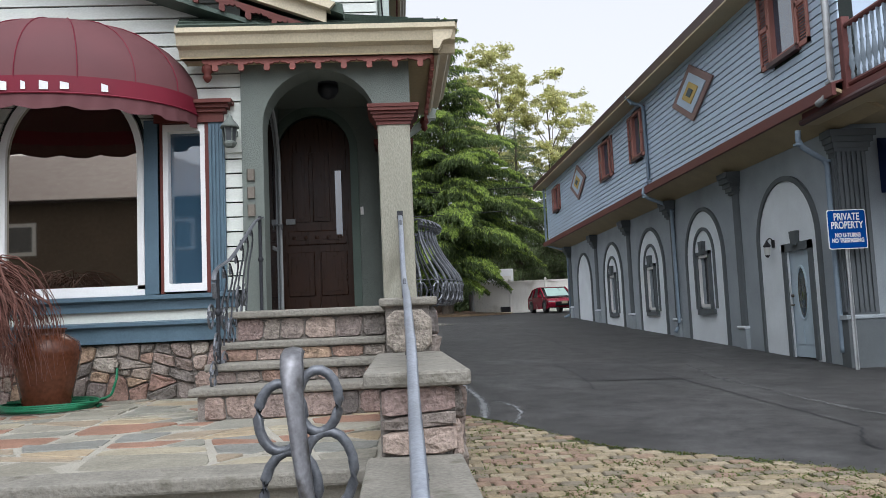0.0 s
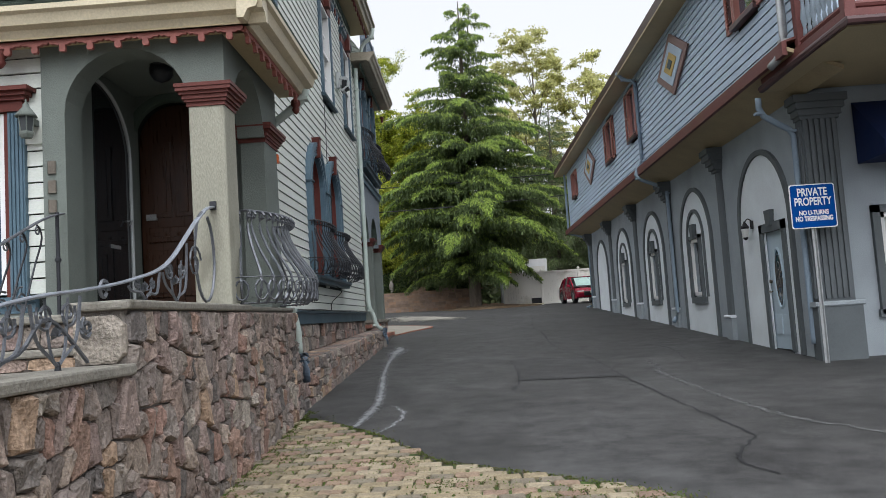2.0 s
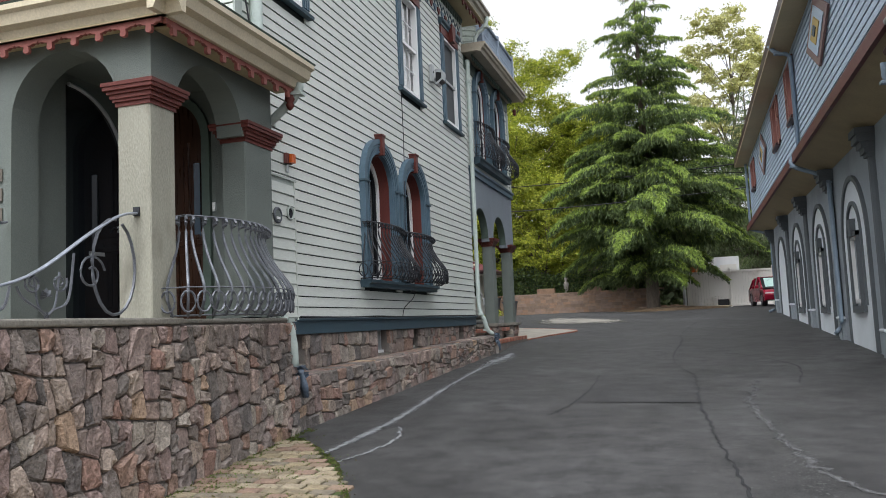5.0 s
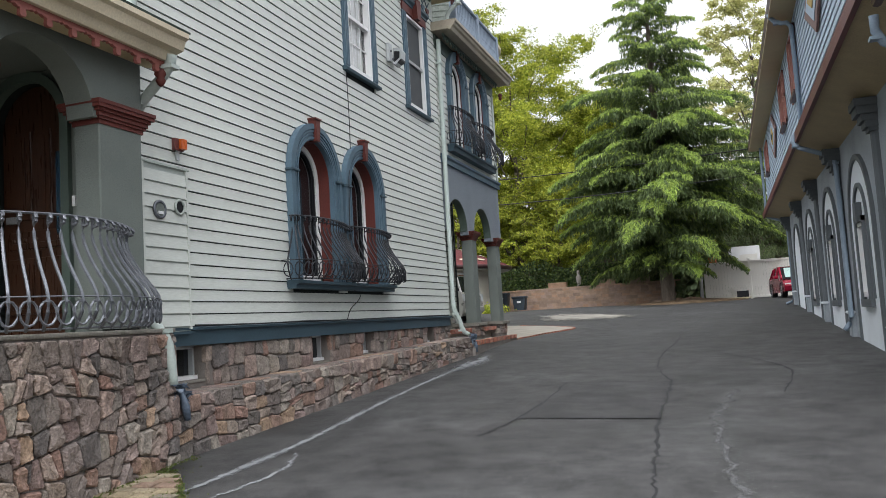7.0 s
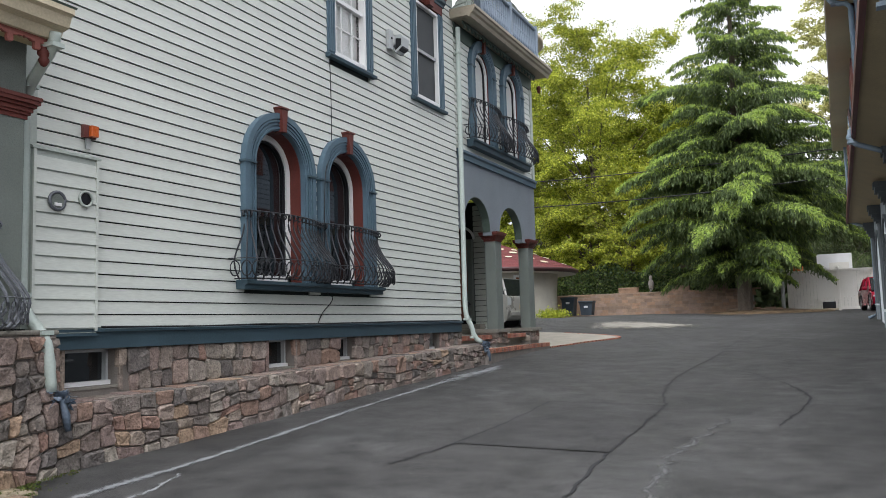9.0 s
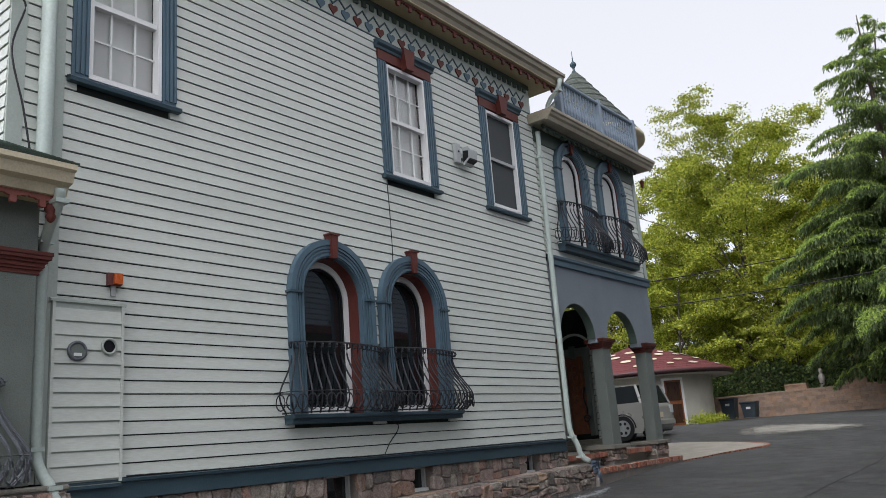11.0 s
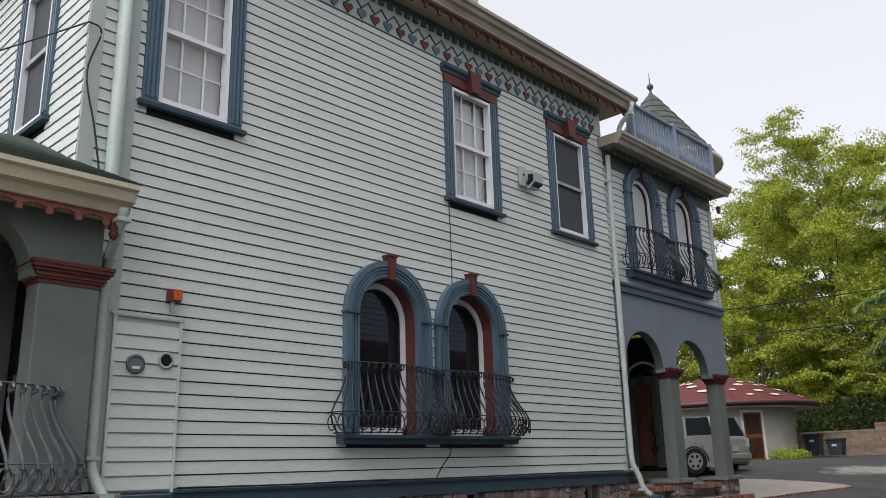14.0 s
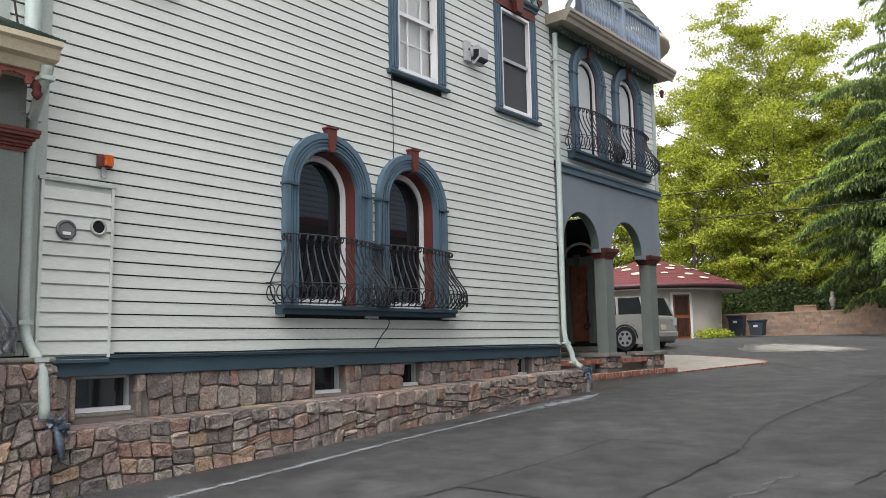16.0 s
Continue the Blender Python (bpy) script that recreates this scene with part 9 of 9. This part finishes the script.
rubble(porch_wall, lambda w, u, z: (u, 5.9 - w, z), -0.10, 0.24, lambda u: 1.39, lambda u: 1.70, 0.34, 0.30, 5)
rubble(porch_wall, lambda w, u, z: (u, 10.84 + w, z), -0.2, 0.24, lambda u: 1.1, lambda u: 1.70, 0.22, 0.2, 15)
rubble(ledge, lambda w, u, z: (0.17 + w, u, z), 10.86, 20.84, gz(-0.04), lambda u: 1.08 + 0.024 * (u - 10.84), 0.25, 0.17, 6, depth=0.045, jitter=0.2)
rubble(ledge, lambda w, u, z: (z, u, 1.075 + 0.024 * (u - 10.84) + w), 10.86, 20.84, lambda u: -0.19, lambda u: 0.17, 0.30, 0.36, 16, depth=0.012)
cellar = [(a - 0.04, b + 0.04, c - 0.08, e + 0.1) for a, b, c, e in ((11.26, 11.92, 1.20, 1.57), (14.41, 14.98, 1.21, 1.58), (16.02, 16.56, 1.23, 1.57), (19.03, 19.53, 1.27, 1.58))]
rubble(foundation, lambda w, u, z: (-0.20 + w, u, z), 10.86, 20.5, lambda u: 1.08 + 0.024 * (u - 10.84), lambda u: 1.58, 0.25, 0.22, 7, skip=cellar, depth=0.04, jitter=0.2)
fb = bpy.data.objects["foundation_bay"]
rubble(fb, lambda w, u, z: (u, 8.44 - w, z), -6.0, -1.45, lambda u: 0.93, lambda u: 1.51, 0.28, 0.2, 8)
for ob, y, z0, z1 in ((bpy.data.objects["step_riser"], 6.90, 1.34, 1.44), (bpy.data.objects["step_riser.001"], 6.55, 1.18, 1.28), (bpy.data.objects["step_riser.002"], 6.17, 0.94, 1.12)):
    rubble(ob, lambda w, u, z: (u, y - w, z), -1.47, -0.12, lambda u: z0, lambda u: z1, 0.26, 0.16, int(y * 10), depth=0.02, jitter=0.2)
rubble(porch_floor, lambda w, u, z: (u, 7.3 - w, z), -1.44, -0.12, lambda u: 1.50, lambda u: 1.70, 0.26, 0.2, 77, depth=0.02, jitter=0.2)
for nm in ("pier_base", "pier_base.001"):
    ob = bpy.data.objects[nm]
    ys = [v.co.y for v in ob.data.vertices]
    rubble(ob, lambda w, u, z: (-0.10 + w, u, z), min(ys), max(ys), lambda u: 1.28, lambda u: 1.52, 0.2, 0.13, int(min(ys) * 10), depth=0.03)
    rubble(ob, lambda w, u, z: (u, min(ys) - w, z), -0.62, -0.10, lambda u: 1.28, lambda u: 1.52, 0.2, 0.13, int(min(ys) * 10) + 3, depth=0.03)

# flagstones of the patio
rubble(patio, lambda w, u, z: (u, z, 0.930 + w), -6.4, -0.12, lambda u: 4.1, lambda u: 8.4, 0.50, 0.40, 9, joint=0.028, depth=0.010, name="flagstone", material=FLAG, jitter=0.6)
tr = bpy.data.objects["arcade_terrace"]
rubble(tr, lambda w, u, z: (u, z, 1.197 + w), -0.10, 0.06, lambda u: 20.9, lambda u: 25.0, 0.4, 0.5, 91, joint=0.02, depth=0.010, name="flagstone", material=FLAG)

# brick edges of the terrace and arcade floor
bm = Shape().box(-0.045, 0.045, -0.14, 0.0, -0.012, 0.082, 0.006).mesh("brick", BRICK)
path = smooth_path([(x, y, 0) for x, y in curve[1:13]], 14)
acc = 0.0
for p, q in zip(path, path[1:]):
    acc += (q - p).length
    if acc > 0.105:
        acc = 0
        o = new("brick", bm)
        t = (q - p).normalized()
        o.parent, o.location, o.rotation_euler = tr, (q.x + t.y * 0.02, q.y - t.x * 0.02, 1.13 if q.y < 25.2 else ground_z(q.x, q.y) - 0.05), (0, 0, math.atan2(t.y, t.x) + math.pi)
af = bpy.data.objects["arcade_floor"]
for k in range(43):
    y = 20.6 + 0.105 * k
    o = new("brick", bm)
    o.parent, o.location, o.rotation_euler = af, (-0.34, y, 1.395), (0, 0, math.pi / 2)

# blocks of the retaining wall
rng = random.Random(8)
kinds = [Shape().box(-w / 2, w / 2, -0.03, 0.1, 0.0, 0.155, 0.008).mesh("block", BLOCK) for w in (0.30, 0.42, 0.36)]
widths = (0.30, 0.42, 0.36)
for row in range(8):
    x = -8.0 - rng.uniform(0, 0.3)
    while x < 2.7:
        i = rng.randrange(3)
        o = new("block", kinds[i])
        o.parent, o.location = rw, (x + widths[i] / 2, 47.75 - rng.uniform(0, 0.012), 1.80 + 0.16 * row)
        x += widths[i] + 0.01
for k in range(26):
    o = new("block", kinds[1])
    o.parent, o.location, o.scale = rw, (-7.7 + 0.43 * k, 47.72, 3.03), (1, 1, 0.5)

# tumbled pavers of the apron
EDGE = [(0.15, 10.55), (0.45, 10.45), (0.9, 10.0), (1.37, 9.42), (1.63, 8.92), (2.0, 8.25), (2.55, 7.78), (3.2, 7.3), (3.65, 6.8), (4.6, 5.6), (6.0, 4.4), (9.0, 3.6)]


def edge_y(x):
    for (a, ya), (b, yb) in zip(EDGE, EDGE[1:]):
        if a <= x <= b:
            return ya + (yb - ya) * (x - a) / (b - a)
    return 3.6


bed = Shape()
xs = [0.2 + 0.3 * i for i in range(30)]
bed.add([(x, 0.45 + (edge_y(x) - 0.45) * j / 30, ground_z(x, 0.45 + (edge_y(x) - 0.45) * j / 30) + 0.002) for x in xs for j in range(31)], [(31 * i + j, 31 * i + j + 1, 31 * i + j + 32, 31 * i + j + 31) for i in range(len(xs) - 1) for j in range(30)])
JOINT = mat("sandy_mossy_joint", (0.055, 0.052, 0.028), 0.95, 0.4, 3, 60, 0.5, stain=((0.06, 0.095, 0.02), 2.2, 0.47))
apron = structure("paver_apron", bed, JOINT, "apron of tumbled tan pavers with mossy joints", "paving")
shapes = []
rng = random.Random(12)
for k in range(6):
    w, l = 0.062 + 0.003 * (k % 3), 0.098 + 0.006 * (k % 2)
    s = Shape()
    s.add([(sx * l, sy * w, -0.03) for sx, sy in ((-1, -1), (1, -1), (1, 1), (-1, 1))] + [(sx * l * rng.uniform(0.97, 1), sy * w * rng.uniform(0.96, 1), 0.012) for sx, sy in ((-1, -1), (1, -1), (1, 1), (-1, 1))] + [(sx * (l - 0.014) * rng.uniform(0.95, 1), sy * (w - 0.014) * rng.uniform(0.95, 1), 0.022 + rng.uniform(-0.002, 0.002)) for sx, sy in ((-1, -1), (1, -1), (1, 1), (-1, 1))],
          [(0, 1, 5, 4), (1, 2, 6, 5), (2, 3, 7, 6), (3, 0, 4, 7), (4, 5, 9, 8), (5, 6, 10, 9), (6, 7, 11, 10), (7, 4, 8, 11), (8, 9, 10, 11)])
    shapes.append(s)
meshes = [s.mesh("paver", PAVER) for s in shapes]
rest = Shape()
count = 0
row = 0
y = 10.9
while y > 0.5:
    x = 0.30 + (0.11 if row % 2 else 0.0)
    while x < 8.6:
        if y < edge_y(x) - 0.02:
            k = rng.randrange(6)
            z = ground_z(x, y) + 0.004 + rng.uniform(-0.004, 0.004)
            turn = rng.uniform(-0.05, 0.05)
            jx, jy = x + rng.uniform(-0.008, 0.008), y + rng.uniform(-0.006, 0.006)
            if count < 300 and 0.3 < x < 3.4 and 5.6 < y < 9.2:
                o = new("paver", meshes[k])
                o.parent, o.location, o.rotation_euler = apron, (jx, jy, z), (0.045, 0, turn)
                count += 1
            else:
                c, sn = math.cos(turn), math.sin(turn)
                rest.add([(jx + p[0] * c - p[1] * sn, jy + p[0] * sn + p[1] * c, z + p[2] + 0.045 * p[1]) for p in shapes[k].v], shapes[k].f)
        x += 0.218
    y -= 0.146
    row += 1
tagged(part("pavers", rest, PAVER, apron), "", "", "", "stuff")

# moss and weeds in the joints and along the walls
rng = np.random.default_rng(77)
n = 17000
cx = rng.uniform(0.35, 4.2, 150)
cy = np.array([rng.uniform(4.5, max(5.0, edge_y(float(x)) - 0.1)) for x in cx])
pick = rng.integers(0, 150, n)
px, py = cx[pick] + rng.normal(size=n) * 0.16, cy[pick] + rng.normal(size=n) * 0.10
ek = rng.uniform(0.3, 6.0, 3600)
ey = np.array([edge_y(float(x)) for x in ek]) + rng.normal(size=3600) * 0.035
wy = rng.uniform(4.0, 11.0, 2600)
px = np.concatenate([px, ek, 0.30 + np.abs(rng.normal(size=2600)) * 0.05])
py = np.concatenate([py, ey, wy])
pz = np.array([ground_z(float(a), float(b)) for a, b in zip(px, py)]) + 0.012 + rng.uniform(0, 0.016, len(px))
MOSS = leaf_mat("weedy_moss", [(0.10, 0.15, 0.03), (0.075, 0.11, 0.025), (0.14, 0.17, 0.045), (0.12, 0.10, 0.045)])
tagged(new("joint_weeds", leaf_mesh("joint_weeds", np.stack([px, py, pz], 1), rng.uniform(0.012, 0.035, len(px)), rng, MOSS, -0.3, 0.45)), "low moss and weeds in the paver joints", "weeds", "", "stuff")
